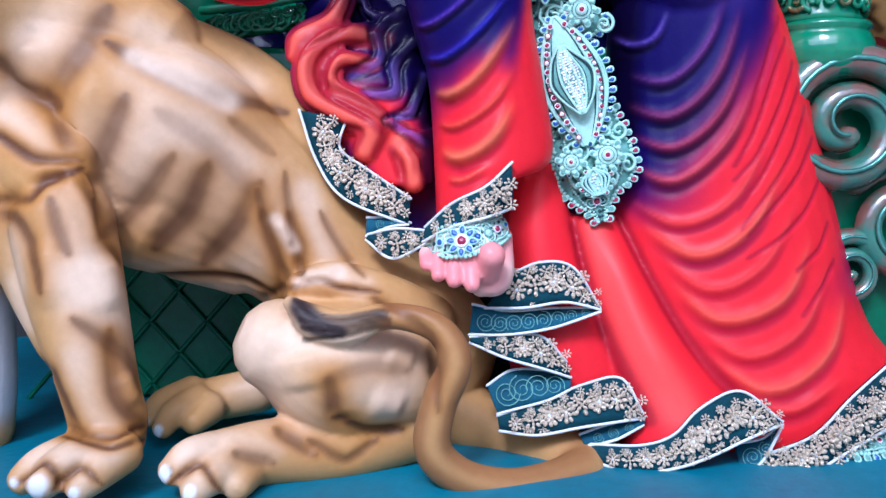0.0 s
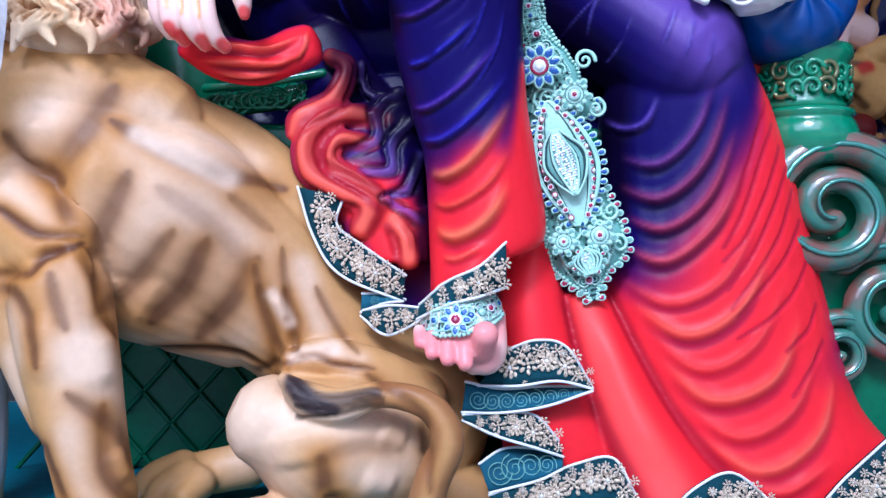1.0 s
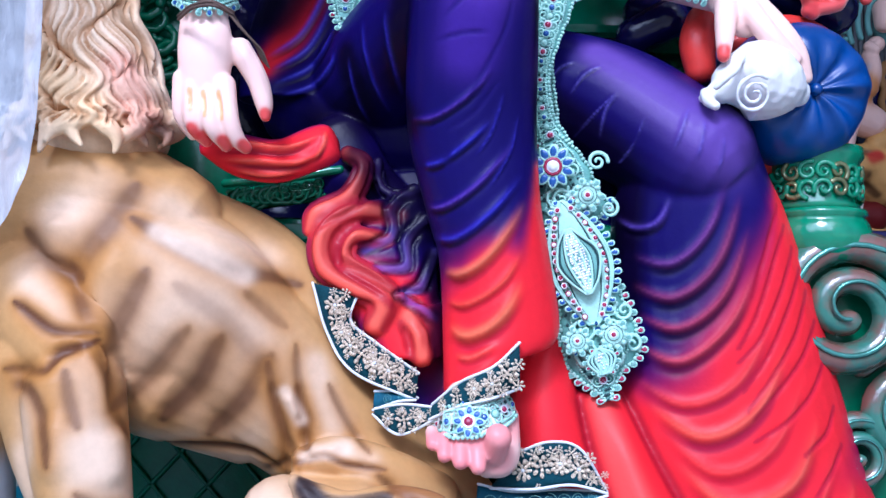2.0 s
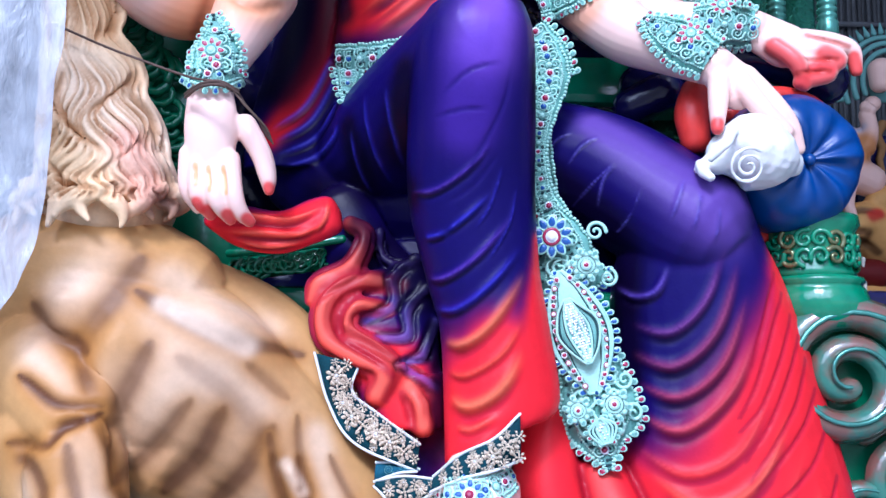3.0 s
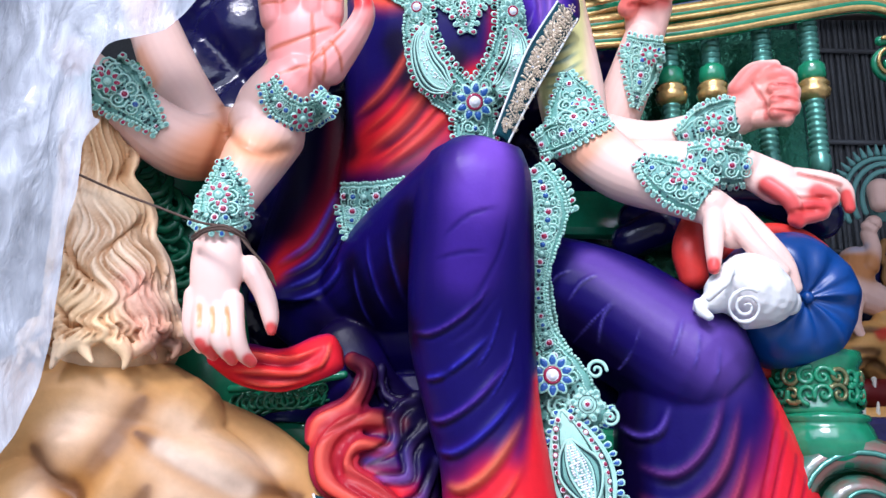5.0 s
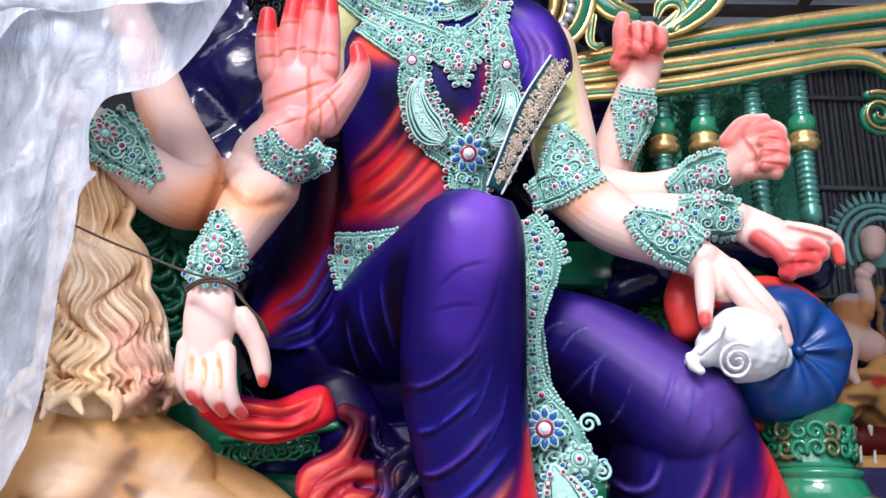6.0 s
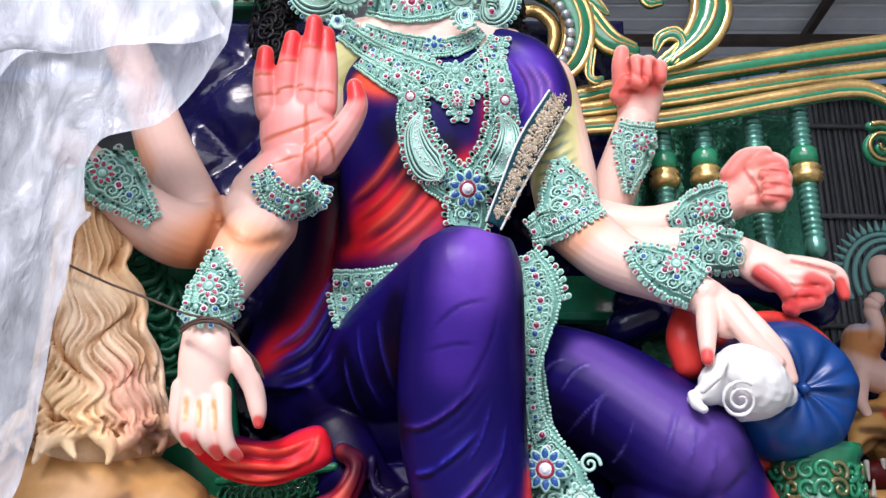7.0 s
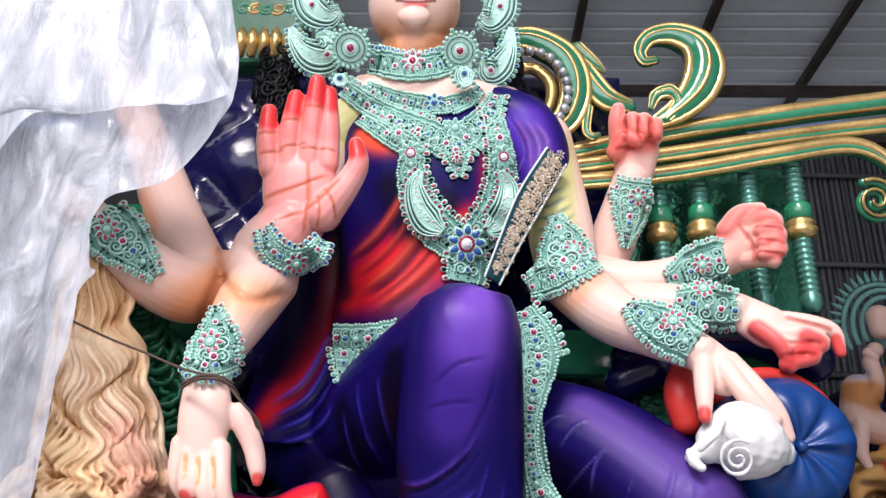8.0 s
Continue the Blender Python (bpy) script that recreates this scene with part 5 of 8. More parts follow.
    # swelling muscles
    for row, h in (([(-0.895, 1.820, 1.547, 0.049), (-0.903, 1.800, 1.401, 0.049)], 0.02), ([(-0.746, 1.840, 1.502, 0.037), (-0.784, 1.800, 1.340, 0.037), (-0.752, 1.800, 1.219, 0.029)], 0.016), ([(-0.654, 1.860, 1.529, 0.032), (-0.491, 1.900, 1.448, 0.033), (-0.373, 1.940, 1.348, 0.026)], 0.016), ([(-0.821, 1.680, 1.117, 0.034), (-0.795, 1.660, 0.958, 0.034)], 0.012), ([(-0.675, 1.660, 1.096, 0.027), (-0.667, 1.640, 0.961, 0.027)], 0.012),
                   ([(-0.311, 1.700, 0.880, 0.047), (-0.289, 1.700, 0.784, 0.043)], 0.014), ([(-0.125, 1.740, 0.871, 0.036), (-0.054, 1.760, 0.842, 0.029)], 0.012), ([(-0.160, 1.720, 0.766, 0.031), (-0.078, 1.750, 0.739, 0.027)], 0.012), ([(-0.640, 1.620, 0.857, 0.018), (-0.608, 1.620, 0.782, 0.016)], 0.01)):
        c.ridge(row, h)
    # ribs, sinews and creases: airbrushed shading and cream highlights held in the colour
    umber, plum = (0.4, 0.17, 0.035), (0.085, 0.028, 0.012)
    c.spray([(-0.627, 1.777, 1.363, 0.0284), (-0.662, 1.777, 1.291, 0.0285), (-0.697, 1.801, 1.219, 0.029)], CREAM, 0.6, 1.6)
    c.spray([(-0.553, 1.798, 1.328, 0.0257), (-0.589, 1.789, 1.243, 0.0257), (-0.663, 1.819, 1.169, 0.0264)], CREAM, 0.6, 1.6)
    c.spray([(-0.477, 1.830, 1.268, 0.0207), (-0.506, 1.837, 1.181, 0.0208), (-0.581, 1.871, 1.103, 0.0214)], CREAM, 0.6, 1.6)
    c.spray([(-0.661, 1.847, 1.551, 0.0244), (-0.562, 1.843, 1.490, 0.0239), (-0.458, 1.920, 1.450, 0.0244)], CREAM, 0.6, 1.6)
    c.spray([(-0.859, 1.767, 1.503, 0.0298), (-0.833, 1.791, 1.542, 0.03), (-0.793, 1.812, 1.557, 0.0301)], CREAM, 0.6, 1.6)
    c.spray([(-0.679, 2.000, 0.983, 0.0116), (-0.583, 2.000, 0.977, 0.0115), (-0.466, 1.969, 0.974, 0.0111)], CREAM, 0.6, 1.6)
    c.spray([(-0.727, 1.643, 1.052, 0.0271), (-0.684, 1.643, 0.984, 0.027), (-0.652, 1.702, 0.903, 0.0278)], CREAM, 0.6, 1.6)
    c.spray([(-0.718, 1.608, 0.876, 0.0196), (-0.685, 1.604, 0.809, 0.0196), (-0.664, 1.603, 0.764, 0.0196)], CREAM, 0.6, 1.6)
    c.spray([(-0.421, 1.721, 0.899, 0.0296), (-0.393, 1.697, 0.844, 0.0293), (-0.477, 1.994, 0.719, 0.0347)], CREAM, 0.6, 1.6)
    c.spray([(-0.310, 1.698, 0.904, 0.0192), (-0.213, 1.673, 0.897, 0.0188), (-0.147, 1.707, 0.878, 0.0191)], CREAM, 0.6, 1.6)
    c.spray([(-0.764, 1.690, 1.209, 0.0177), (-0.740, 1.682, 1.152, 0.0176), (-0.723, 1.665, 1.095, 0.0174)], CREAM, 0.6, 1.6)
    c.spray([(-0.530, 1.805, 1.341, 0.018), (-0.455, 1.843, 1.281, 0.0181), (-0.433, 1.850, 1.231, 0.0182)], CREAM, 0.6, 1.6)
    c.spray([(-0.317, 1.908, 1.205, 0.0158), (-0.291, 1.902, 1.127, 0.0158), (-0.266, 1.901, 1.075, 0.0158)], CREAM, 0.6, 1.6)
    c.spray([(-0.168, 1.677, 0.802, 0.019), (-0.111, 1.700, 0.784, 0.0193)], CREAM, 0.6, 1.6)
    c.spray([(-0.899, 1.754, 1.385, 0.0189), (-0.853, 1.743, 1.349, 0.0186), (-0.824, 1.727, 1.313, 0.0183)], CREAM, 0.6, 1.6)
    c.spray([(-0.786, 1.551, 0.713, 0.0124), (-0.719, 1.523, 0.722, 0.012), (-0.638, 1.559, 0.710, 0.0121)], CREAM, 0.6, 1.6)
    c.spray([(-0.506, 1.594, 0.710, 0.012), (-0.439, 1.635, 0.708, 0.0121), (-0.352, 1.654, 0.678, 0.0122)], CREAM, 0.6, 1.6)
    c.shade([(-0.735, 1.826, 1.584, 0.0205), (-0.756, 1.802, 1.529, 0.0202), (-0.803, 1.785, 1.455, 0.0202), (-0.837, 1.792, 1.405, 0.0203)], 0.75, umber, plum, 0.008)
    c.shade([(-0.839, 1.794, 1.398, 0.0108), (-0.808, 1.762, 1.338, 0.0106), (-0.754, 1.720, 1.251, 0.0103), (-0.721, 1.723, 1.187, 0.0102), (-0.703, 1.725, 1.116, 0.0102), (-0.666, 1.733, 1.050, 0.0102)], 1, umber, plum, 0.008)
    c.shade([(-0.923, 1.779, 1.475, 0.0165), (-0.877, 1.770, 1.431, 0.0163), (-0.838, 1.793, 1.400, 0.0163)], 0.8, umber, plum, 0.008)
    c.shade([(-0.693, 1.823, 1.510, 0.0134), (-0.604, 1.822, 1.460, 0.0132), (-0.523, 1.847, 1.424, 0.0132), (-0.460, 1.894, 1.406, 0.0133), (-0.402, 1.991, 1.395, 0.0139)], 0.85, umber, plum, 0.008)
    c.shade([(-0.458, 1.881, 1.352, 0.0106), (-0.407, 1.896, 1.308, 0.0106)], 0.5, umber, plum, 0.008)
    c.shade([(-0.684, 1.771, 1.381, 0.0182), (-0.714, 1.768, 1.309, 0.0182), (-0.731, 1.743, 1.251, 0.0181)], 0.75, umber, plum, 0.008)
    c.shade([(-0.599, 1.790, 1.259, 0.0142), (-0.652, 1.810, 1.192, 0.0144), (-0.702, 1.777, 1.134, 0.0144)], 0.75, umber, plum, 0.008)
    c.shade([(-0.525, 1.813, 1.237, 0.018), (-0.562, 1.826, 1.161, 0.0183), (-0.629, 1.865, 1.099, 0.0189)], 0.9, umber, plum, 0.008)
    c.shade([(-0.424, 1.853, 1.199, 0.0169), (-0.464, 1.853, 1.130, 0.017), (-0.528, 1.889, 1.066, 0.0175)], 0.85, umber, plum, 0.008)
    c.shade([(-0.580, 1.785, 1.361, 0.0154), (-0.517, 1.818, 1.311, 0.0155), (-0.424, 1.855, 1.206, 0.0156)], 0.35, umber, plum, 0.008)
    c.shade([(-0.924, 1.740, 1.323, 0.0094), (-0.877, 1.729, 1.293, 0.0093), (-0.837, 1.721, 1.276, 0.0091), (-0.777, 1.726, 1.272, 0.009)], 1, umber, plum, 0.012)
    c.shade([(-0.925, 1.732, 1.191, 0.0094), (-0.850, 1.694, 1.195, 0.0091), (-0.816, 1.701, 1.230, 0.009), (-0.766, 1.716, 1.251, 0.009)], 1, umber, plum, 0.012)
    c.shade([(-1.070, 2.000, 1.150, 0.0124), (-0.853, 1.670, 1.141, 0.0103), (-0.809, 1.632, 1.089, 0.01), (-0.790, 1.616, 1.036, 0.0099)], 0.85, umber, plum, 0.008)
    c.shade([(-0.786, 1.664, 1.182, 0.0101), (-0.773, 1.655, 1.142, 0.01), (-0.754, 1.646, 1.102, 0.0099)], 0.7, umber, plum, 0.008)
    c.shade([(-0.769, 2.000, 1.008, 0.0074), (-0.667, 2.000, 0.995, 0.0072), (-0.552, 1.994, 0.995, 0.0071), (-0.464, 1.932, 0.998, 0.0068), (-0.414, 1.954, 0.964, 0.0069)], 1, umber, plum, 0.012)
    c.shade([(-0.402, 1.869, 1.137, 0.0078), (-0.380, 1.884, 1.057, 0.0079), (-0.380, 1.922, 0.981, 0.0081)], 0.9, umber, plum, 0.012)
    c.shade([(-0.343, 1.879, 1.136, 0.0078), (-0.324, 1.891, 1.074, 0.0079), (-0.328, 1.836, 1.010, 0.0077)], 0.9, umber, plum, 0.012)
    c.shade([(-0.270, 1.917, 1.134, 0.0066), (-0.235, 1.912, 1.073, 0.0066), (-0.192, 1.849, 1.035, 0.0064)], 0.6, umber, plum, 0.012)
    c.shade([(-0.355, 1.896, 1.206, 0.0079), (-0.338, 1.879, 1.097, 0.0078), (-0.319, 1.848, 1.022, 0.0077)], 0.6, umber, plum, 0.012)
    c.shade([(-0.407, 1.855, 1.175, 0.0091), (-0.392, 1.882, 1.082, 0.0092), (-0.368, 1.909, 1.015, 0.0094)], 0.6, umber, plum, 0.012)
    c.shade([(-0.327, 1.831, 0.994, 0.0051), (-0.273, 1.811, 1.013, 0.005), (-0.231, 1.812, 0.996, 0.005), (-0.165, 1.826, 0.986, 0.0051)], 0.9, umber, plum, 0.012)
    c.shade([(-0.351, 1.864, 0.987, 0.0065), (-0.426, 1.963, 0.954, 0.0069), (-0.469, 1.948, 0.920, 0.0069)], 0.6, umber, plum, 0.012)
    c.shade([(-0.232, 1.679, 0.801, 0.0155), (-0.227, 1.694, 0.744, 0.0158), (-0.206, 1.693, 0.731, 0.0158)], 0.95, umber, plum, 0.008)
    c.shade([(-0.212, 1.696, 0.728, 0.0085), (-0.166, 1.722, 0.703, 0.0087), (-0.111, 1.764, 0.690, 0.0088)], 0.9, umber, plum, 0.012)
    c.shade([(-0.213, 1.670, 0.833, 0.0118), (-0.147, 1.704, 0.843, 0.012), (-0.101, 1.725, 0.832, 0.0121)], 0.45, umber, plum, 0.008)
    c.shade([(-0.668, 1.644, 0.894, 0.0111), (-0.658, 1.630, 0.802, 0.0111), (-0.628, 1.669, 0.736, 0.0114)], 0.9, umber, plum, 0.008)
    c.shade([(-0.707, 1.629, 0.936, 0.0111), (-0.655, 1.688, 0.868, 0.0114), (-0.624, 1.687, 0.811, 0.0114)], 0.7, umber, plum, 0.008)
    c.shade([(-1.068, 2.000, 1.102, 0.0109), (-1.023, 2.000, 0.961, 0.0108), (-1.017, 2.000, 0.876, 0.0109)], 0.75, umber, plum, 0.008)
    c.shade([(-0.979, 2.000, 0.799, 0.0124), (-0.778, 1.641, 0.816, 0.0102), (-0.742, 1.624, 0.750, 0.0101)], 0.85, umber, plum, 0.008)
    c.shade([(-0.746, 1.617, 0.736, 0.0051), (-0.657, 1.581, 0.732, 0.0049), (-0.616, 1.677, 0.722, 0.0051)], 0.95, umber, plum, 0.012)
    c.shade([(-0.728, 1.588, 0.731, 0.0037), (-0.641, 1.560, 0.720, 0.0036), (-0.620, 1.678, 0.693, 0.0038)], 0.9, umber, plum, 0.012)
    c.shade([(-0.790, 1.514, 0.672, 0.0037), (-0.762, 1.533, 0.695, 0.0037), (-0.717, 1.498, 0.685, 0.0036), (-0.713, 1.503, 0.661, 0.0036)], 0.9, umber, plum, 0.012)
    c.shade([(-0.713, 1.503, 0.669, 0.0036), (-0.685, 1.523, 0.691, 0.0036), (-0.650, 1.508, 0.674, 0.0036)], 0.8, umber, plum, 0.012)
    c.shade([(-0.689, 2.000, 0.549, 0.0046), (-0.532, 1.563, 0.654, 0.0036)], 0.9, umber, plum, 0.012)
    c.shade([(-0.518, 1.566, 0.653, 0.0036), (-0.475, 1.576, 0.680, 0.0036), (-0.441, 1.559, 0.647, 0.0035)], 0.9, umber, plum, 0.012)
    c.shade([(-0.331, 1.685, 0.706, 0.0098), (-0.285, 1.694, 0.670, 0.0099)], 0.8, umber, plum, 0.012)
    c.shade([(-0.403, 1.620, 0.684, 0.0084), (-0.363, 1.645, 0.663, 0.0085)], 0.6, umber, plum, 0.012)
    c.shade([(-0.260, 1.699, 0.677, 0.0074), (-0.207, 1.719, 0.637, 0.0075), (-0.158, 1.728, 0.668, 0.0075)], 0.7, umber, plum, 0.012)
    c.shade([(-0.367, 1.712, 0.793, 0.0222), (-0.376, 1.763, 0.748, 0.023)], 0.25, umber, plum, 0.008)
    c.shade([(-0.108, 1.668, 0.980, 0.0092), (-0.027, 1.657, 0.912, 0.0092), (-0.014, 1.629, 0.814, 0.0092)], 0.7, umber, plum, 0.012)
    for row in ([(-0.311, 1.780, 1.024, 0.012), (-0.224, 1.770, 1.038, 0.012)], [(-0.672, 1.840, 1.502, 0.017), (-0.487, 1.880, 1.408, 0.018)], [(-0.382, 1.900, 1.140, 0.010), (-0.344, 1.900, 1.075, 0.010)]):
        c.ridge(row, 0.008).spray(row, CREAM, 0.7, 1.0)
    c.spray([(-0.294, 1.680, 0.972, 0.028), (-0.260, 1.680, 0.931, 0.023), (-0.212, 1.670, 0.921, 0.014)], (0.03, 0.02, 0.025), 0.95, 0.5)
    for row in between([(-0.305, 1.680, 0.990, 0.005), (-0.235, 1.670, 0.956, 0.005), (-0.119, 1.660, 0.970, 0.005)], [(-0.284, 1.680, 0.908, 0.005), (-0.213, 1.670, 0.910, 0.005), (-0.108, 1.660, 0.941, 0.005)], 5):
        c.ridge(row, -0.007).spray(row, (0.02, 0.012, 0.012), 0.8, 0.7)
    q = np.array(TAIL[2:-3])
    g = np.gradient(q[:, :3], axis=0)
    side = np.cross(g / np.linalg.norm(g, axis=1)[:, None], (0, 1, 0))
    # brown shading painted along both edges of the tail
    for way in (-0.85, 0.85):
        line = q.copy()
        line[:, :3] += side * q[:, 3:] * way
        line[:, 3] *= 0.35
        c.spray(line, (0.24, 0.09, 0.03), 0.7, 1.3)
    # white claws
    for row in ([(-0.811, 1.500, 0.665, 0.015), (-0.816, 1.490, 0.653, 0.010)], [(-0.743, 1.470, 0.677, 0.021), (-0.744, 1.460, 0.660, 0.014)], [(-0.681, 1.480, 0.660, 0.012), (-0.686, 1.480, 0.646, 0.010)], [(-0.537, 1.550, 0.674, 0.015), (-0.551, 1.550, 0.646, 0.011)], [(-0.483, 1.530, 0.643, 0.015), (-0.489, 1.530, 0.621, 0.011)], [(-0.664, 1.885, 0.652, 0.013), (-0.668, 1.880, 0.636, 0.010)], [(-0.710, 1.930, 0.660, 0.012), (-0.716, 1.925, 0.648, 0.010)]):
        c.spray(row, (0.8, 0.8, 0.78), 0.95, 0.3)
    # pale bluish grey on the far foreleg
    c.spray([(-1.001, 1.850, 0.926, 0.051), (-1.022, 1.850, 0.743, 0.051)], (0.6, 0.6, 0.64), 0.9, 0.8)
    return c


TAIL = [(0.160, 1.970, 0.613, 0.077), (0.271, 1.880, 0.601, 0.066), (0.311, 1.800, 0.590, 0.050), (0.176, 1.720, 0.581, 0.040), (0.054, 1.680, 0.609, 0.039), (-0.019, 1.660, 0.676, 0.040), (-0.010, 1.660, 0.771, 0.038), (0.024, 1.660, 0.865, 0.036), (-0.016, 1.670, 0.933, 0.032), (-0.109, 1.680, 0.955, 0.028), (-0.203, 1.690, 0.929, 0.037), (-0.275, 1.700, 0.945, 0.035), (-0.320, 1.710, 0.979, 0.016)]


def mane():
    axis = spline([(-0.998, 1.950, 2.463, 0.060), (-0.946, 1.930, 2.219, 0.076), (-0.893, 1.930, 2.009, 0.114), (-0.865, 1.950, 1.824, 0.148), (-0.875, 1.970, 1.755, 0.168)], 12)
    rng = random.Random(4)

    def lock(u, f0, f1, r, amp, out, phase):
        """A wavy line down the mane: u round it from one side to the other, f down it."""
        f = np.linspace(f0, f1, 40)
        rows = np.stack([np.interp(f * (len(axis) - 1), np.arange(len(axis)), axis[:, j]) for j in range(4)], 1)
        a = math.pi * (0.02 + 0.96 * u) + amp / rows[:, 3] * np.sin(f * (31 + 3 * math.sin(u * 9)) + phase + 1.1 * math.sin(u * 6)) * (0.65 + 0.45 * np.sin(f * 8 + u * 5)) + 0.35 * np.sin(f * 9 + u * 7) * 0.12
        big = rows[:, 3] + out
        taper = np.clip(np.minimum(f - f0, (f1 - f) * 0.7) * 14 + 0.3, 0, 1)
        return np.stack([rows[:, 0] - np.cos(a) * big, rows[:, 1] - np.sin(a) * big, rows[:, 2] - 0.02 * np.sin(a), r * taper], 1)

    bm = bmesh.new()
    tube(bm, axis[::6], 24, 6)
    for k in range(20):
        u = k / 19
        for f0, f1 in ((-0.02, 0.4), (0.28, 0.72), (0.58, 1.0)):
            tube(bm, lock(u + rng.uniform(-0.012, 0.012), f0 + rng.uniform(0, 0.08), f1 + rng.uniform(-0.06, 0.06), 0.017, 0.027, 0.004 + 0.012 * rng.random(), 1.6 * u + rng.uniform(0, 0.3)), 8, 1)
    for k in range(13):
        end = lock(k / 12, 0.8, 1.0, 0.025, 0.026, 0.012, k * 1.3)
        fall = np.linspace(0, 1, 40)
        end[:, 2] -= fall ** 2 * rng.uniform(0.03, 0.07)
        end[:, 0] += 0.02 * np.sin(fall * 5 + k * 2)
        end[:, 1] -= fall * 0.03
        end[:, 3] *= 1 - 0.1 * fall
        tube(bm, end, 8, 1)
    c = fused(bm, 0.005, 1)
    n = np.clip(np.sin(c.rest[:, 2] * 15 + c.rest[:, 0] * 11) * 0.5 + 0.5, 0, 1)
    c.paint[:] = np.array((0.88, 0.68, 0.48)) * n[:, None] + np.array((0.82, 0.57, 0.32)) * (1 - n[:, None])
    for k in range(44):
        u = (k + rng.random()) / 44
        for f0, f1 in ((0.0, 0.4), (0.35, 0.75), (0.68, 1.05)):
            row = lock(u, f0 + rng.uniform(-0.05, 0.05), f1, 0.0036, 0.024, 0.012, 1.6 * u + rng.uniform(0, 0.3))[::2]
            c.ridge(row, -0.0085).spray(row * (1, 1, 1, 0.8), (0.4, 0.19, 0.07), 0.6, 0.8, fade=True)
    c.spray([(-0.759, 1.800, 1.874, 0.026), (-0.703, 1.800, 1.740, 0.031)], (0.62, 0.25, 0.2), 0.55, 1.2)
    # brown shade where the tufts end, put into the colour
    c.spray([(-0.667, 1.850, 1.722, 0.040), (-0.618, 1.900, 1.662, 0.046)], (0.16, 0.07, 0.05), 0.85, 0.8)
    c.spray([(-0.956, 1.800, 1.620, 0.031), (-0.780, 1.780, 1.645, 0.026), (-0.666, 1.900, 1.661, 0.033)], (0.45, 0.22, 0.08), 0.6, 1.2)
    return c


goddess = statue("goddess_statue", [(sari().finish(), SARI), (skin().finish(), SKIN)], "painted clay goddess statue seated in a navy and red sari", "statue")
lion_ob = statue("lion_statue", [(lion().finish(), FUR), (mane().finish(), MANE)], "painted tan clay lion statue crouching on the blue base", "statue")


# ---- laying ornaments on the statues ----
def tree_of(*obs):
    verts, faces = [], []
    for ob in obs:
        n = len(verts)
        verts += [v.co.copy() for v in ob.data.vertices]
        faces += [tuple(i + n for i in p.vertices) for p in ob.data.polygons]
    return BVHTree.FromPolygons(verts, faces)


SKINS = tree_of(goddess, lion_ob)
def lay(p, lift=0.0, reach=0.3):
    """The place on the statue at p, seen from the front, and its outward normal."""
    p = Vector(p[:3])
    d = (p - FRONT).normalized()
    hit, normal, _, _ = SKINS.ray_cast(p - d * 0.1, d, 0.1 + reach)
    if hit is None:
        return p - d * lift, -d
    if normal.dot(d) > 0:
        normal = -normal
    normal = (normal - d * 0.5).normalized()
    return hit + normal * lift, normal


def upright(at, normal, spin=0.0, scale=1.0):
    """A pose whose z points along a normal."""
    turn = Vector(normal).to_track_quat("Z", "Y").to_matrix().to_4x4()
    return Matrix.Translation(at) @ turn @ Matrix.Rotation(spin, 4, "Z") @ Matrix.Diagonal((scale, scale, scale, 1))


def shared(name, bm, mats):
    me = bpy.data.meshes.new(name)
    bm.to_mesh(me)
    bm.free()
    for m in (mats if isinstance(mats, (list, tuple)) else (mats,)):
        me.materials.append(m)
    return me


def petal_mesh(mat, rim):
    """A drop-shaped stone in a rim, one unit long, point upwards."""
    bm = bmesh.new()
    outline = [(0.34 * math.sin(a) * (1 - 0.35 * math.cos(a)), -0.5 * math.cos(a)) for a in np.arange(10) * math.pi / 5]
    a = [bm.verts.new((x, y, 0)) for x, y in outline]
    b = [bm.verts.new((x, y, 0.16)) for x, y in outline]
    c = [bm.verts.new((x * 0.66, y * 0.66, 0.14)) for x, y in outline]
    d = [bm.verts.new((x * 0.3, y * 0.3, 0.26)) for x, y in outline]
    for i in range(10):
        j = (i + 1) % 10
        for p, q, m in ((a, b, 0), (b, c, 0), (c, d, 1)):
            f = bm.faces.new((p[i], p[j], q[j], q[i]))
            f.material_index, f.smooth = m, True
    bm.faces.new(d).material_index = 1
    bmesh.ops.recalc_face_normals(bm, faces=bm.faces)
    return shared("petal", bm, (rim, mat))


def stone_mesh(mat, rim):
    """A round stone in a beaded rim, radius one."""
    bm = bmesh.new()
    rings = [[bm.verts.new((r * math.cos(a), r * math.sin(a), h)) for a in np.arange(12) * math.pi / 6] for r, h in ((1, 0), (1, 0.28), (0.78, 0.32), (0.68, 0.24), (0.5, 0.5), (0.22, 0.62))]
    for k in range(5):
        for i in range(12):
            f = bm.faces.new((rings[k][i], rings[k][(i + 1) % 12], rings[k + 1][(i + 1) % 12], rings[k + 1][i]))
            f.material_index, f.smooth = (0 if k < 3 else 1), True
    bm.faces.new(rings[-1]).material_index = 1
    return shared("stone", bm, (rim, mat))


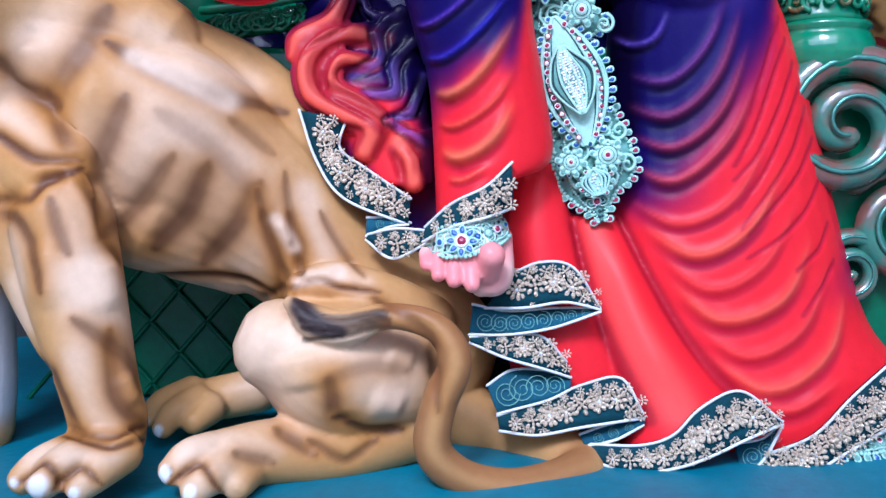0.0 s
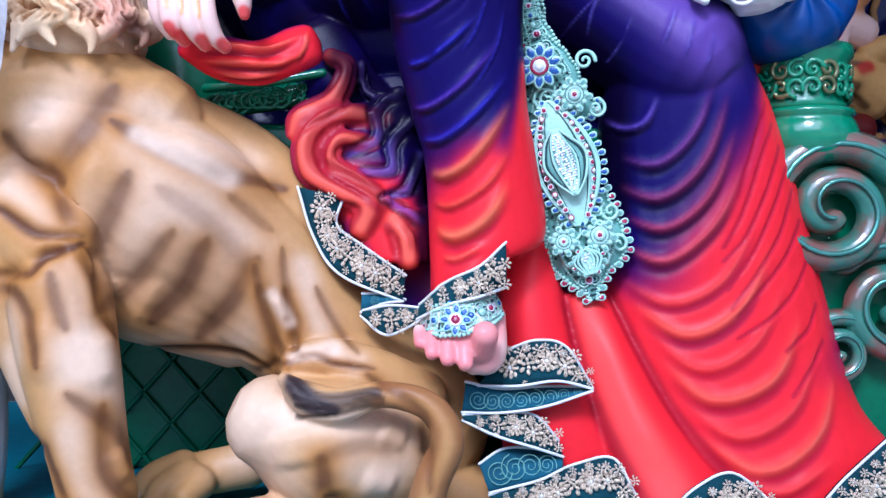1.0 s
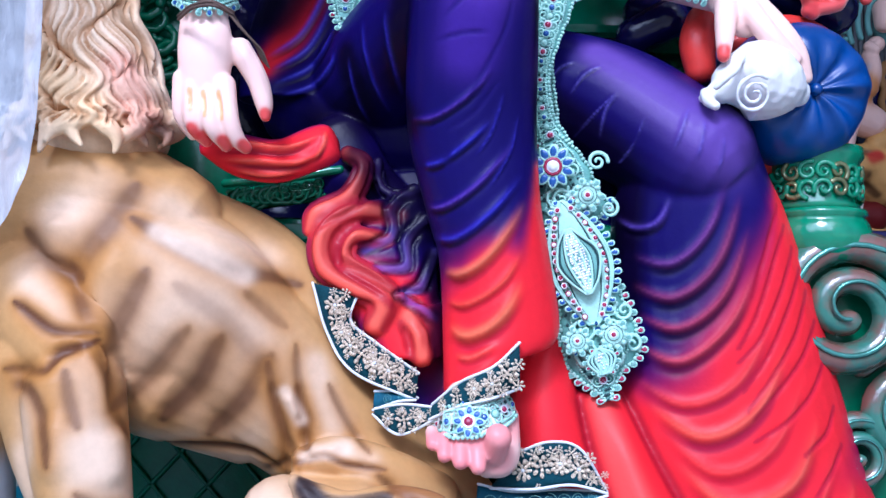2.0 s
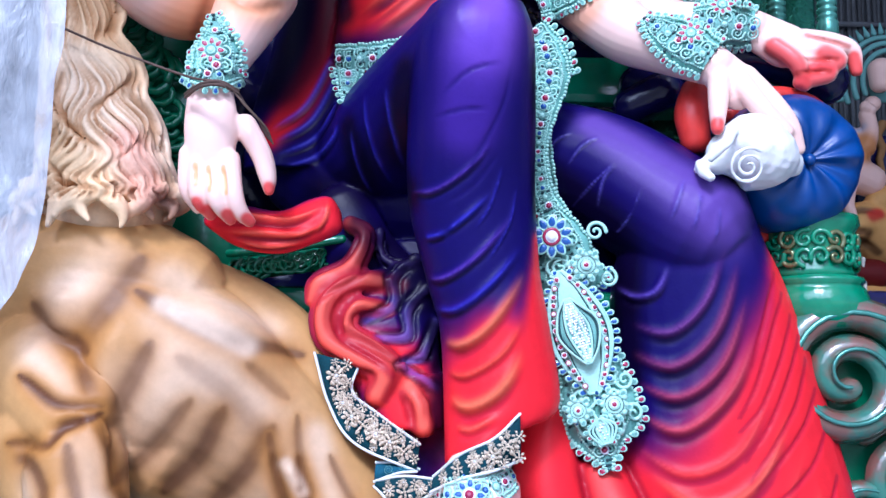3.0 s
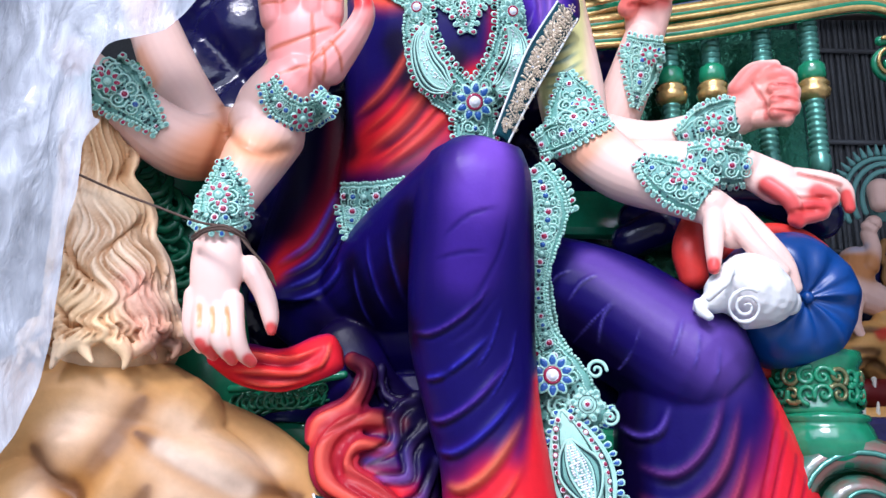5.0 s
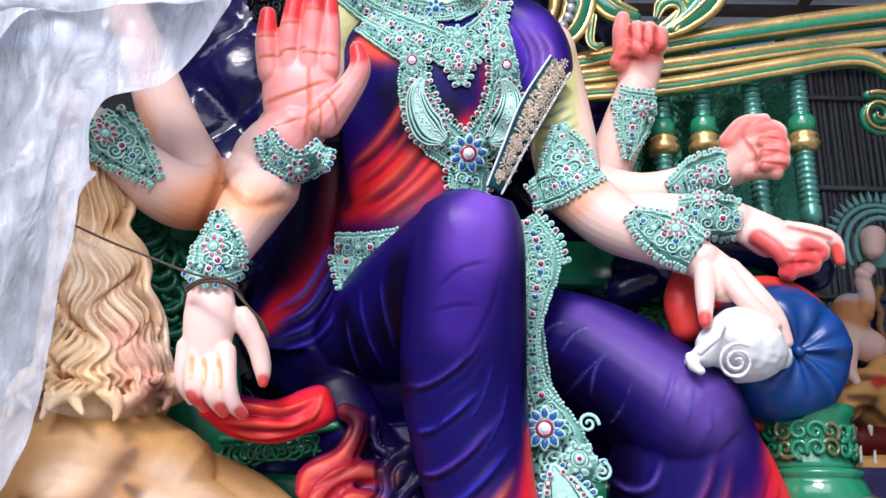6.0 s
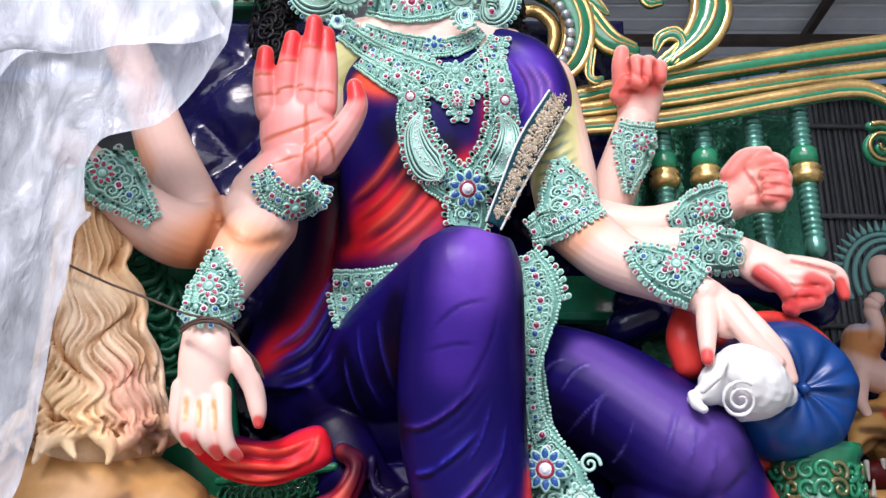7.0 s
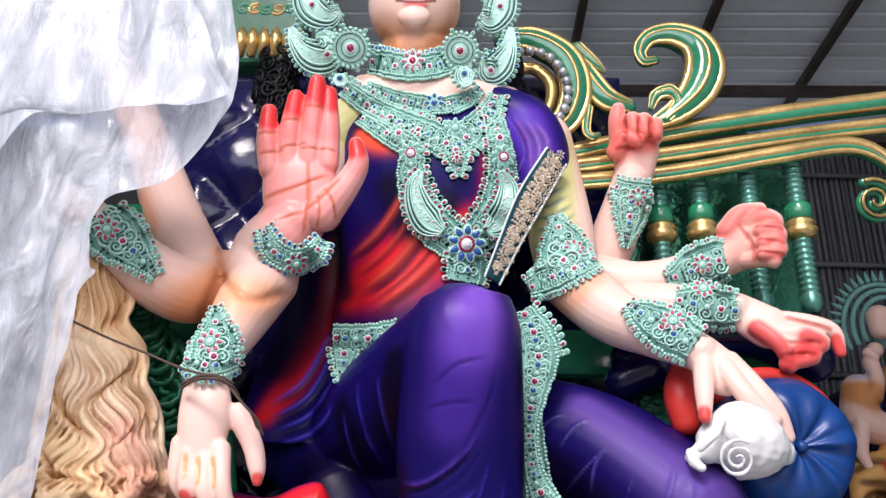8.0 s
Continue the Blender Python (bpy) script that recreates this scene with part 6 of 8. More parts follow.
def flower_mesh(petals, mat, heart, seed=0):
    """A sequinned flower, radius one: raised looped petals round a heart."""
    rng = random.Random(seed)
    bm = bmesh.new()
    for far, long, wide, up, count in ((0.72, 0.31, 0.21, 0.08, petals), (0.36, 0.24, 0.17, 0.16, petals - 3)):
        for i in range(count):
            a = (i + 4 * far) * 2 * math.pi / count + rng.uniform(-0.12, 0.12)
            m = Matrix.Rotation(a, 4, "Z") @ Matrix.Translation((far * rng.uniform(0.92, 1.08), 0, up)) @ Matrix.Rotation(rng.uniform(-0.3, 0.3), 4, "Y")
            made = bmesh.ops.create_icosphere(bm, subdivisions=1, radius=1, matrix=m @ Matrix.Diagonal((long, wide, 0.08, 1)))
            for f in {f for v in made["verts"] for f in v.link_faces}:
                f.smooth = rng.random() < 0.6
    made = bmesh.ops.create_icosphere(bm, subdivisions=1, radius=0.2, matrix=Matrix.Translation((0, 0, 0.06)))
    for f in {f for v in made["verts"] for f in v.link_faces}:
        f.smooth, f.material_index = True, 1
    return shared("flower", bm, (mat, heart))


PETALS = [petal_mesh(GEMBLUE, PALETURQ), petal_mesh(GEMRED, PALETURQ), petal_mesh(TURQ, PALETURQ), petal_mesh(HAIR, TURQ)]
STONES = [stone_mesh(GEMRED, GEMWHITE), stone_mesh(GEMBLUE, PALETURQ), stone_mesh(PALETURQ, TURQ), stone_mesh(GEMWHITE, GEMRED)]
FLOWERS = [flower_mesh(9, SEQUIN, GEMWHITE, 1), flower_mesh(7, SEQUIN, SEQUIN, 2), flower_mesh(11, SEQUIN, GEMWHITE, 3)]


def put(name, me, th, m, label=""):
    ob = new(name, me)
    ob.parent = th
    ob.matrix_basis = Matrix.Translation(-Vector(th.location)) @ m
    if label:
        ob["label"] = label
    return ob


def beads(bm, points, r, sides=1):
    for p in points:
        bmesh.ops.create_icosphere(bm, subdivisions=sides, radius=r, matrix=Matrix.Translation(p))


def even(points, step):
    """Points at even steps along a line."""
    p = np.array(points, float)
    d = np.concatenate([[0], np.cumsum(np.linalg.norm(np.diff(p[:, :3], axis=0), axis=1))])
    n = max(2, int(d[-1] / step) + 1)
    k = np.linspace(0, d[-1], n)
    return np.stack([np.interp(k, d, p[:, j]) for j in range(p.shape[1])], 1)


def rosette(th, at, normal, r, outer=0, heart=0, petals=8):
    """A flower of stones round a larger stone."""
    for i in range(petals):
        a = i * 2 * math.pi / petals
        m = upright(at, normal, a) @ Matrix.Translation((0, r * 0.68, 0.002)) @ Matrix.Rotation(math.pi, 4, "Z") @ Matrix.Scale(r * 0.7, 4)
        put("petal", PETALS[outer], th, m)
    put("stone", STONES[heart], th, upright(Vector(at) + Vector(normal) * 0.004, normal, 0, r * 0.42))


def swirl(bm, at, normal, r, spin, turns=1.6, flip=1, thick=0.14, n=15):
    """A raised spiral cord on a surface."""
    m = upright(at, normal, spin)
    rows = []
    for i in range(n):
        f = i / (n - 1)
        a = flip * f * turns * 2 * math.pi
        q = m @ Vector((r * (1 - 0.85 * f) * math.cos(a), r * (1 - 0.85 * f) * math.sin(a), r * 0.08))
        rows.append((*q, r * thick * (1 - 0.35 * f)))
    tube(bm, rows, 6, 1, 1.0)


def strip(th, rows, petal=0, other=1, edge=True, lift=0.004, fringe=1.0, wall=TURQ, free=False):
    """A beaded lace strip laid along a line of x, y, z, half width."""
    s = even(spline(rows, 8), 0.012)
    n = len(s)
    tangent = np.gradient(s[:, :3], axis=0)
    mid, grid, normals = [], [], []
    for i in range(n):
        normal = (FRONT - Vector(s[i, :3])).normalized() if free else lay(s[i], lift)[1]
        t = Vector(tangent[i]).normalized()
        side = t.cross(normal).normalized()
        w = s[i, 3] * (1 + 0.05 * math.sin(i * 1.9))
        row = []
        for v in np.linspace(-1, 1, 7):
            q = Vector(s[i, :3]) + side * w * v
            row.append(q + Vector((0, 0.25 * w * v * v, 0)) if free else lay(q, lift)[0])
        # keep the strip from tearing over a hidden edge
        for j in (2, 1, 0, 4, 5, 6):
            inner = row[j + 1] if j < 3 else row[j - 1]
            if (row[j] - inner).length > w * 0.9:
                row[j] = inner + (side * w / 3) * (-1 if j < 3 else 1)
        grid.append(row)
        normals.append(normal)
    bm = bmesh.new()
    top = [[bm.verts.new(q + normals[i] * 0.003) for q in grid[i]] for i in range(n)]
    low = [[bm.verts.new(q - normals[i] * 0.004) for q in grid[i]] for i in range(n)]
    for i in range(n - 1):
        for j in range(6):
            bm.faces.new((top[i][j], top[i][j + 1], top[i + 1][j + 1], top[i + 1][j])).smooth = True
            bm.faces.new((low[i][j], low[i + 1][j], low[i + 1][j + 1], low[i][j + 1])).smooth = True
        for j in (0, 6):
            bm.faces.new((top[i][j], top[i + 1][j], low[i + 1][j], low[i][j]))
    bmesh.ops.recalc_face_normals(bm, faces=bm.faces)
    under("lace_ground", bm, wall, th)
    # beaded cords along both edges and inside
    bm = bmesh.new()
    for j, r in ((0, 0.0055), (6, 0.0055), (1, 0.0035), (5, 0.0035)):
        line = even([tuple(grid[i][j] + normals[i] * 0.006) for i in range(n)], r * 1.9)
        beads(bm, line, r)
    for f in bm.faces:
        f.smooth = True
    tagged(under("beading", bm, PALETURQ, th), kind="stuff")
    # scrollwork down the middle
    bm = bmesh.new()
    step = max(2, int(s[:, 3].mean() * 0.95 / 0.012))
    for k, i in enumerate(range(step // 2, n, step)):
        r = s[i, 3]
        swirl(bm, (grid[i][2] + normals[i] * 0.005), normals[i], r * 0.38, k * 1.3, 1.7, 1, 0.15)
        swirl(bm, (grid[i][4] + normals[i] * 0.005), normals[i], r * 0.38, k * 1.3 + 2.4, 1.7, -1, 0.15)
    if bm.verts:
        tagged(under("scrollwork", bm, PALETURQ, th), kind="stuff")
    else:
        bm.free()
    for k, i in enumerate(range(step // 2, n, step)):
        put("stone", STONES[k % 3], th, upright(grid[i][3] + normals[i] * 0.006, normals[i], 0, min(0.011, s[i, 3] * 0.3)))
    # small dark beads sewn between the scrolls
    bm = bmesh.new()
    rng = random.Random(n)
    for k in range(int(n * s[:, 3].mean() / 0.013)):
        i = rng.randrange(n)
        j = rng.choice((1, 2, 3, 4, 5))
        beads(bm, [grid[i][j].lerp(grid[i][j + 1], rng.random()) + normals[i] * 0.005], rng.uniform(0.003, 0.0052))
    if bm.verts:
        tagged(under("dark_beading", bm, DARKCORD, th), kind="stuff")
    else:
        bm.free()
    # fringe of drop-shaped stones
    if edge:
        for j, sign in ((0, -1), (6, 1)):
            if edge == "left" and j == 6 or edge == "right" and j == 0:
                continue
            line = even([(*grid[i][j], i) for i in range(n)], 0.023 * fringe)
            for k, q in enumerate(line):
                i = int(round(q[3]))
                out = Vector(grid[i][j]) - Vector(grid[i][3])
                out = out.normalized()
                z = normals[i]
                x = out.cross(z).normalized()
                basis = Matrix((x, out, x.cross(out))).transposed().to_4x4()
                at = Vector(q[:3]) + out * 0.009 * fringe + z * 0.004
                put("petal", PETALS[petal if k % 3 else other], th, Matrix.Translation(at) @ basis @ Matrix.Scale(0.024 * fringe, 4))
    return grid, normals


def disc(th, at, normal, r, petal=0, heart=0):
    """A round boss of beaded rings with stones round it."""
    m = upright(at, normal)
    bm = bmesh.new()
    lathe(bm, [(r * 0.98, -0.006), (r, 0.002), (r * 0.9, 0.006), (r * 0.8, 0.004), (r * 0.7, 0.008), (r * 0.6, 0.005), (r * 0.5, 0.009), (r * 0.3, 0.01)], sides=24)
    bm.transform(m)
    under("lace_ground", bm, PALETURQ, th)
    bm = bmesh.new()
    for f, size in ((0.78, 0.07), (0.5, 0.06)):
        count = int(2 * math.pi * f / (size * 1.0))
        beads(bm, [m @ Vector((r * f * math.cos(a), r * f * math.sin(a), 0.009)) for a in np.arange(count) * 2 * math.pi / count], r * size * 0.55)
    for f in bm.faces:
        f.smooth = True
    tagged(under("beading", bm, DARKCORD, th), kind="stuff")
    bm = bmesh.new()
    count = max(10, int(2 * math.pi * r / 0.016))
    beads(bm, [m @ Vector((r * 1.04 * math.cos(a), r * 1.04 * math.sin(a), 0.002)) for a in np.arange(count) * 2 * math.pi / count], 0.0082)
    for f in bm.faces:
        f.smooth = True
    tagged(under("edge_beading", bm, PALETURQ, th), kind="stuff")
    for i in range(6):
        a = i * math.pi / 3 + 0.4
        put("petal", PETALS[petal if i % 2 else 2], th, m @ Matrix.Rotation(a, 4, "Z") @ Matrix.Translation((0, r * 1.2, 0.002)) @ Matrix.Scale(0.022, 4))
    put("stone", STONES[heart], th, m @ Matrix.Translation((0, 0, 0.008)) @ Matrix.Scale(r * 0.3, 4))


def motif(th, rows, fringe=0.02, petal=2, other=1, seeds=40, ground=PALETURQ, rings=(0.97, 0.7, 0.42)):
    """A curled lace leaf along rows of x, y, z, half width: a plate, corded rings, seed beads and an edge of drops."""
    s = even(spline(rows, 8), 0.006)
    c, r = s[:, :3], s[:, 3:]
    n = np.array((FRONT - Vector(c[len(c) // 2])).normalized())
    tangent = np.gradient(c, axis=0)
    side = np.cross(tangent, n)
    side /= np.linalg.norm(side, axis=1)[:, None] + 1e-9
    bm = bmesh.new()
    levels = ((-1, 0.0), (-0.9, 0.005), (-0.45, 0.007), (0, 0.008), (0.45, 0.007), (0.9, 0.005), (1, 0.0))
    top = [[bm.verts.new(c[i] + side[i] * r[i] * v + n * h) for v, h in levels] for i in range(len(c))]
    low = [[bm.verts.new(c[i] + side[i] * r[i] * v - n * 0.005) for v, h in levels] for i in range(len(c))]
    for i in range(len(c) - 1):
        for j in range(6):
            bm.faces.new((top[i][j], top[i][j + 1], top[i + 1][j + 1], top[i + 1][j])).smooth = True
            bm.faces.new((low[i][j], low[i + 1][j], low[i + 1][j + 1], low[i][j + 1]))
        for j in (0, 6):
            bm.faces.new((top[i][j], top[i + 1][j], low[i + 1][j], low[i][j]))
    for e in (0, -1):
        for j in range(6):
            bm.faces.new((top[e][j], top[e][j + 1], low[e][j + 1], low[e][j]))
    bmesh.ops.recalc_face_normals(bm, faces=bm.faces)
    under("lace_ground", bm, ground, th)

    def loop(f, up):
        a = c + side * r * f + n * up
        b = c - side * r * f + n * up
        return np.vstack([a, b[::-1], a[:1]])

    for mat, name, cords in ((PALETURQ, "cord", [(f, 0.0036) for f in rings]), (DARKCORD, "dark_cord", [(0.84, 0.0026), (0.56, 0.0022)])):
        bm = bmesh.new()
        for f, thick in cords:
            tube(bm, [(*p, thick) for p in loop(f, 0.008)], 6, 1)
        tagged(under(name, bm, mat, th), kind="stuff")
    rng = random.Random(len(c))
    bm = bmesh.new()
    for k in range(seeds):
        i = rng.randrange(2, len(c) - 2)
        beads(bm, [c[i] + side[i] * r[i] * rng.uniform(-0.4, 0.4) + n * 0.009], rng.uniform(0.0022, 0.0038))
    if seeds:
        tagged(under("seed_beads", bm, GEMWHITE, th), kind="stuff")
    else:
        bm.free()
    if fringe:
        line = loop(1.0, 0.003)
        mid = c[len(c) // 2]
        for k, q in enumerate(even(line, fringe * 1.02)[:-1]):
            i = int(np.argmin(np.linalg.norm(c - q, axis=1)))
            out = Vector(q - c[i])
            if out.length < 1e-5:
                out = Vector(q - mid)
            out.normalize()
            x = out.cross(Vector(n)).normalized()
            basis = Matrix((x, out, x.cross(out))).transposed().to_4x4()
            put("petal", PETALS[petal if k % 3 else other], th, Matrix.Translation(Vector(q) + out * 0.4 * fringe) @ basis @ Matrix.Scale(fringe * rng.uniform(0.9, 1.15), 4))


def jewel(name, label, category, at, group=""):
    return thing(name, lay(at)[0], label, category, group)


# ---- jewellery ----
def jewellery():
    # long apron panel from hip to shin
    a = jewel("apron_panel", "turquoise beaded apron panel with blue and crimson stones", "ornament", (0.317, 2.000, 1.485))
    strip(a, [(0.224, 2.040, 2.219, 0.039), (0.238, 2.030, 2.137, 0.051), (0.221, 2.020, 2.041, 0.038), (0.208, 2.020, 1.935, 0.023), (0.219, 2.020, 1.830, 0.026), (0.250, 2.020, 1.749, 0.043)], 0, 1, "right", free=True)
    strip(a, [(0.235, 2.010, 1.769, 0.026), (0.267, 2.010, 1.697, 0.063), (0.288, 2.000, 1.596, 0.088), (0.294, 2.000, 1.630, 0.083)], 0, 1, "right", free=True)
    motif(a, [(0.257, 1.965, 1.607, 0.0056), (0.277, 1.965, 1.551, 0.0478), (0.304, 1.965, 1.469, 0.0759), (0.324, 1.965, 1.395, 0.0619), (0.342, 1.965, 1.315, 0.0141)], 0.022, 0, 0, 0, rings=(0.97, 0.9, 0.62))
    strip(a, [(0.332, 1.980, 1.384, 0.072), (0.350, 1.970, 1.310, 0.088), (0.359, 1.970, 1.257, 0.096), (0.359, 1.970, 1.210, 0.070), (0.371, 1.970, 1.163, 0.024), (0.379, 1.970, 1.134, 0.008)], 1, 2, True, free=True)
    for p, r, o, h in (((0.239, 1.980, 1.696), 0.055, 0, 3), ((0.316, 1.970, 1.611), 0.03, 0, 0), ((0.297, 1.955, 1.265), 0.03, 0, 0), ((0.390, 1.955, 1.286), 0.03, 0, 0), ((0.347, 1.955, 1.220), 0.03, 2, 2)):
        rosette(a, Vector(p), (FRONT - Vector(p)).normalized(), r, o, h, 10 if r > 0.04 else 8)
    motif(a, [(0.272, 1.943, 1.537, 0.0084), (0.282, 1.943, 1.503, 0.0364), (0.299, 1.943, 1.466, 0.0532), (0.315, 1.943, 1.422, 0.0364), (0.325, 1.943, 1.386, 0.007)], 0, ground=TURQ, seeds=260, rings=(0.97, 0.5, 0.2))
    for i, q in enumerate(even(spline([(0.257, 1.951, 1.607, 0.004256), (0.277, 1.951, 1.551, 0.03633), (0.304, 1.951, 1.469, 0.05768), (0.324, 1.951, 1.395, 0.04704), (0.342, 1.951, 1.315, 0.01072)], 8), 0.02)[1:-1]):
        for side in (-1, 1):
            at = Vector((q[0] + side * q[3], q[1], q[2] + side * 0.2 * q[3]))
            put("stone", STONES[0 if (i + side) % 3 else 3], a, upright(at, (FRONT - at).normalized(), 0, 0.0075))
    disc(a, Vector((0.299, 1.945, 1.273)), (FRONT - Vector((0.299, 1.955, 1.273))).normalized(), 0.024, 2, 0)
    disc(a, Vector((0.385, 1.945, 1.290)), (FRONT - Vector((0.385, 1.955, 1.290))).normalized(), 0.028, 2, 0)
    disc(a, Vector((0.319, 1.945, 1.623)), (FRONT - Vector((0.319, 1.955, 1.623))).normalized(), 0.028, 2, 0)
    motif(a, [(0.349, 1.947, 1.254, 0.0084), (0.357, 1.947, 1.231, 0.0338), (0.367, 1.947, 1.198, 0.0141)], 0.016, 2, 1, 20)
    bm = bmesh.new()
    swirl(bm, (0.345, 1.965, 1.708), (0, -1, 0), 0.026, 0.0, 1.5, 1, 0.2, 30)
    under("edge_scroll", bm, PALETURQ, a)
    bm = bmesh.new()
    swirl(bm, (0.375, 1.965, 1.594), (0, -1, 0), 0.023, 1.2, 1.5, -1, 0.2, 30)
    under("edge_scroll", bm, PALETURQ, a)
    bm = bmesh.new()
    swirl(bm, (0.413, 1.965, 1.349), (0, -1, 0), 0.025, 2.4, 1.5, 1, 0.2, 30)
    under("edge_scroll", bm, PALETURQ, a)
    bm = bmesh.new()
    swirl(bm, (0.435, 1.965, 1.270), (0, -1, 0), 0.026, 3.6, 1.5, -1, 0.2, 30)
    under("edge_scroll", bm, PALETURQ, a)
    # necklaces
    n = jewel("long_necklace", "long pale turquoise bead necklace with a stone flower", "necklace", (0.037, 2.120, 2.484))
    strip(n, [(-0.315, 2.200, 2.975, 0.024), (-0.215, 2.170, 2.895, 0.033), (-0.141, 2.140, 2.827, 0.036), (-0.135, 2.120, 2.727, 0.042), (-0.101, 2.110, 2.607, 0.054), (-0.039, 2.100, 2.520, 0.057), (0.029, 2.100, 2.476, 0.050)], 1, 3, "left")
    strip(n, [(0.102, 2.180, 3.019, 0.030), (0.133, 2.150, 2.865, 0.036), (0.142, 2.120, 2.730, 0.045), (0.125, 2.110, 2.610, 0.054), (0.078, 2.100, 2.522, 0.053), (0.037, 2.100, 2.476, 0.043)], 1, 3, "right")
    strip(n, [(0.036, 2.100, 2.476, 0.050), (0.037, 2.100, 2.414, 0.059), (0.034, 2.100, 2.362, 0.055)], 1, 3, True)
    for p, r, o, h in (((0.033, 2.080, 2.473), 0.062, 0, 3), ((-0.136, 2.100, 2.785), 0.04, 2, 3), ((0.142, 2.100, 2.774), 0.04, 2, 3), ((-0.179, 2.140, 2.878), 0.03, 2, 0), ((0.133, 2.140, 2.864), 0.03, 2, 0)):
        at, normal = lay(p, 0.014)
        rosette(n, at, normal, r, o, h, 9)
    motif(n, [(-0.108, 2.116, 2.737, 0.0088), (-0.124, 2.126, 2.691, 0.0264), (-0.110, 2.136, 2.630, 0.0401), (-0.078, 2.147, 2.582, 0.0452), (-0.037, 2.156, 2.556, 0.0156)], 0.02, 1, 1, 50)
    motif(n, [(0.141, 2.148, 2.756, 0.0089), (0.163, 2.169, 2.715, 0.0268), (0.159, 2.169, 2.648, 0.0407), (0.136, 2.205, 2.606, 0.0462), (0.100, 2.196, 2.575, 0.0159)], 0.02, 1, 1, 50)
    n = jewel("collar_necklace", "broad turquoise collar necklace with a hanging point", "necklace", (-0.071, 2.150, 2.968))
    strip(n, [(-0.379, 2.220, 3.101, 0.027), (-0.298, 2.190, 3.023, 0.034), (-0.198, 2.160, 2.941, 0.040), (-0.086, 2.140, 2.878, 0.047), (-0.012, 2.120, 2.823, 0.049)], 2, 1, "left")
    strip(n, [(0.130, 2.200, 3.065, 0.026), (0.097, 2.170, 2.970, 0.037), (0.049, 2.140, 2.890, 0.047), (0.002, 2.120, 2.823, 0.046)], 2, 1, "left")
    strip(n, [(-0.304, 2.200, 3.095, 0.017), (-0.203, 2.170, 3.033, 0.026), (-0.075, 2.150, 2.989, 0.033), (0.019, 2.170, 3.023, 0.026), (0.074, 2.200, 3.086, 0.017)], 2, 0, False)
    strip(n, [(-0.002, 2.120, 2.823, 0.049), (0.007, 2.110, 2.762, 0.028), (0.011, 2.110, 2.713, 0.009)], 1, 2, True)
    for p, r, o, h in (((-0.073, 2.120, 2.980), 0.035, 0, 1), ((-0.004, 2.100, 2.872), 0.035, 2, 2), ((0.003, 2.100, 2.772), 0.022, 1, 0)):
        at, normal = lay(p, 0.014)
        rosette(n, at, normal, r, o, h)
    n = jewel("choker", "turquoise choker with blue drops and a crimson flower", "necklace", (-0.149, 2.180, 3.150))
    strip(n, [(-0.303, 2.220, 3.215, 0.039), (-0.230, 2.180, 3.169, 0.042), (-0.148, 2.170, 3.149, 0.041), (-0.068, 2.180, 3.170, 0.042), (-0.027, 2.220, 3.217, 0.035)], 0, 0, "left", 0.006, 0.9)
    at, normal = lay((-0.147, 2.140, 3.151), 0.014)
    rosette(n, at, normal, 0.042, 1, 0)
    # ear ornaments: curled lace leaves round a ringed boss, with a drop
    for boss, leaves in (
        (((-0.362, 2.150, 3.218), 0.0607), ([(-0.584, 2.200, 3.336, 0.0082), (-0.552, 2.200, 3.270, 0.0325), (-0.501, 2.200, 3.223, 0.0561), (-0.447, 2.200, 3.219, 0.0519), (-0.431, 2.200, 3.270, 0.0322), (-0.463, 2.200, 3.307, 0.0142), (-0.492, 2.200, 3.298, 0.0061)], [(-0.520, 2.220, 3.586, 0.0108), (-0.544, 2.220, 3.510, 0.047), (-0.522, 2.220, 3.443, 0.0632), (-0.464, 2.220, 3.404, 0.0458), (-0.426, 2.220, 3.429, 0.0167)], [(-0.383, 2.120, 3.092, 0.0114), (-0.381, 2.120, 3.070, 0.0226), (-0.381, 2.120, 3.049, 0.0094)])),
        (((0.005, 2.150, 3.208), 0.0560), ([(0.178, 2.200, 3.337, 0.0081), (0.168, 2.200, 3.256, 0.0277), (0.140, 2.200, 3.194, 0.0508), (0.108, 2.200, 3.158, 0.0427), (0.096, 2.200, 3.203, 0.0196), (0.107, 2.200, 3.240, 0.0079)], [(0.100, 2.220, 3.585, 0.0106), (0.140, 2.220, 3.510, 0.0461), (0.140, 2.220, 3.437, 0.0558), (0.107, 2.220, 3.381, 0.0408), (0.071, 2.220, 3.400, 0.0164)], [(0.022, 2.120, 3.120, 0.0113), (0.022, 2.120, 3.090, 0.0318), (0.034, 2.120, 3.051, 0.0111)])),
    ):
        e = thing("earring", boss[0], "large pale turquoise beaded ear ornament with curled leaves and stones", "earring", "ear ornaments")
        for k, rows in enumerate(leaves):
            motif(e, rows, 0.019, 2, 2 if k else 0, 50 - 20 * k)
            tip = Vector(rows[len(rows) // 2][:3])
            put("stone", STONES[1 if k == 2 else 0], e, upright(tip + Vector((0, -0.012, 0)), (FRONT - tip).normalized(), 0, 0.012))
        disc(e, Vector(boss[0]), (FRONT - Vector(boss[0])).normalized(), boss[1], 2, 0)
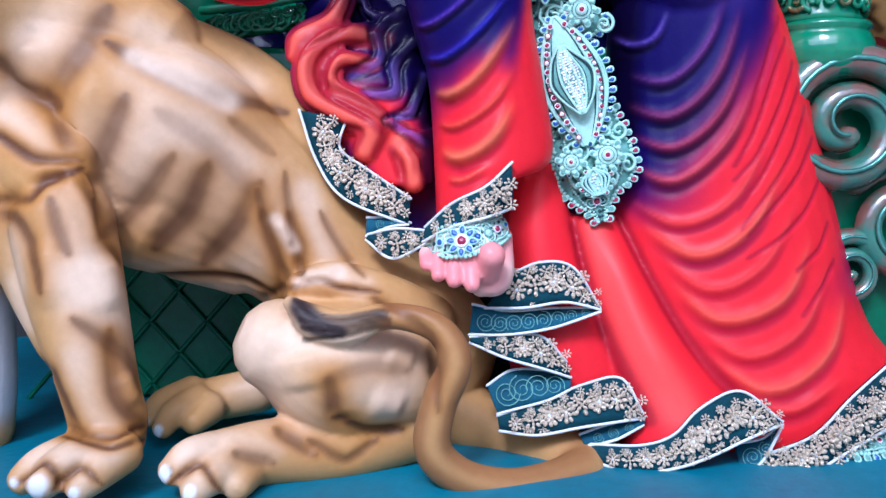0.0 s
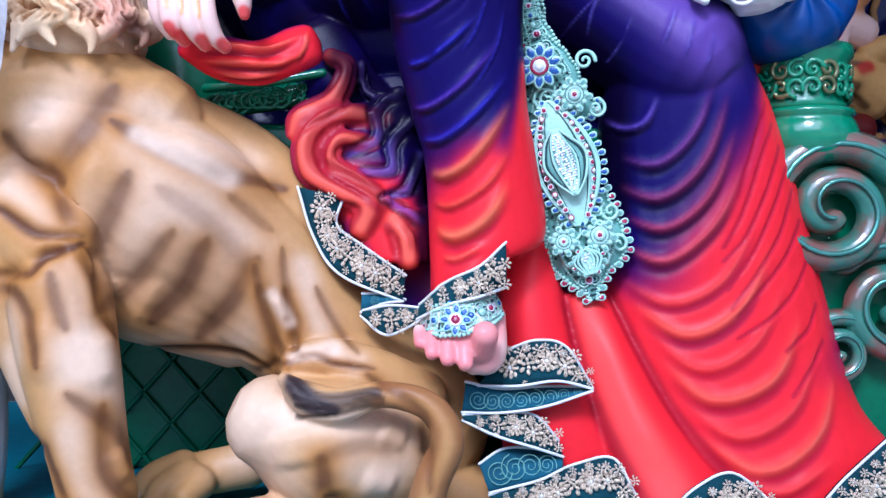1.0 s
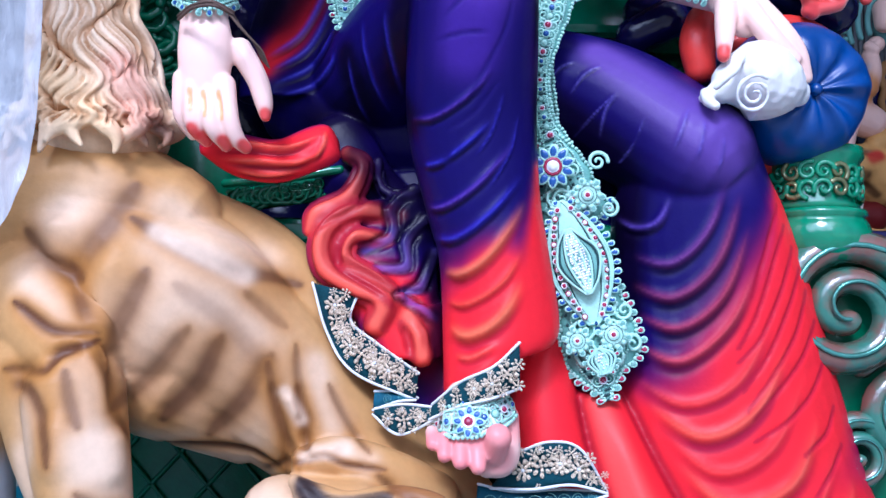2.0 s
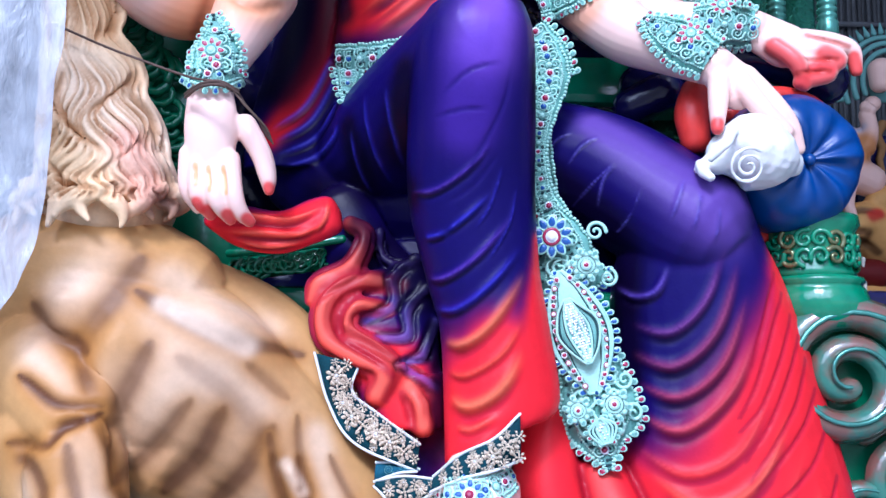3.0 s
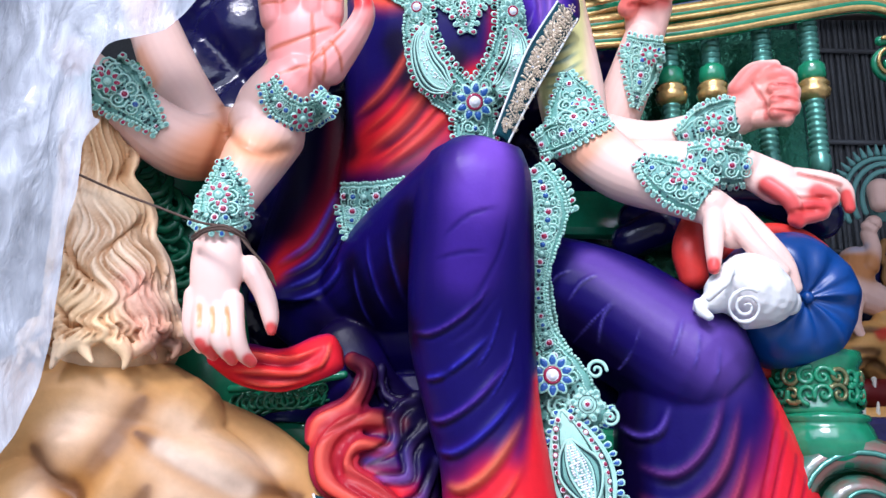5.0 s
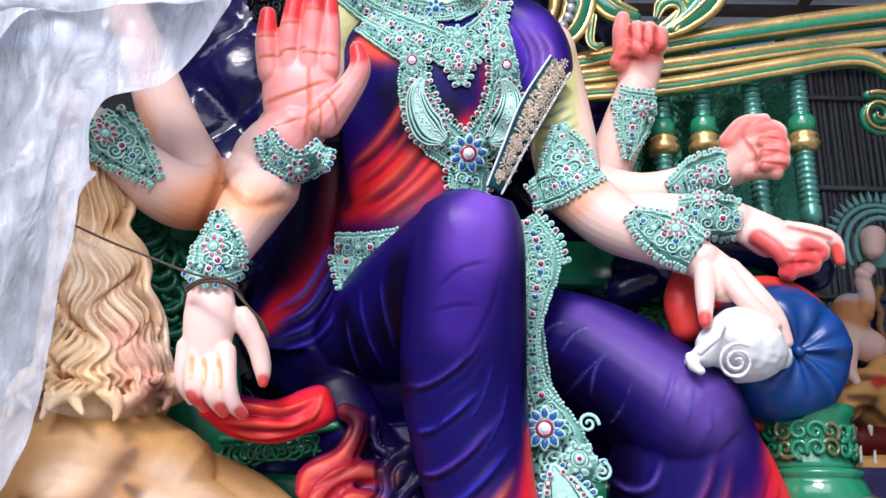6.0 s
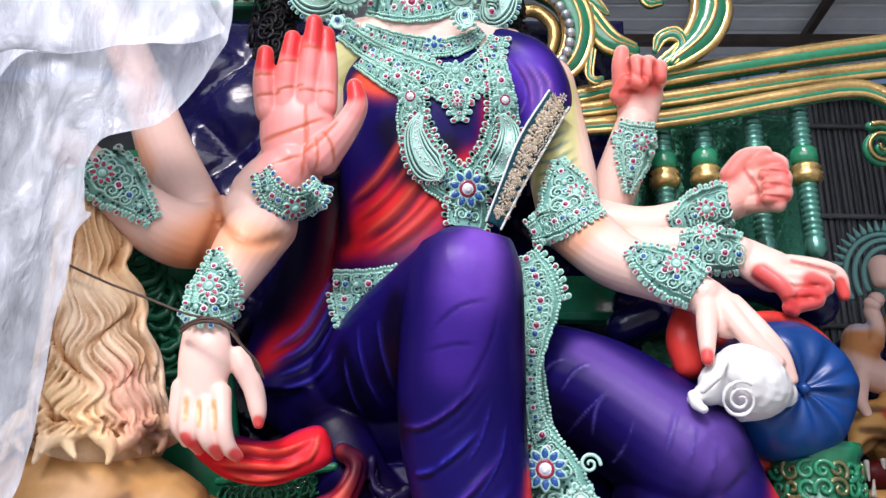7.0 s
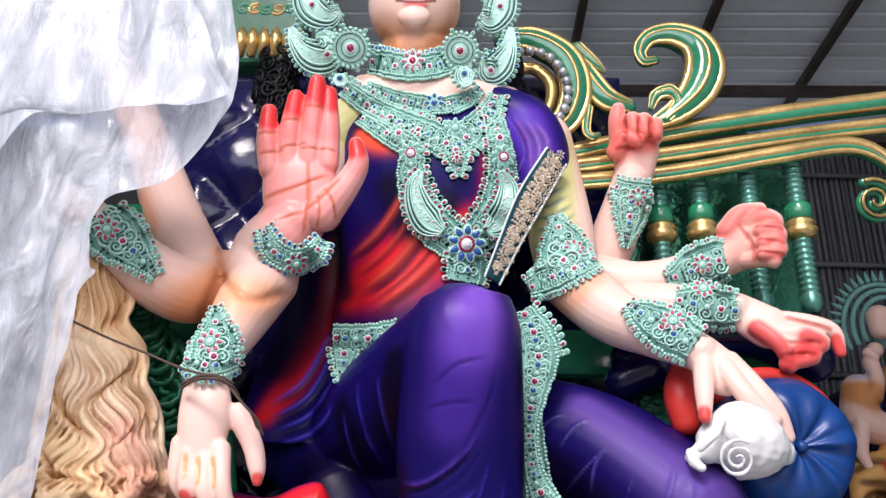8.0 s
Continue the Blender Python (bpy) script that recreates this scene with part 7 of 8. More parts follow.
    # bracelets: each a strip round the wrist and a pointed piece up the arm
    cuffs = (
        ([(-0.510, 1.900, 2.445, 0.018), (-0.471, 1.880, 2.371, 0.030), (-0.413, 1.870, 2.340, 0.033), (-0.365, 1.880, 2.364, 0.030), (-0.346, 1.900, 2.414, 0.018)], None, (-0.411, 1.860, 2.331)),
        ([(-0.657, 1.850, 2.071, 0.023), (-0.578, 1.800, 2.036, 0.030), (-0.526, 1.830, 2.059, 0.022)], [(-0.575, 1.820, 2.053, 0.055), (-0.583, 1.840, 2.116, 0.051), (-0.594, 1.870, 2.177, 0.020), (-0.600, 1.880, 2.211, 0.007)], (-0.578, 1.800, 2.090)),
        ([(-0.955, 1.860, 2.463, 0.061), (-0.879, 1.840, 2.389, 0.066), (-0.826, 1.860, 2.342, 0.039), (-0.780, 1.880, 2.297, 0.012)], None, (-0.903, 1.820, 2.400)),
        ([(0.222, 2.160, 2.377, 0.027), (0.301, 2.120, 2.399, 0.043), (0.419, 2.160, 2.466, 0.027)], [(0.328, 2.130, 2.439, 0.073), (0.325, 2.140, 2.515, 0.057), (0.314, 2.150, 2.574, 0.024), (0.309, 2.150, 2.602, 0.009)], (0.349, 2.100, 2.468)),
        ([(0.529, 2.360, 2.815, 0.027), (0.584, 2.340, 2.781, 0.037), (0.648, 2.360, 2.800, 0.026)], [(0.582, 2.350, 2.790, 0.056), (0.570, 2.370, 2.706, 0.045), (0.556, 2.380, 2.629, 0.015), (0.551, 2.380, 2.602, 0.007)], (0.583, 2.300, 2.741)),
        ([(0.657, 2.280, 2.455, 0.017), (0.735, 2.270, 2.480, 0.059), (0.805, 2.280, 2.515, 0.063), (0.844, 2.290, 2.527, 0.053)], None, (0.754, 2.240, 2.484)),
        ([(0.643, 2.140, 2.342, 0.023), (0.700, 2.120, 2.319, 0.055), (0.764, 2.100, 2.300, 0.051), (0.796, 2.100, 2.297, 0.045)], None, (0.712, 2.100, 2.351)),
        ([(0.488, 2.040, 2.289, 0.012), (0.535, 2.000, 2.236, 0.043), (0.585, 1.970, 2.189, 0.054), (0.630, 1.940, 2.148, 0.044)], None, (0.577, 1.930, 2.200)),
    )
    for i, (round_, up, heart) in enumerate(cuffs):
        c = jewel("bracelet", "turquoise beaded cuff with crimson and blue stones on an arm" if i else "narrow blue and turquoise beaded cuff on the raised hand", "bracelet", heart, "arm ornaments")
        strip(c, round_, 2 if i else 0, 1 if i != 1 else 0, True, 0.004, 0.85)
        if up:
            strip(c, up, 2, 1, True, 0.008, 0.8)
        at, normal = lay(heart, 0.016)
        rosette(c, at, normal, 0.034, 1, 2)
    # waist belt
    b = jewel("waist_belt", "turquoise beaded belt with a hanging point", "belt", (-0.267, 2.200, 2.225))
    strip(b, [(-0.347, 2.180, 2.222, 0.040), (-0.291, 2.140, 2.208, 0.042), (-0.224, 2.120, 2.206, 0.042), (-0.152, 2.120, 2.224, 0.039)], 2, 3, False, free=True)
    strip(b, [(-0.304, 2.130, 2.175, 0.039), (-0.305, 2.130, 2.125, 0.026), (-0.307, 2.130, 2.082, 0.008)], 2, 1, True, fringe=0.8, free=True)
    strip(b, [(0.199, 2.080, 2.281, 0.038), (0.245, 2.080, 2.200, 0.053), (0.298, 2.100, 2.149, 0.019)], 2, 1, True, free=True)
    strip(b, [(0.231, 2.100, 2.172, 0.041), (0.212, 2.080, 2.041, 0.034), (0.224, 2.060, 1.917, 0.030), (0.236, 2.050, 1.802, 0.038)], 1, 2, "right", 0.012)
    # anklet over the foot
    k = jewel("anklet", "white anklet edged with turquoise beads and blue stones", "anklet", (0.044, 1.800, 1.096))
    strip(k, [(-0.033, 1.800, 1.102, 0.022), (0.007, 1.780, 1.098, 0.034), (0.050, 1.770, 1.101, 0.036), (0.093, 1.780, 1.116, 0.034), (0.136, 1.820, 1.138, 0.025)], 0, 2, "left", 0.006, 0.9, WHITE)
    at, normal = lay((0.043, 1.760, 1.099), 0.016)
    rosette(k, at, normal, 0.036, 0, 0)
    strip(k, [(0.919, 1.860, 0.608, 0.013), (0.971, 1.860, 0.621, 0.023), (1.031, 1.880, 0.628, 0.029)], 2, 0, "right", 0.006)


jewellery()


# ---- sari borders ----
def border(top, bottom, label, patterned=True, flowers=6, piping=(True, True)):
    """A brocade band between an upper and a lower edge, piped in white, with sequinned flowers."""
    a, b = spline(top, 8), spline(bottom, 8)
    k = np.linspace(0, 1, 41)
    a, b = [np.stack([np.interp(k * (len(x) - 1), np.arange(len(x)), x[:, j]) for j in range(3)], 1) for x in (a, b)]
    th = thing("sari_border", Vector((a[20] + b[20]) / 2), label, "sari border", "sari borders")
    bm = bmesh.new()
    rows = []
    for i in range(41):
        line = [Vector(a[i] * (1 - v) + b[i] * v) + Vector((0, -0.012 * math.sin(math.pi * v), 0)) for v in np.linspace(0, 1, 6)]
        rows.append([bm.verts.new(q) for q in line] + [bm.verts.new(q + Vector((0, 0.009, 0))) for q in line[::-1]])
    for p, q in zip(rows[:-1], rows[1:]):
        for j in range(12):
            bm.faces.new((p[j], p[(j + 1) % 12], q[(j + 1) % 12], q[j])).smooth = True
    bm.faces.new(rows[0])
    bm.faces.new(rows[-1][::-1])
    bmesh.ops.recalc_face_normals(bm, faces=bm.faces)
    under("band", bm, LACE if patterned else LINING, th)
    for line, use in ((a, piping[0]), (b, piping[1])):
        if use:
            bm = bmesh.new()
            tube(bm, [(*(p + (0, -0.003, 0)), 0.0034) for p in line[::2]], 7, 2)
            under("piping", bm, PIPING, th)
    rng = random.Random(len(label) + flowers)
    width = np.linalg.norm(a - b, axis=1)
    if patterned:
        line = even(np.hstack([(a + b) / 2, width[:, None]]), 0.036)
        for i, q in enumerate(line[1:-1] if len(line) > 3 else line):
            if q[3] < 0.03:
                continue
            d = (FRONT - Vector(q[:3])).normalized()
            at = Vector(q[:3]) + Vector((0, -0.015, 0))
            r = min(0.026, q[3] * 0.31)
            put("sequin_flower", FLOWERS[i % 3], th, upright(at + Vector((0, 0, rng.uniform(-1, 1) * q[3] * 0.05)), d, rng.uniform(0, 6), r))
            for s in (-1, 1):
                put("sequin_flower", FLOWERS[1], th, upright(at + Vector((0.024, 0, s * q[3] * 0.27)), d, rng.uniform(0, 6), r * 0.6))
                put("sequin_flower", FLOWERS[(i + 1) % 2], th, upright(at + Vector((-0.004, 0, s * q[3] * 0.33)), d, rng.uniform(0, 6), r * 0.42))
                put("sequin_flower", FLOWERS[1], th, upright(at + Vector((0.014, 0.002, s * q[3] * 0.1)), d, rng.uniform(0, 6), r * 0.35))
    else:
        line = even(np.hstack([(a + b) / 2, width[:, None]]), 0.032)
        for i, q in enumerate(line[1:-1]):
            d = (FRONT - Vector(q[:3])).normalized()
            bm = bmesh.new()
            swirl(bm, Vector(q[:3]) + Vector((0, -0.013, 0)), d, q[3] * 0.36, i * 2.0, 2.2, 1 if i % 2 else -1, 0.04, 32)
            under("embroidered_scroll", bm, TURQ, th)


def borders():
    gold, dark = "teal brocade border with champagne sequin flowers and white piping", "dark teal inner side of a turned sari border"
    border([(-0.229, 1.970, 1.371), (-0.242, 1.960, 1.307), (-0.177, 1.940, 1.257), (-0.075, 1.930, 1.189)], [(-0.340, 1.980, 1.397), (-0.296, 1.950, 1.277), (-0.228, 1.920, 1.189), (-0.081, 1.910, 1.129)], gold)
    border([(-0.177, 1.930, 1.145), (-0.124, 1.930, 1.145), (-0.075, 1.920, 1.133)], [(-0.179, 1.920, 1.102), (-0.123, 1.910, 1.124), (-0.080, 1.900, 1.130)], dark, False)
    border([(-0.172, 1.900, 1.108), (-0.108, 1.880, 1.122), (-0.031, 1.860, 1.119)], [(-0.177, 1.900, 1.095), (-0.114, 1.870, 1.055), (-0.030, 1.850, 1.095)], gold)
    border([(-0.040, 1.840, 1.128), (0.020, 1.800, 1.182), (0.093, 1.790, 1.219), (0.151, 1.820, 1.271)], [(-0.045, 1.830, 1.096), (0.019, 1.780, 1.132), (0.092, 1.770, 1.153), (0.153, 1.810, 1.172)], gold)
    border([(0.158, 1.890, 1.019), (0.226, 1.870, 1.047), (0.297, 1.870, 1.033), (0.356, 1.860, 0.943)], [(0.095, 1.860, 0.943), (0.185, 1.840, 0.947), (0.272, 1.830, 0.961), (0.353, 1.840, 0.943)], gold)
    border([(0.067, 1.860, 0.952), (0.150, 1.870, 0.935), (0.254, 1.880, 0.940), (0.356, 1.860, 0.942)], [(0.059, 1.840, 0.886), (0.148, 1.840, 0.886), (0.249, 1.840, 0.902), (0.353, 1.840, 0.938)], dark, False)
    border([(0.061, 1.840, 0.881), (0.148, 1.850, 0.884), (0.226, 1.860, 0.877), (0.281, 1.860, 0.820)], [(0.061, 1.840, 0.868), (0.134, 1.820, 0.839), (0.222, 1.820, 0.813), (0.289, 1.840, 0.788)], gold)
    border([(0.100, 1.850, 0.767), (0.156, 1.860, 0.800), (0.228, 1.870, 0.798), (0.290, 1.850, 0.785)], [(0.122, 1.820, 0.710), (0.172, 1.820, 0.723), (0.236, 1.820, 0.741), (0.285, 1.830, 0.762)], dark, False)
    border([(0.122, 1.820, 0.706), (0.224, 1.830, 0.738), (0.327, 1.840, 0.775), (0.404, 1.840, 0.785), (0.449, 1.820, 0.710)], [(0.126, 1.810, 0.674), (0.209, 1.800, 0.667), (0.295, 1.790, 0.686), (0.370, 1.790, 0.698), (0.449, 1.810, 0.703)], gold)
    border([(0.309, 1.830, 0.660), (0.378, 1.830, 0.684), (0.452, 1.820, 0.702)], [(0.317, 1.810, 0.638), (0.387, 1.810, 0.654), (0.447, 1.810, 0.687)], dark, False)
    border([(0.330, 1.810, 0.644), (0.436, 1.800, 0.644), (0.508, 1.790, 0.670), (0.569, 1.790, 0.732), (0.659, 1.800, 0.767), (0.747, 1.790, 0.702)], [(0.349, 1.790, 0.606), (0.417, 1.770, 0.590), (0.513, 1.760, 0.607), (0.587, 1.760, 0.634), (0.660, 1.760, 0.670), (0.745, 1.780, 0.699)], gold)
    border([(0.762, 1.820, 0.693), (0.724, 1.830, 0.651), (0.664, 1.840, 0.635)], [(0.754, 1.800, 0.690), (0.716, 1.800, 0.613), (0.662, 1.800, 0.566)], dark, False)
    border([(0.724, 1.820, 0.615), (0.839, 1.830, 0.658), (0.940, 1.860, 0.741), (1.074, 1.900, 0.837)], [(0.659, 1.790, 0.567), (0.787, 1.790, 0.570), (0.912, 1.820, 0.622), (1.070, 1.880, 0.682)], gold)
    border([(0.285, 2.150, 2.842), (0.193, 2.100, 2.662), (0.137, 2.100, 2.514), (0.093, 2.120, 2.396)], [(0.344, 2.150, 2.783), (0.263, 2.100, 2.616), (0.194, 2.100, 2.487), (0.136, 2.120, 2.371)], gold)


borders()


# ---- throne ----
def carved(bm, at, r, spin, mat=0):
    """A carved leaf scroll facing the front."""
    swirl(bm, at, (0, -1, 0.1), r, spin, 1.7, 1, 0.2)


def throne():
    t = thing("throne", (0.0, 2.6, 0.6), "carved green and gold throne with turned balusters", "throne")
    bm = bmesh.new()
    box(bm, (-1.0, 2.36, 0.6), (1.05, 3.1, 1.5), 0.02)
    under("seat_body", bm, DARKGREEN, t, "dark green seat body")
    # lattice strips on the seat front
    for k in range(9):
        for s in (-1, 1):
            bm = bmesh.new()
            x = -1.0 + k * 0.16
            tube(bm, [(x - 0.2 * s, 2.352, 0.6, 0.007), (x + 0.2 * s, 2.352, 1.05, 0.007)], 6, 1)
            under("lattice_strip", bm, DARKGREEN, t)
    bm = bmesh.new()
    box(bm, (-1.0, 2.2, 1.5), (1.05, 3.1, 1.58), 0.02)
    under("seat_edge", bm, GREEN, t)
    # carved front rail
    bm = bmesh.new()
    tube(bm, [(-0.637, 2.220, 1.616, 0.031), (-0.483, 2.200, 1.639, 0.034), (-0.283, 2.220, 1.674, 0.035)], 14, 4)
    under("front_rail", bm, GREEN, t)
    for row in between([(-0.609, 2.140, 1.659, 0.012), (-0.454, 2.130, 1.674, 0.012), (-0.304, 2.140, 1.703, 0.012)], [(-0.609, 2.140, 1.659, 0.012), (-0.454, 2.130, 1.674, 0.012), (-0.304, 2.140, 1.703, 0.012)], 1):
        bm = bmesh.new()
        tube(bm, row, 10, 1)
        under("rail_moulding", bm, GREEN, t)
    for i, p in enumerate(spline([(-0.592, 2.170, 1.619), (-0.472, 2.150, 1.630), (-0.323, 2.170, 1.660)], 5)):
        for o, r in (((0, 0, 0), 0.03), ((0.02, -0.004, 0.02), 0.016)):
            bm = bmesh.new()
            carved(bm, p + o, r, i * 1.4 + 20 * r)
            under("carved_leaf", bm, GREEN, t)
    # corner post: capital, cushion ring and scroll foot
    bm = bmesh.new()
    c = np.array((0.949, 2.160, 1.699))
    lathe(bm, [(0.10, -0.085), (0.118, -0.07), (0.112, -0.06), (0.118, 0.045), (0.128, 0.06), (0.125, 0.085), (0.07, 0.095)], c, 28)
    under("capital", bm, GREEN, t)
    for i in range(9):
        a = -math.pi * (0.05 + 0.1 * i)
        at = c + (0.118 * math.cos(a), 0.118 * math.sin(a), -0.008)
        for s in (-1, 1):
            bm = bmesh.new()
            swirl(bm, at + np.array((0, 0, 0.022 * s)), (math.cos(a), math.sin(a), 0), 0.026, 1.5 * s + i, 1.2, s, 0.28)
            under("carved_leaf", bm, WORNGILT if i % 3 == 1 else GREEN, t)
    bm = bmesh.new()
    c = np.array((0.958, 2.140, 1.551))
    lathe(bm, [(0.1, -0.062), (0.115, -0.05), (0.128, -0.02), (0.13, 0.008), (0.12, 0.036), (0.11, 0.05), (0.12, 0.056), (0.115, 0.068), (0.09, 0.075)], c, 28)
    under("cushion_ring", bm, GREEN, t)
    bm = bmesh.new()
    box(bm, (0.86, 2.1, 0.6), (1.4, 2.5, 1.5), 0.03)
    under("corner_post", bm, DARKGREEN, t)
    for p, r, spin, flip in (((0.986, 2.060, 1.360), 0.178, 0.6, 1), ((1.154, 2.070, 1.121), 0.164, 2.4, -1), ((1.013, 2.060, 1.004), 0.09, 1.0, 1), ((0.901, 2.120, 1.653), 0.06, 1.0, 1)):
        bm = bmesh.new()
        swirl(bm, p, (-0.1, -1, 0.1), r, spin, 1.7, flip, 0.26, 48)
        under("scroll", bm, WORNGREEN, t, "carved scroll, green worn to red-brown")
        bm = bmesh.new()
        swirl(bm, Vector(p) + Vector((0, -0.22 * r, 0.004)), (-0.1, -1, 0.1), r * 0.98, spin + 0.05, 1.6, flip, 0.045, 48)
        under("raised_line", bm, GREENSILVER, t)
    # arm board, armrest cushion and back panel
    bm = bmesh.new()
    box(bm, (0.25, 2.42, 2.18), (1.12, 2.62, 2.34), 0.03)
    under("arm_board", bm, GREEN, t)
    bm = bmesh.new()
    tube(bm, [(0.623, 2.420, 2.304, 0.061), (0.881, 2.400, 2.285, 0.064), (1.049, 2.400, 2.233, 0.053)], 18, 6)
    under("arm_roll", bm, GREEN, t)
    bm = bmesh.new()
    tube(bm, [(0.783, 2.200, 1.806, 0.034), (0.822, 2.140, 1.780, 0.037), (0.881, 2.140, 1.750, 0.024)], 16, 6)
    under("arm_knob", bm, GREEN, t)
    bm = bmesh.new()
    box(bm, (0.3, 2.66, 1.58), (1.22, 2.7, 3.05), 0.01)
    under("foil_panel", bm, FOIL, t, "crinkled green foil panel behind the balusters")
    # balusters
    profile = [(0.02, 0.0), (0.034, 0.02), (0.034, 0.06)]
    for k in range(9):
        z = 0.07 + k * 0.022
        profile += [(0.026, z), (0.032, z + 0.006), (0.032, z + 0.014), (0.026, z + 0.02)]
    top = [(0.03, 0.33), (0.045, 0.345), (0.045, 0.385), (0.034, 0.4)]
    for k in range(9):
        z = 0.405 + k * 0.022
        top += [(0.027, z), (0.033, z + 0.006), (0.033, z + 0.014), (0.027, z + 0.02)]
    for foot in ((0.715, 2.540, 2.420), (0.859, 2.540, 2.432), (1.028, 2.520, 2.428), (1.183, 2.500, 2.424)):
        bm = bmesh.new()
        lathe(bm, profile, foot, 18)
        b = under("baluster", bm, GREENSILVER, t, "ribbed green and silver baluster")
        b_loc = Vector(foot) - Vector(t.location)
        for name, prof, mat in (("knop", [(0.03, 0.262), (0.05, 0.275), (0.056, 0.295), (0.044, 0.31), (0.054, 0.318), (0.044, 0.332), (0.03, 0.34)], GOLD), ("collar", top[:4], GREEN), ("upper_shaft", top[3:], GREENSILVER)):
            bm = bmesh.new()
            lathe(bm, prof, b_loc, 18)
            part(name, bm, mat, b)
    # three moulded rails and their scrolled end
    rails = (
        ([(0.304, 2.520, 2.996, 0.033), (0.759, 2.520, 3.106, 0.035), (1.209, 2.500, 3.180, 0.037), (1.571, 2.480, 3.225, 0.037)], 18),
        ([(0.301, 2.500, 2.940, 0.024), (0.747, 2.500, 3.006, 0.026), (1.188, 2.480, 3.074, 0.026), (1.542, 2.460, 3.112, 0.026)], 14),
        ([(0.318, 2.480, 2.873, 0.028), (0.733, 2.470, 2.913, 0.030), (1.126, 2.450, 2.982, 0.030), (1.361, 2.440, 3.014, 0.030), (1.480, 2.430, 2.948, 0.027), (1.518, 2.430, 2.840, 0.023)], 16),
    )
    for rows, r in rails:
        bm = bmesh.new()
        tube(bm, rows, 14, 6)
        rail = under("top_rail", bm, GREEN, t)
        for dz, dy, w in ((0.013, -0.012, 0.6), (-0.018, -0.014, 0.34)):
            bm = bmesh.new()
            tube(bm, [(x, y + dy, z + dz, q * w * 1.3) for x, y, z, q in rows], 8, 6)
            under("gilt_line", bm, GOLD, t)
    for p, r, spin, flip in (((1.402, 2.420, 2.791), 0.075, 2.0, -1),):
        bm = bmesh.new()
        swirl(bm, p, (0, -1, -0.2), r, spin, 1.8, flip, 0.24, 40)
        under("scroll", bm, GREEN, t)
        bm = bmesh.new()
        swirl(bm, Vector(p) + Vector((0, -0.022, 0)), (0, -1, -0.2), r, spin, 1.8, flip, 0.1, 40)
        under("gilt_line", bm, GOLD, t)
    crest = (
        [(0.725, 2.460, 3.389, 0.0156), (0.683, 2.460, 3.383, 0.0199), (0.670, 2.460, 3.429, 0.0245), (0.711, 2.460, 3.485, 0.0339), (0.796, 2.460, 3.495, 0.0455), (0.876, 2.460, 3.447, 0.059), (0.898, 2.460, 3.347, 0.067), (0.862, 2.460, 3.242, 0.0613), (0.787, 2.460, 3.165, 0.043), (0.696, 2.460, 3.112, 0.0212)],
        [(0.690, 2.440, 3.171, 0.0106), (0.709, 2.440, 3.218, 0.0215), (0.761, 2.440, 3.235, 0.0281), (0.788, 2.440, 3.188, 0.0215), (0.743, 2.440, 3.124, 0.0148)],
        [(0.159, 2.460, 3.473, 0.0398), (0.276, 2.460, 3.463, 0.0508), (0.386, 2.460, 3.387, 0.0547), (0.424, 2.460, 3.258, 0.0535), (0.391, 2.460, 3.129, 0.0481), (0.300, 2.460, 3.049, 0.0329)],
        [(0.435, 2.470, 3.435, 0.0133), (0.473, 2.470, 3.315, 0.0391), (0.535, 2.470, 3.217, 0.0428), (0.621, 2.470, 3.189, 0.0257)],
        [(0.435, 2.460, 3.448, 0.0221), (0.495, 2.460, 3.378, 0.0197), (0.535, 2.460, 3.338, 0.0065)],
        [(0.467, 2.440, 3.174, 0.0147), (0.455, 2.440, 3.075, 0.0145), (0.478, 2.440, 3.048, 0.0144), (0.499, 2.440, 3.062, 0.0083)],
    )
    for rows in crest:
        bm = bmesh.new()
        tube(bm, rows, 14, 6)
        under("crest_scroll", bm, GREEN, t, "carved green crest scroll")
        for s in (-0.85, 0.1, 0.85):
            bm = bmesh.new()
            q = np.array(rows)
            g = np.gradient(q[:, :3], axis=0)
            g /= np.linalg.norm(g, axis=1)[:, None]
            side = np.cross(g, (0, 1, 0))
            q[:, :3] += side * q[:, 3:] * s
            q[:, 1] -= q[:, 3] * (0.45 if abs(s) > 0.5 else 0.9)
            q[:, 3] *= 0.3 if abs(s) > 0.5 else 0.16
            tube(bm, q, 8, 6)
            under("gilt_line", bm, GOLD, t)
    bm = bmesh.new()
    tube(bm, [(0.180, 2.470, 3.348, 0.0195), (0.275, 2.470, 3.358, 0.0239), (0.337, 2.470, 3.289, 0.0258), (0.328, 2.470, 3.192, 0.0212), (0.286, 2.470, 3.148, 0.0147)], 10, 5)
    under("crest_scroll", bm, GOLD, t, "worn gold inner scroll")
    line = even(spline([(0.219, 2.400, 3.384), (0.281, 2.400, 3.384), (0.338, 2.400, 3.350), (0.381, 2.400, 3.277), (0.387, 2.400, 3.195), (0.360, 2.400, 3.113), (0.299, 2.400, 3.055)], 8), 0.038)
    for q in line:
        bm = bmesh.new()
        ball(bm, q, 0.019, sub=2)
        under("pearl", bm, PEARL, t, "silvery white pearl")
    # left side of the back: gilt frieze and scrolled arm
    bm = bmesh.new()
    box(bm, tuple(np.array((-1.031, 2.600, 3.474))), tuple(np.array((-0.639, 2.500, 3.869)) + (0, 0.25, 0)), 0.02)
    under("frieze", bm, DARKGREEN, t)
    for i in range(6):
        p = np.array((-0.849, 2.480, 3.430)) + (0.045 * i, 0, 0)
        bm = bmesh.new()
        tube(bm, [(*p, 0.02), (*(p + (0.006, -0.02, 0.05)), 0.024), (*(p + (0.0, -0.01, 0.1)), 0.014)], 8, 4)
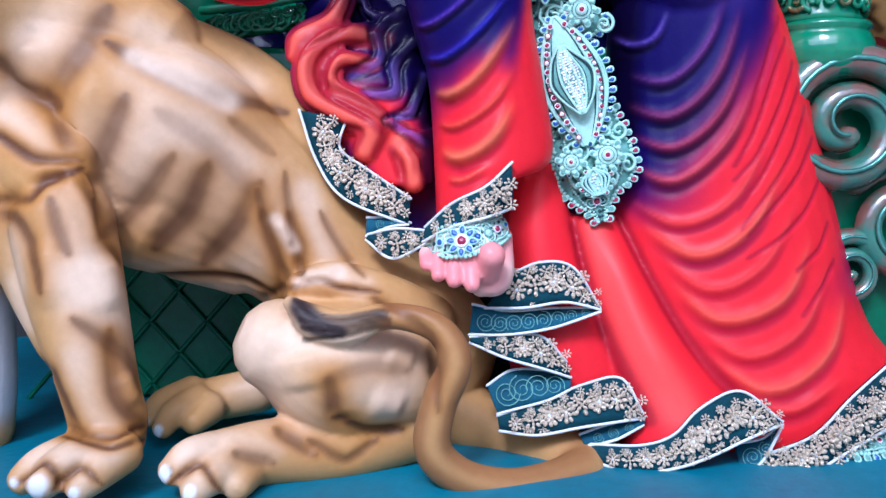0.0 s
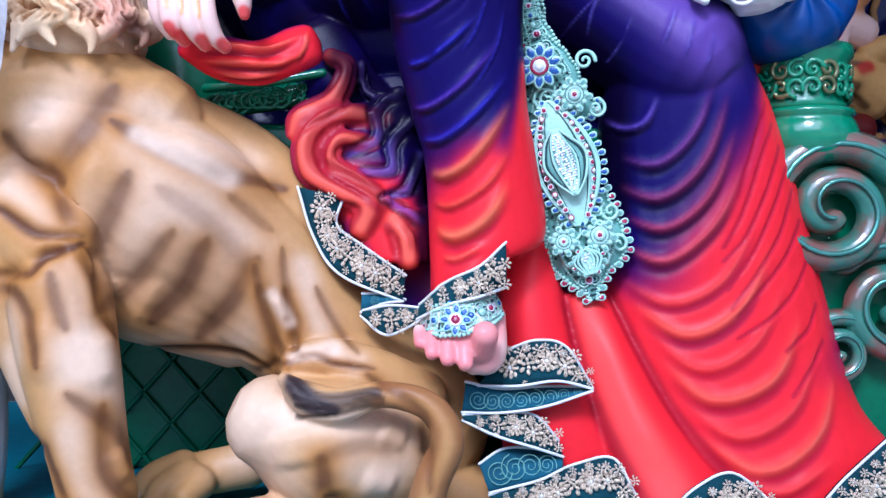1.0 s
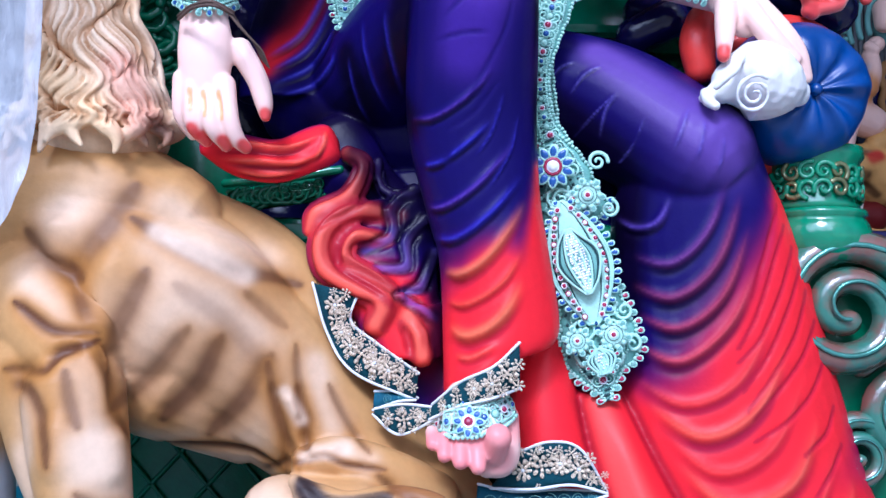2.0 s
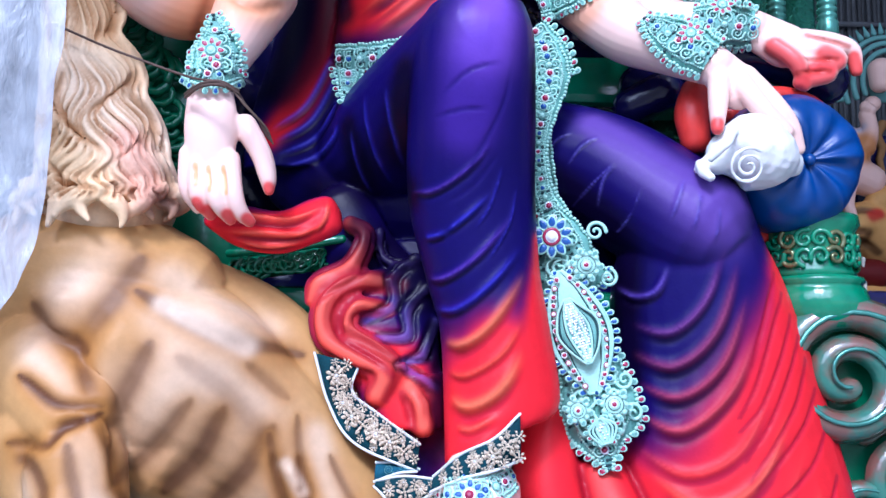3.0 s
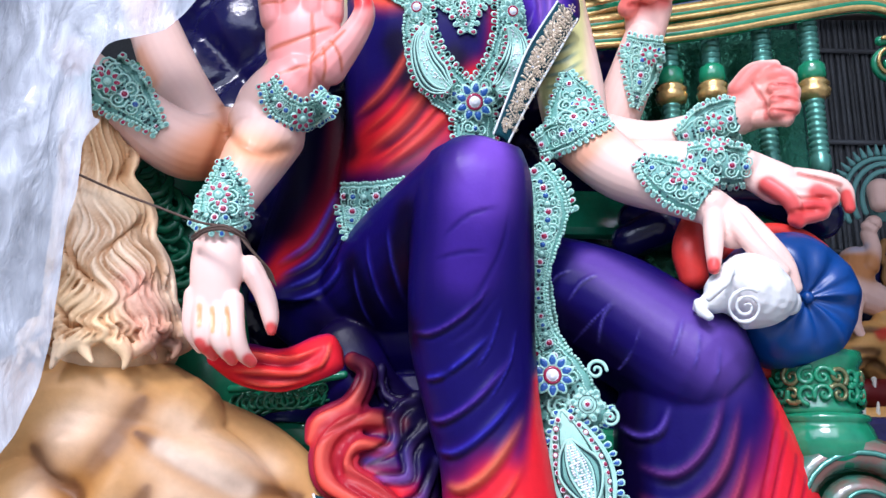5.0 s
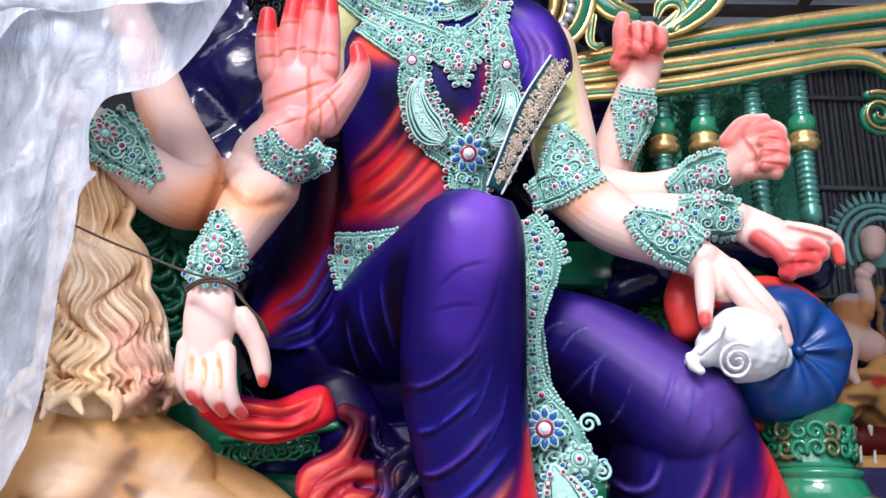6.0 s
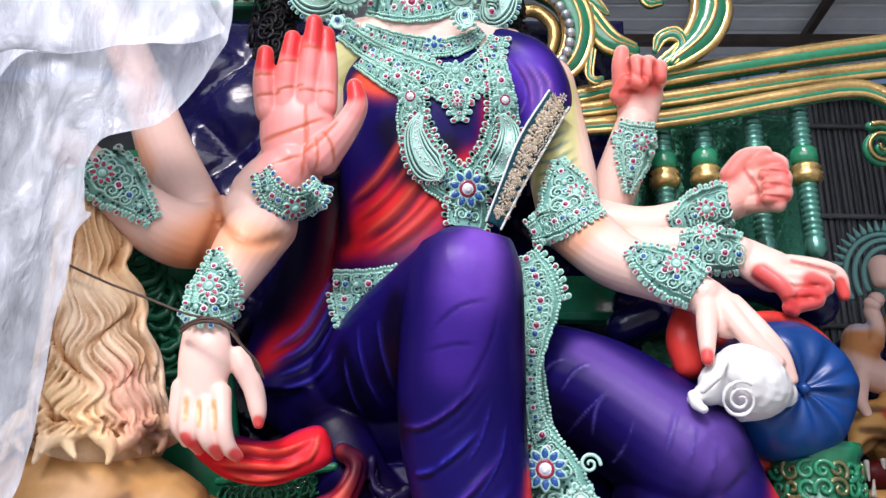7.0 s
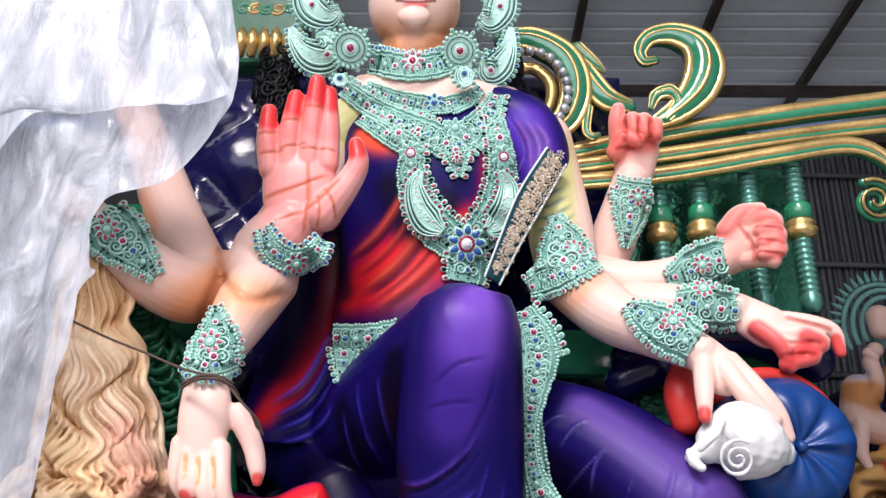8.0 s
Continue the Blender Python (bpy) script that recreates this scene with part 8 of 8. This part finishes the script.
        under("flute", bm, GOLD, t)
        bm = bmesh.new()
        carved(bm, p + (0, -0.02, 0.19), 0.03, i * 1.3)
        under("carving", bm, GOLD if i % 2 else GREEN, t)
    for i, p in enumerate(spline([(-1.005, 2.100, 2.462), (-0.924, 2.100, 2.339), (-0.860, 2.100, 2.203), (-0.809, 2.120, 2.094), (-0.760, 2.140, 1.940)], 3)):
        bm = bmesh.new()
        swirl(bm, p, (0.1, -1, 0.1), 0.055 + 0.01 * (i % 3), i * 0.8, 1.5, 1, 0.2)
        under("scroll", bm, DARKGREEN, t)
    bm = bmesh.new()
    loft(bm, [((-1.188, 2.300, 2.663), (-0.886, 2.300, 2.667), 0.08), ((-1.049, 2.260, 2.302), (-0.733, 2.260, 2.307), 0.08), ((-0.902, 2.240, 1.797), (-0.596, 2.240, 1.804), 0.08), ((-0.811, 2.200, 1.605), (-0.591, 2.200, 1.606), 0.06)])
    under("arm_panel", bm, DARKGREEN, t)


WORNGREEN = two_tone("worn_green_enamel", (0.04, 0.17, 0.12), (0.17, 0.08, 0.06), 0.22, 0.6)
WORNGILT = material("worn_gilt", (0.16, 0.17, 0.07), 0.25, metal=0.5, vary=0.6, scale=40, bump=0.4, bump_scale=80, coat=0.5)
FOIL = material("green_foil", (0.02, 0.12, 0.07), 0.18, metal=0.7, vary=0.5, scale=26, bump=1.0, bump_scale=45)
GREENSILVER = material("green_silver_enamel", (0.1, 0.3, 0.24), 0.22, metal=0.6, vary=0.35, scale=40, bump=0.15)
throne()


def back_cushion():
    """Deep-buttoned cushion behind the figure."""
    th = thing("back_cushion", (-0.35, 2.7, 1.58), "shiny navy vinyl cushion, deep-buttoned, behind the seated figure", "cushion")
    bm = bmesh.new()
    n, m = 72, 96
    x0, x1, z0, z1 = -1.15, 0.62, 1.58, 3.42
    grid = []
    for j in range(m + 1):
        row = []
        for i in range(n + 1):
            u, v = i / n, j / m
            x, z = x0 + (x1 - x0) * u, z0 + (z1 - z0) * v
            a, b = (x / 0.2 + z / 0.2), (x / 0.2 - z / 0.2)
            puff = abs(math.sin(math.pi * a / 2)) * abs(math.sin(math.pi * b / 2))
            edge = min(1, 9 * min(u, 1 - u, v + 0.1, 1 - v))
            y = 2.62 - 0.07 * puff ** 0.45 * edge - 0.05 * edge + 0.008 * noise.noise(Vector((x * 9, 0, z * 9)))
            row.append(bm.verts.new((x, y, z)))
        grid.append(row)
    for p, q in zip(grid[:-1], grid[1:]):
        for i in range(n):
            bm.faces.new((p[i], p[i + 1], q[i + 1], q[i])).smooth = True
    made = bmesh.ops.extrude_face_region(bm, geom=bm.faces[:])
    for v in made["geom"]:
        if isinstance(v, bmesh.types.BMVert):
            v.co.y = 2.68
    bmesh.ops.recalc_face_normals(bm, faces=bm.faces)
    under("cover", bm, NAVYVINYL, th)


back_cushion()


# ---- things on the throne and about it ----
def bolster():
    th = thing("bolster", (0.954, 2.200, 1.807), "round blue satin bolster gathered to a button", "cushion")
    c = Vector((0.880, 2.020, 1.908))
    axis = Vector((0.12, -1, -0.12)).normalized()
    m = upright(c, axis)
    bm = bmesh.new()
    rings, sides = [], 96
    for r, h in ((0.012, 0.03), (0.04, 0.045), (0.08, 0.052), (0.12, 0.045), (0.155, 0.02), (0.178, -0.03), (0.186, -0.1), (0.186, -0.3), (0.16, -0.36)):
        ring = []
        for k in range(sides):
            a = k * 2 * math.pi / sides
            g = (math.sin(a * 11 + 1.3 * math.sin(a * 2)) + 0.6 * math.sin(a * 7 + 1)) * 0.006 * math.sin(math.pi * min(1, r / 0.18)) + 0.006 * math.sin(a * 5)
            ring.append(bm.verts.new(m @ Vector((r * math.cos(a), r * math.sin(a), h + (g if h > -0.05 else 0)))))
        rings.append(ring)
    for p, q in zip(rings[:-1], rings[1:]):
        for k in range(sides):
            bm.faces.new((p[k], p[(k + 1) % sides], q[(k + 1) % sides], q[k])).smooth = True
    bm.faces.new(rings[0])
    bm.faces.new(rings[-1][::-1])
    bmesh.ops.recalc_face_normals(bm, faces=bm.faces)
    under("cover", bm, BLUECLOTH, th)
    bm = bmesh.new()
    ball(bm, c + axis * 0.04, 0.016, (1, 1, 1), 2)
    under("button", bm, BLUECLOTH, th)
    bm = bmesh.new()
    rows = []
    for k in range(13):
        a = 2.4 - k * 0.42
        rows.append((*(m @ Vector((0.195 * math.cos(a), 0.195 * math.sin(a), -0.12))), 0.024))
    tube(bm, rows, 10, 4)
    under("red_edge", bm, REDPAINT, th, "red cloth edge")
    th = thing("rolled_cloth", (0.618, 2.200, 1.982), "dark navy and red cloth rolled beside the bolster", "cloth")
    bm = bmesh.new()
    tube(bm, [(0.525, 2.300, 2.198, 0.058), (0.672, 2.260, 2.259, 0.067), (0.883, 2.240, 2.274, 0.074), (1.044, 2.220, 2.186, 0.065)], 18, 6)
    tube(bm, [(0.497, 2.260, 2.119, 0.056), (0.590, 2.220, 2.161, 0.059)], 18, 6)
    under("roll", bm, NAVYVINYL, th)
    bm = bmesh.new()
    tube(bm, [(0.639, 2.100, 2.116, 0.040), (0.621, 2.080, 2.049, 0.046), (0.630, 2.080, 1.973, 0.039)], 16, 6)
    under("red_end", bm, REDPAINT, th)


def conch():
    bm = bmesh.new()
    tube(bm, [(0.589, 1.930, 1.860, 0.011), (0.625, 1.920, 1.876, 0.031), (0.664, 1.930, 1.900, 0.061), (0.713, 1.930, 1.908, 0.095), (0.768, 1.930, 1.894, 0.081), (0.823, 1.950, 1.884, 0.034)], 24, 8)
    tube(bm, [(0.668, 1.870, 1.956, 0.008), (0.639, 1.850, 1.908, 0.009), (0.604, 1.870, 1.872, 0.007)], 8, 4)
    swirl(bm, (0.678, 1.835, 1.848), (0.0, -1, -0.35), 0.045, 1.0, 2.2, 1, 0.13, 50)
    tube(bm, [(0.592, 1.920, 1.872, 0.012), (0.594, 1.900, 1.850, 0.015), (0.608, 1.890, 1.834, 0.012)], 10, 4)
    c = fused(bm, 0.0035, 2)
    n = [noise.noise(Vector(p) * 45) for p in c.rest]
    c.push += np.array(n) * 0.0025
    me = bpy.data.meshes.new("conch_shell")
    c.finish()
    me.from_pydata(c.co.tolist(), [], c.faces)
    me.polygons.foreach_set("use_smooth", [True] * len(c.faces))
    me.materials.append(WHITE)
    tagged(new("conch_shell", me), "white plaster conch shell held in the statue's hand", "shell")


def cord():
    bm = bmesh.new()
    tube(bm, [(-0.947, 1.780, 2.147, 0.003), (-0.828, 1.780, 2.096, 0.003), (-0.732, 1.780, 2.061, 0.003), (-0.608, 1.740, 2.010, 0.003), (-0.536, 1.720, 1.993, 0.003), (-0.496, 1.740, 1.974, 0.003)], 6, 6)
    tube(bm, [(-0.633, 1.790, 1.979, 0.004), (-0.587, 1.740, 1.987, 0.004), (-0.536, 1.720, 1.987, 0.004), (-0.502, 1.750, 1.977, 0.004), (-0.495, 1.790, 1.966, 0.004)], 6, 6)
    tube(bm, [(-0.634, 1.790, 1.987, 0.004), (-0.588, 1.740, 1.993, 0.004), (-0.537, 1.720, 1.995, 0.004), (-0.500, 1.750, 1.984, 0.004)], 6, 6)
    for k in range(5):
        o = np.array((0.004 * k, 0.002 * k, -0.004 * k, 0))
        tube(bm, np.array([(-0.509, 1.740, 1.980, 0.003), (-0.477, 1.740, 1.943, 0.003), (-0.453, 1.760, 1.919, 0.003), (-0.440, 1.780, 1.887, 0.002)]) + o, 5, 4)
    tagged(part("jute_cord", bm, ROPE), "thin brown jute cord tied round the wrist", "cord")


def polythene():
    """Sheet hung over the next idol, with a turned-down flap."""
    th = thing("plastic_sheet", (-0.952, 1.660, 2.341), "crumpled milky polythene sheet hung over the next idol", "plastic sheet")
    sheets = (
        ("sheet", [(-0.621, 1.660, 3.134), (-0.604, 1.660, 3.018), (-0.558, 1.660, 2.818), (-0.559, 1.660, 2.718), (-0.570, 1.660, 2.668), (-0.628, 1.660, 2.559), (-0.751, 1.660, 2.438), (-0.857, 1.660, 2.369), (-0.853, 1.660, 2.280), (-0.841, 1.660, 2.234), (-0.817, 1.660, 2.212), (-0.862, 1.660, 2.168), (-0.857, 1.660, 2.059), (-0.871, 1.660, 1.983), (-0.876, 1.660, 1.840), (-0.888, 1.660, 1.691), (-0.909, 1.660, 1.570), (-0.951, 1.660, 1.481), (-1.012, 1.660, 1.405)], 0.022, 1),
        ("flap", [(-0.721, 1.600, 3.081), (-0.687, 1.600, 2.969), (-0.645, 1.600, 2.888), (-0.589, 1.600, 2.749), (-0.549, 1.600, 2.671), (-0.615, 1.600, 2.636), (-0.759, 1.600, 2.620), (-0.923, 1.600, 2.613), (-1.021, 1.600, 2.602), (-1.093, 1.600, 2.481), (-1.161, 1.600, 2.416)], 0.016, 2),
    )
    for name, edge, amp, seed in sheets:
        right = spline(edge, 10)
        bm = bmesh.new()
        grid = []
        nx = 56
        for j, p in enumerate(right):
            row = []
            for i in range(nx + 1):
                u = i / nx
                x = p[0] - u * (p[0] + 2.1)
                q = Vector((x * 3.0 + seed * 7, 0, p[2] * 1.0))
                w = noise.noise(q) * 2 + noise.noise(q * 3.1) + 0.5 * noise.noise(Vector((x * 22, seed, p[2] * 12)))
                edge_curl = 0.02 * math.exp(-u * 12)
                row.append(bm.verts.new((x, p[1] + amp * w - edge_curl - 0.08 * u + 0.03 * math.sin(x * 26 + 2 * noise.noise(q)) * (0.4 if name == "flap" else 0.7), p[2] + 0.012 * noise.noise(q * 2))))
            grid.append(row)
        for a, b in zip(grid[:-1], grid[1:]):
            for i in range(nx):
                bm.faces.new((a[i], a[i + 1], b[i + 1], b[i])).smooth = True
        under(name, bm, POLYTHENE, th)


def hair():
    for rows in ([(-0.642, 2.360, 3.283, 0.082), (-0.623, 2.360, 3.093, 0.088), (-0.499, 2.380, 3.014, 0.060)], [(0.155, 2.360, 3.287, 0.061), (0.185, 2.360, 3.122, 0.060), (0.214, 2.360, 3.065, 0.039)]):
        th = thing("hair_tress", rows[1][:3], "black curled hair tress beside the statue's neck", "hair", "hair tresses")
        bm = bmesh.new()
        s = spline(rows, 8)
        rng = random.Random(3)
        tube(bm, [(x, y + 0.03, z, r * 0.7) for x, y, z, r in rows], 16, 8)
        for k in range(70):
            f = s[rng.randrange(len(s))]
            a = rng.uniform(-1.3, 1.3)
            at = Vector(f[:3]) + Vector((math.sin(a), -math.cos(a), rng.uniform(-0.3, 0.3))) * f[3]
            swirl(bm, at, (math.sin(a), -math.cos(a), 0), rng.uniform(0.024, 0.038), rng.uniform(0, 6), 1.5, rng.choice((-1, 1)), 0.24)
        tagged(under("curl_mass", bm, HAIR, th), kind="stuff")


bolster()
conch()
cord()
polythene()
hair()


# ---- idols behind ----
def small_idol():
    bm = bmesh.new()
    t = lambda rows, flat=1.0: tube(bm, rows, 16, 6, flat)
    t([(2.422, 4.550, 3.089, 0.073), (2.417, 4.550, 3.003, 0.059)])
    ball(bm, (2.399, 4.620, 2.904), 0.05, (1, 1, 1), 2)
    t([(2.238, 4.550, 2.652, 0.096), (2.210, 4.510, 2.484, 0.106), (2.306, 4.510, 2.424, 0.093)])
    t([(2.309, 4.510, 2.806, 0.045), (2.305, 4.470, 2.699, 0.044), (2.273, 4.470, 2.603, 0.056)])
    t([(2.292, 4.490, 2.850, 0.032), (2.319, 4.470, 2.822, 0.029)])
    t([(2.177, 4.450, 2.442, 0.049), (2.143, 4.430, 2.287, 0.036), (2.164, 4.410, 2.196, 0.024)])
    c = fused(bm, 0.008, 2)
    c.paint[:] = (0.85, 0.55, 0.45)
    c.spray([(2.130, 4.450, 2.627, 0.062), (2.248, 4.450, 2.598, 0.093)], (0.55, 0.2, 0.04), 0.9, 0.5)
    c.spray([(2.114, 4.450, 2.722, 0.044), (2.238, 4.450, 2.725, 0.038)], (0.45, 0.42, 0.5), 0.9, 0.4)
    c.finish()
    bm = bmesh.new()
    at = Vector((2.507, 4.650, 3.034))
    for r, y, n in ((0.25, 0.0, 40), (0.21, -0.03, 36), (0.165, -0.05, 30)):
        tube(bm, [(at.x + r * math.cos(a), at.y + y, at.z + 1.15 * r * math.sin(a), 0.016) for a in np.linspace(-0.4, math.pi + 0.4, n)], 8, 1)
    for a in np.linspace(-0.3, math.pi + 0.3, 26):
        p = Vector((at.x + 0.28 * math.cos(a), at.y, at.z + 0.32 * math.sin(a)))
        tube(bm, [(*p, 0.018), (*(p + Vector((0.05 * math.cos(a), 0, 0.055 * math.sin(a)))), 0.005)], 6, 2)
    tube(bm, [(at.x, at.y + 0.02, at.z - 0.02, 0.1), (at.x, at.y + 0.02, at.z + 0.04, 0.1)], 20, 2, 0.3)
    halo = raw(bm, (0.16, 0.36, 0.33))
    statue("small_idol_statue", [(c, SKIN), (halo.finish(), MANE)], "small painted idol statue with a teal scalloped halo", "statue")


def snarling_lion():
    bm = bmesh.new()
    t = lambda rows, flat=1.0: tube(bm, rows, 16, 6, flat)
    t([(2.368, 4.600, 2.129, 0.192), (2.229, 4.500, 2.177, 0.125), (2.134, 4.440, 2.104, 0.080)])
    t([(2.108, 4.420, 2.069, 0.068), (2.081, 4.400, 2.036, 0.049)])
    t([(2.153, 4.500, 1.769, 0.062), (2.244, 4.500, 1.754, 0.080), (2.404, 4.600, 1.779, 0.095)])
    t([(2.332, 4.500, 2.305, 0.063), (2.429, 4.500, 2.338, 0.076)])
    c = fused(bm, 0.012, 2)
    c.paint[:] = (0.62, 0.33, 0.1)
    for row in ([(2.069, 4.350, 2.182, 0.015), (2.162, 4.350, 2.229, 0.018), (2.276, 4.350, 2.214, 0.015)], [(2.033, 4.300, 1.992, 0.015), (2.150, 4.350, 2.060, 0.018), (2.259, 4.350, 2.000, 0.015)], [(2.071, 4.300, 2.113, 0.015), (2.213, 4.350, 2.106, 0.018)]):
        c.ridge(row, -0.015).spray(row, (0.06, 0.02, 0.01), 0.8, 0.9)
    c.spray([(2.261, 4.400, 2.207, 0.031), (2.301, 4.400, 2.223, 0.031)], (0.5, 0.03, 0.02), 0.9, 0.6)
    bm = bmesh.new()
    tube(bm, [(2.188, 4.520, 1.911, 0.075), (2.326, 4.550, 1.900, 0.094)], 14, 4)
    mouth = raw(bm, (0.12, 0.008, 0.008))
    bm = bmesh.new()
    for row in ([(2.121, 4.420, 1.961, 0.015), (2.121, 4.420, 1.869, 0.006)], [(2.226, 4.460, 1.976, 0.015), (2.225, 4.460, 1.920, 0.006)], [(2.133, 4.420, 1.793, 0.015), (2.145, 4.420, 1.870, 0.006)], [(2.217, 4.440, 1.780, 0.015), (2.226, 4.440, 1.851, 0.006)]):
        tube(bm, row, 8, 3)
    teeth = raw(bm, (0.75, 0.72, 0.62))
    bm = bmesh.new()
    rng = random.Random(8)
    for k in range(34):
        p = Vector((2.496, 4.700, 2.311)) + Vector((rng.uniform(-0.1, 0.5), rng.uniform(-0.1, 0.2), rng.uniform(-0.6, 0.5)))
        tube(bm, [(*(p + Vector((0.03 * math.sin(3 * i + k), 0, -0.07 * i))), 0.03 - 0.003 * i) for i in range(6)], 7, 2)
    locks = raw(bm, (0.3, 0.15, 0.05))
    statue("snarling_lion_statue", [(c.finish(), FUR), (mouth.finish(), FUR), (teeth.finish(), FUR), (locks.finish(), MANE)], "tan painted lion statue snarling with bared teeth", "statue")


small_idol()
snarling_lion()
bm = bmesh.new()
box(bm, (1.5, 3.3, 0.0), (3.6, 5.6, 1.7), 0.03)
box(bm, (2.3, 4.7, 1.69), (3.3, 5.4, 2.75), 0.03)
tagged(part("idol_plinth", bm, NAVYVINYL), "dark blue plinth under the idols behind", "plinth")
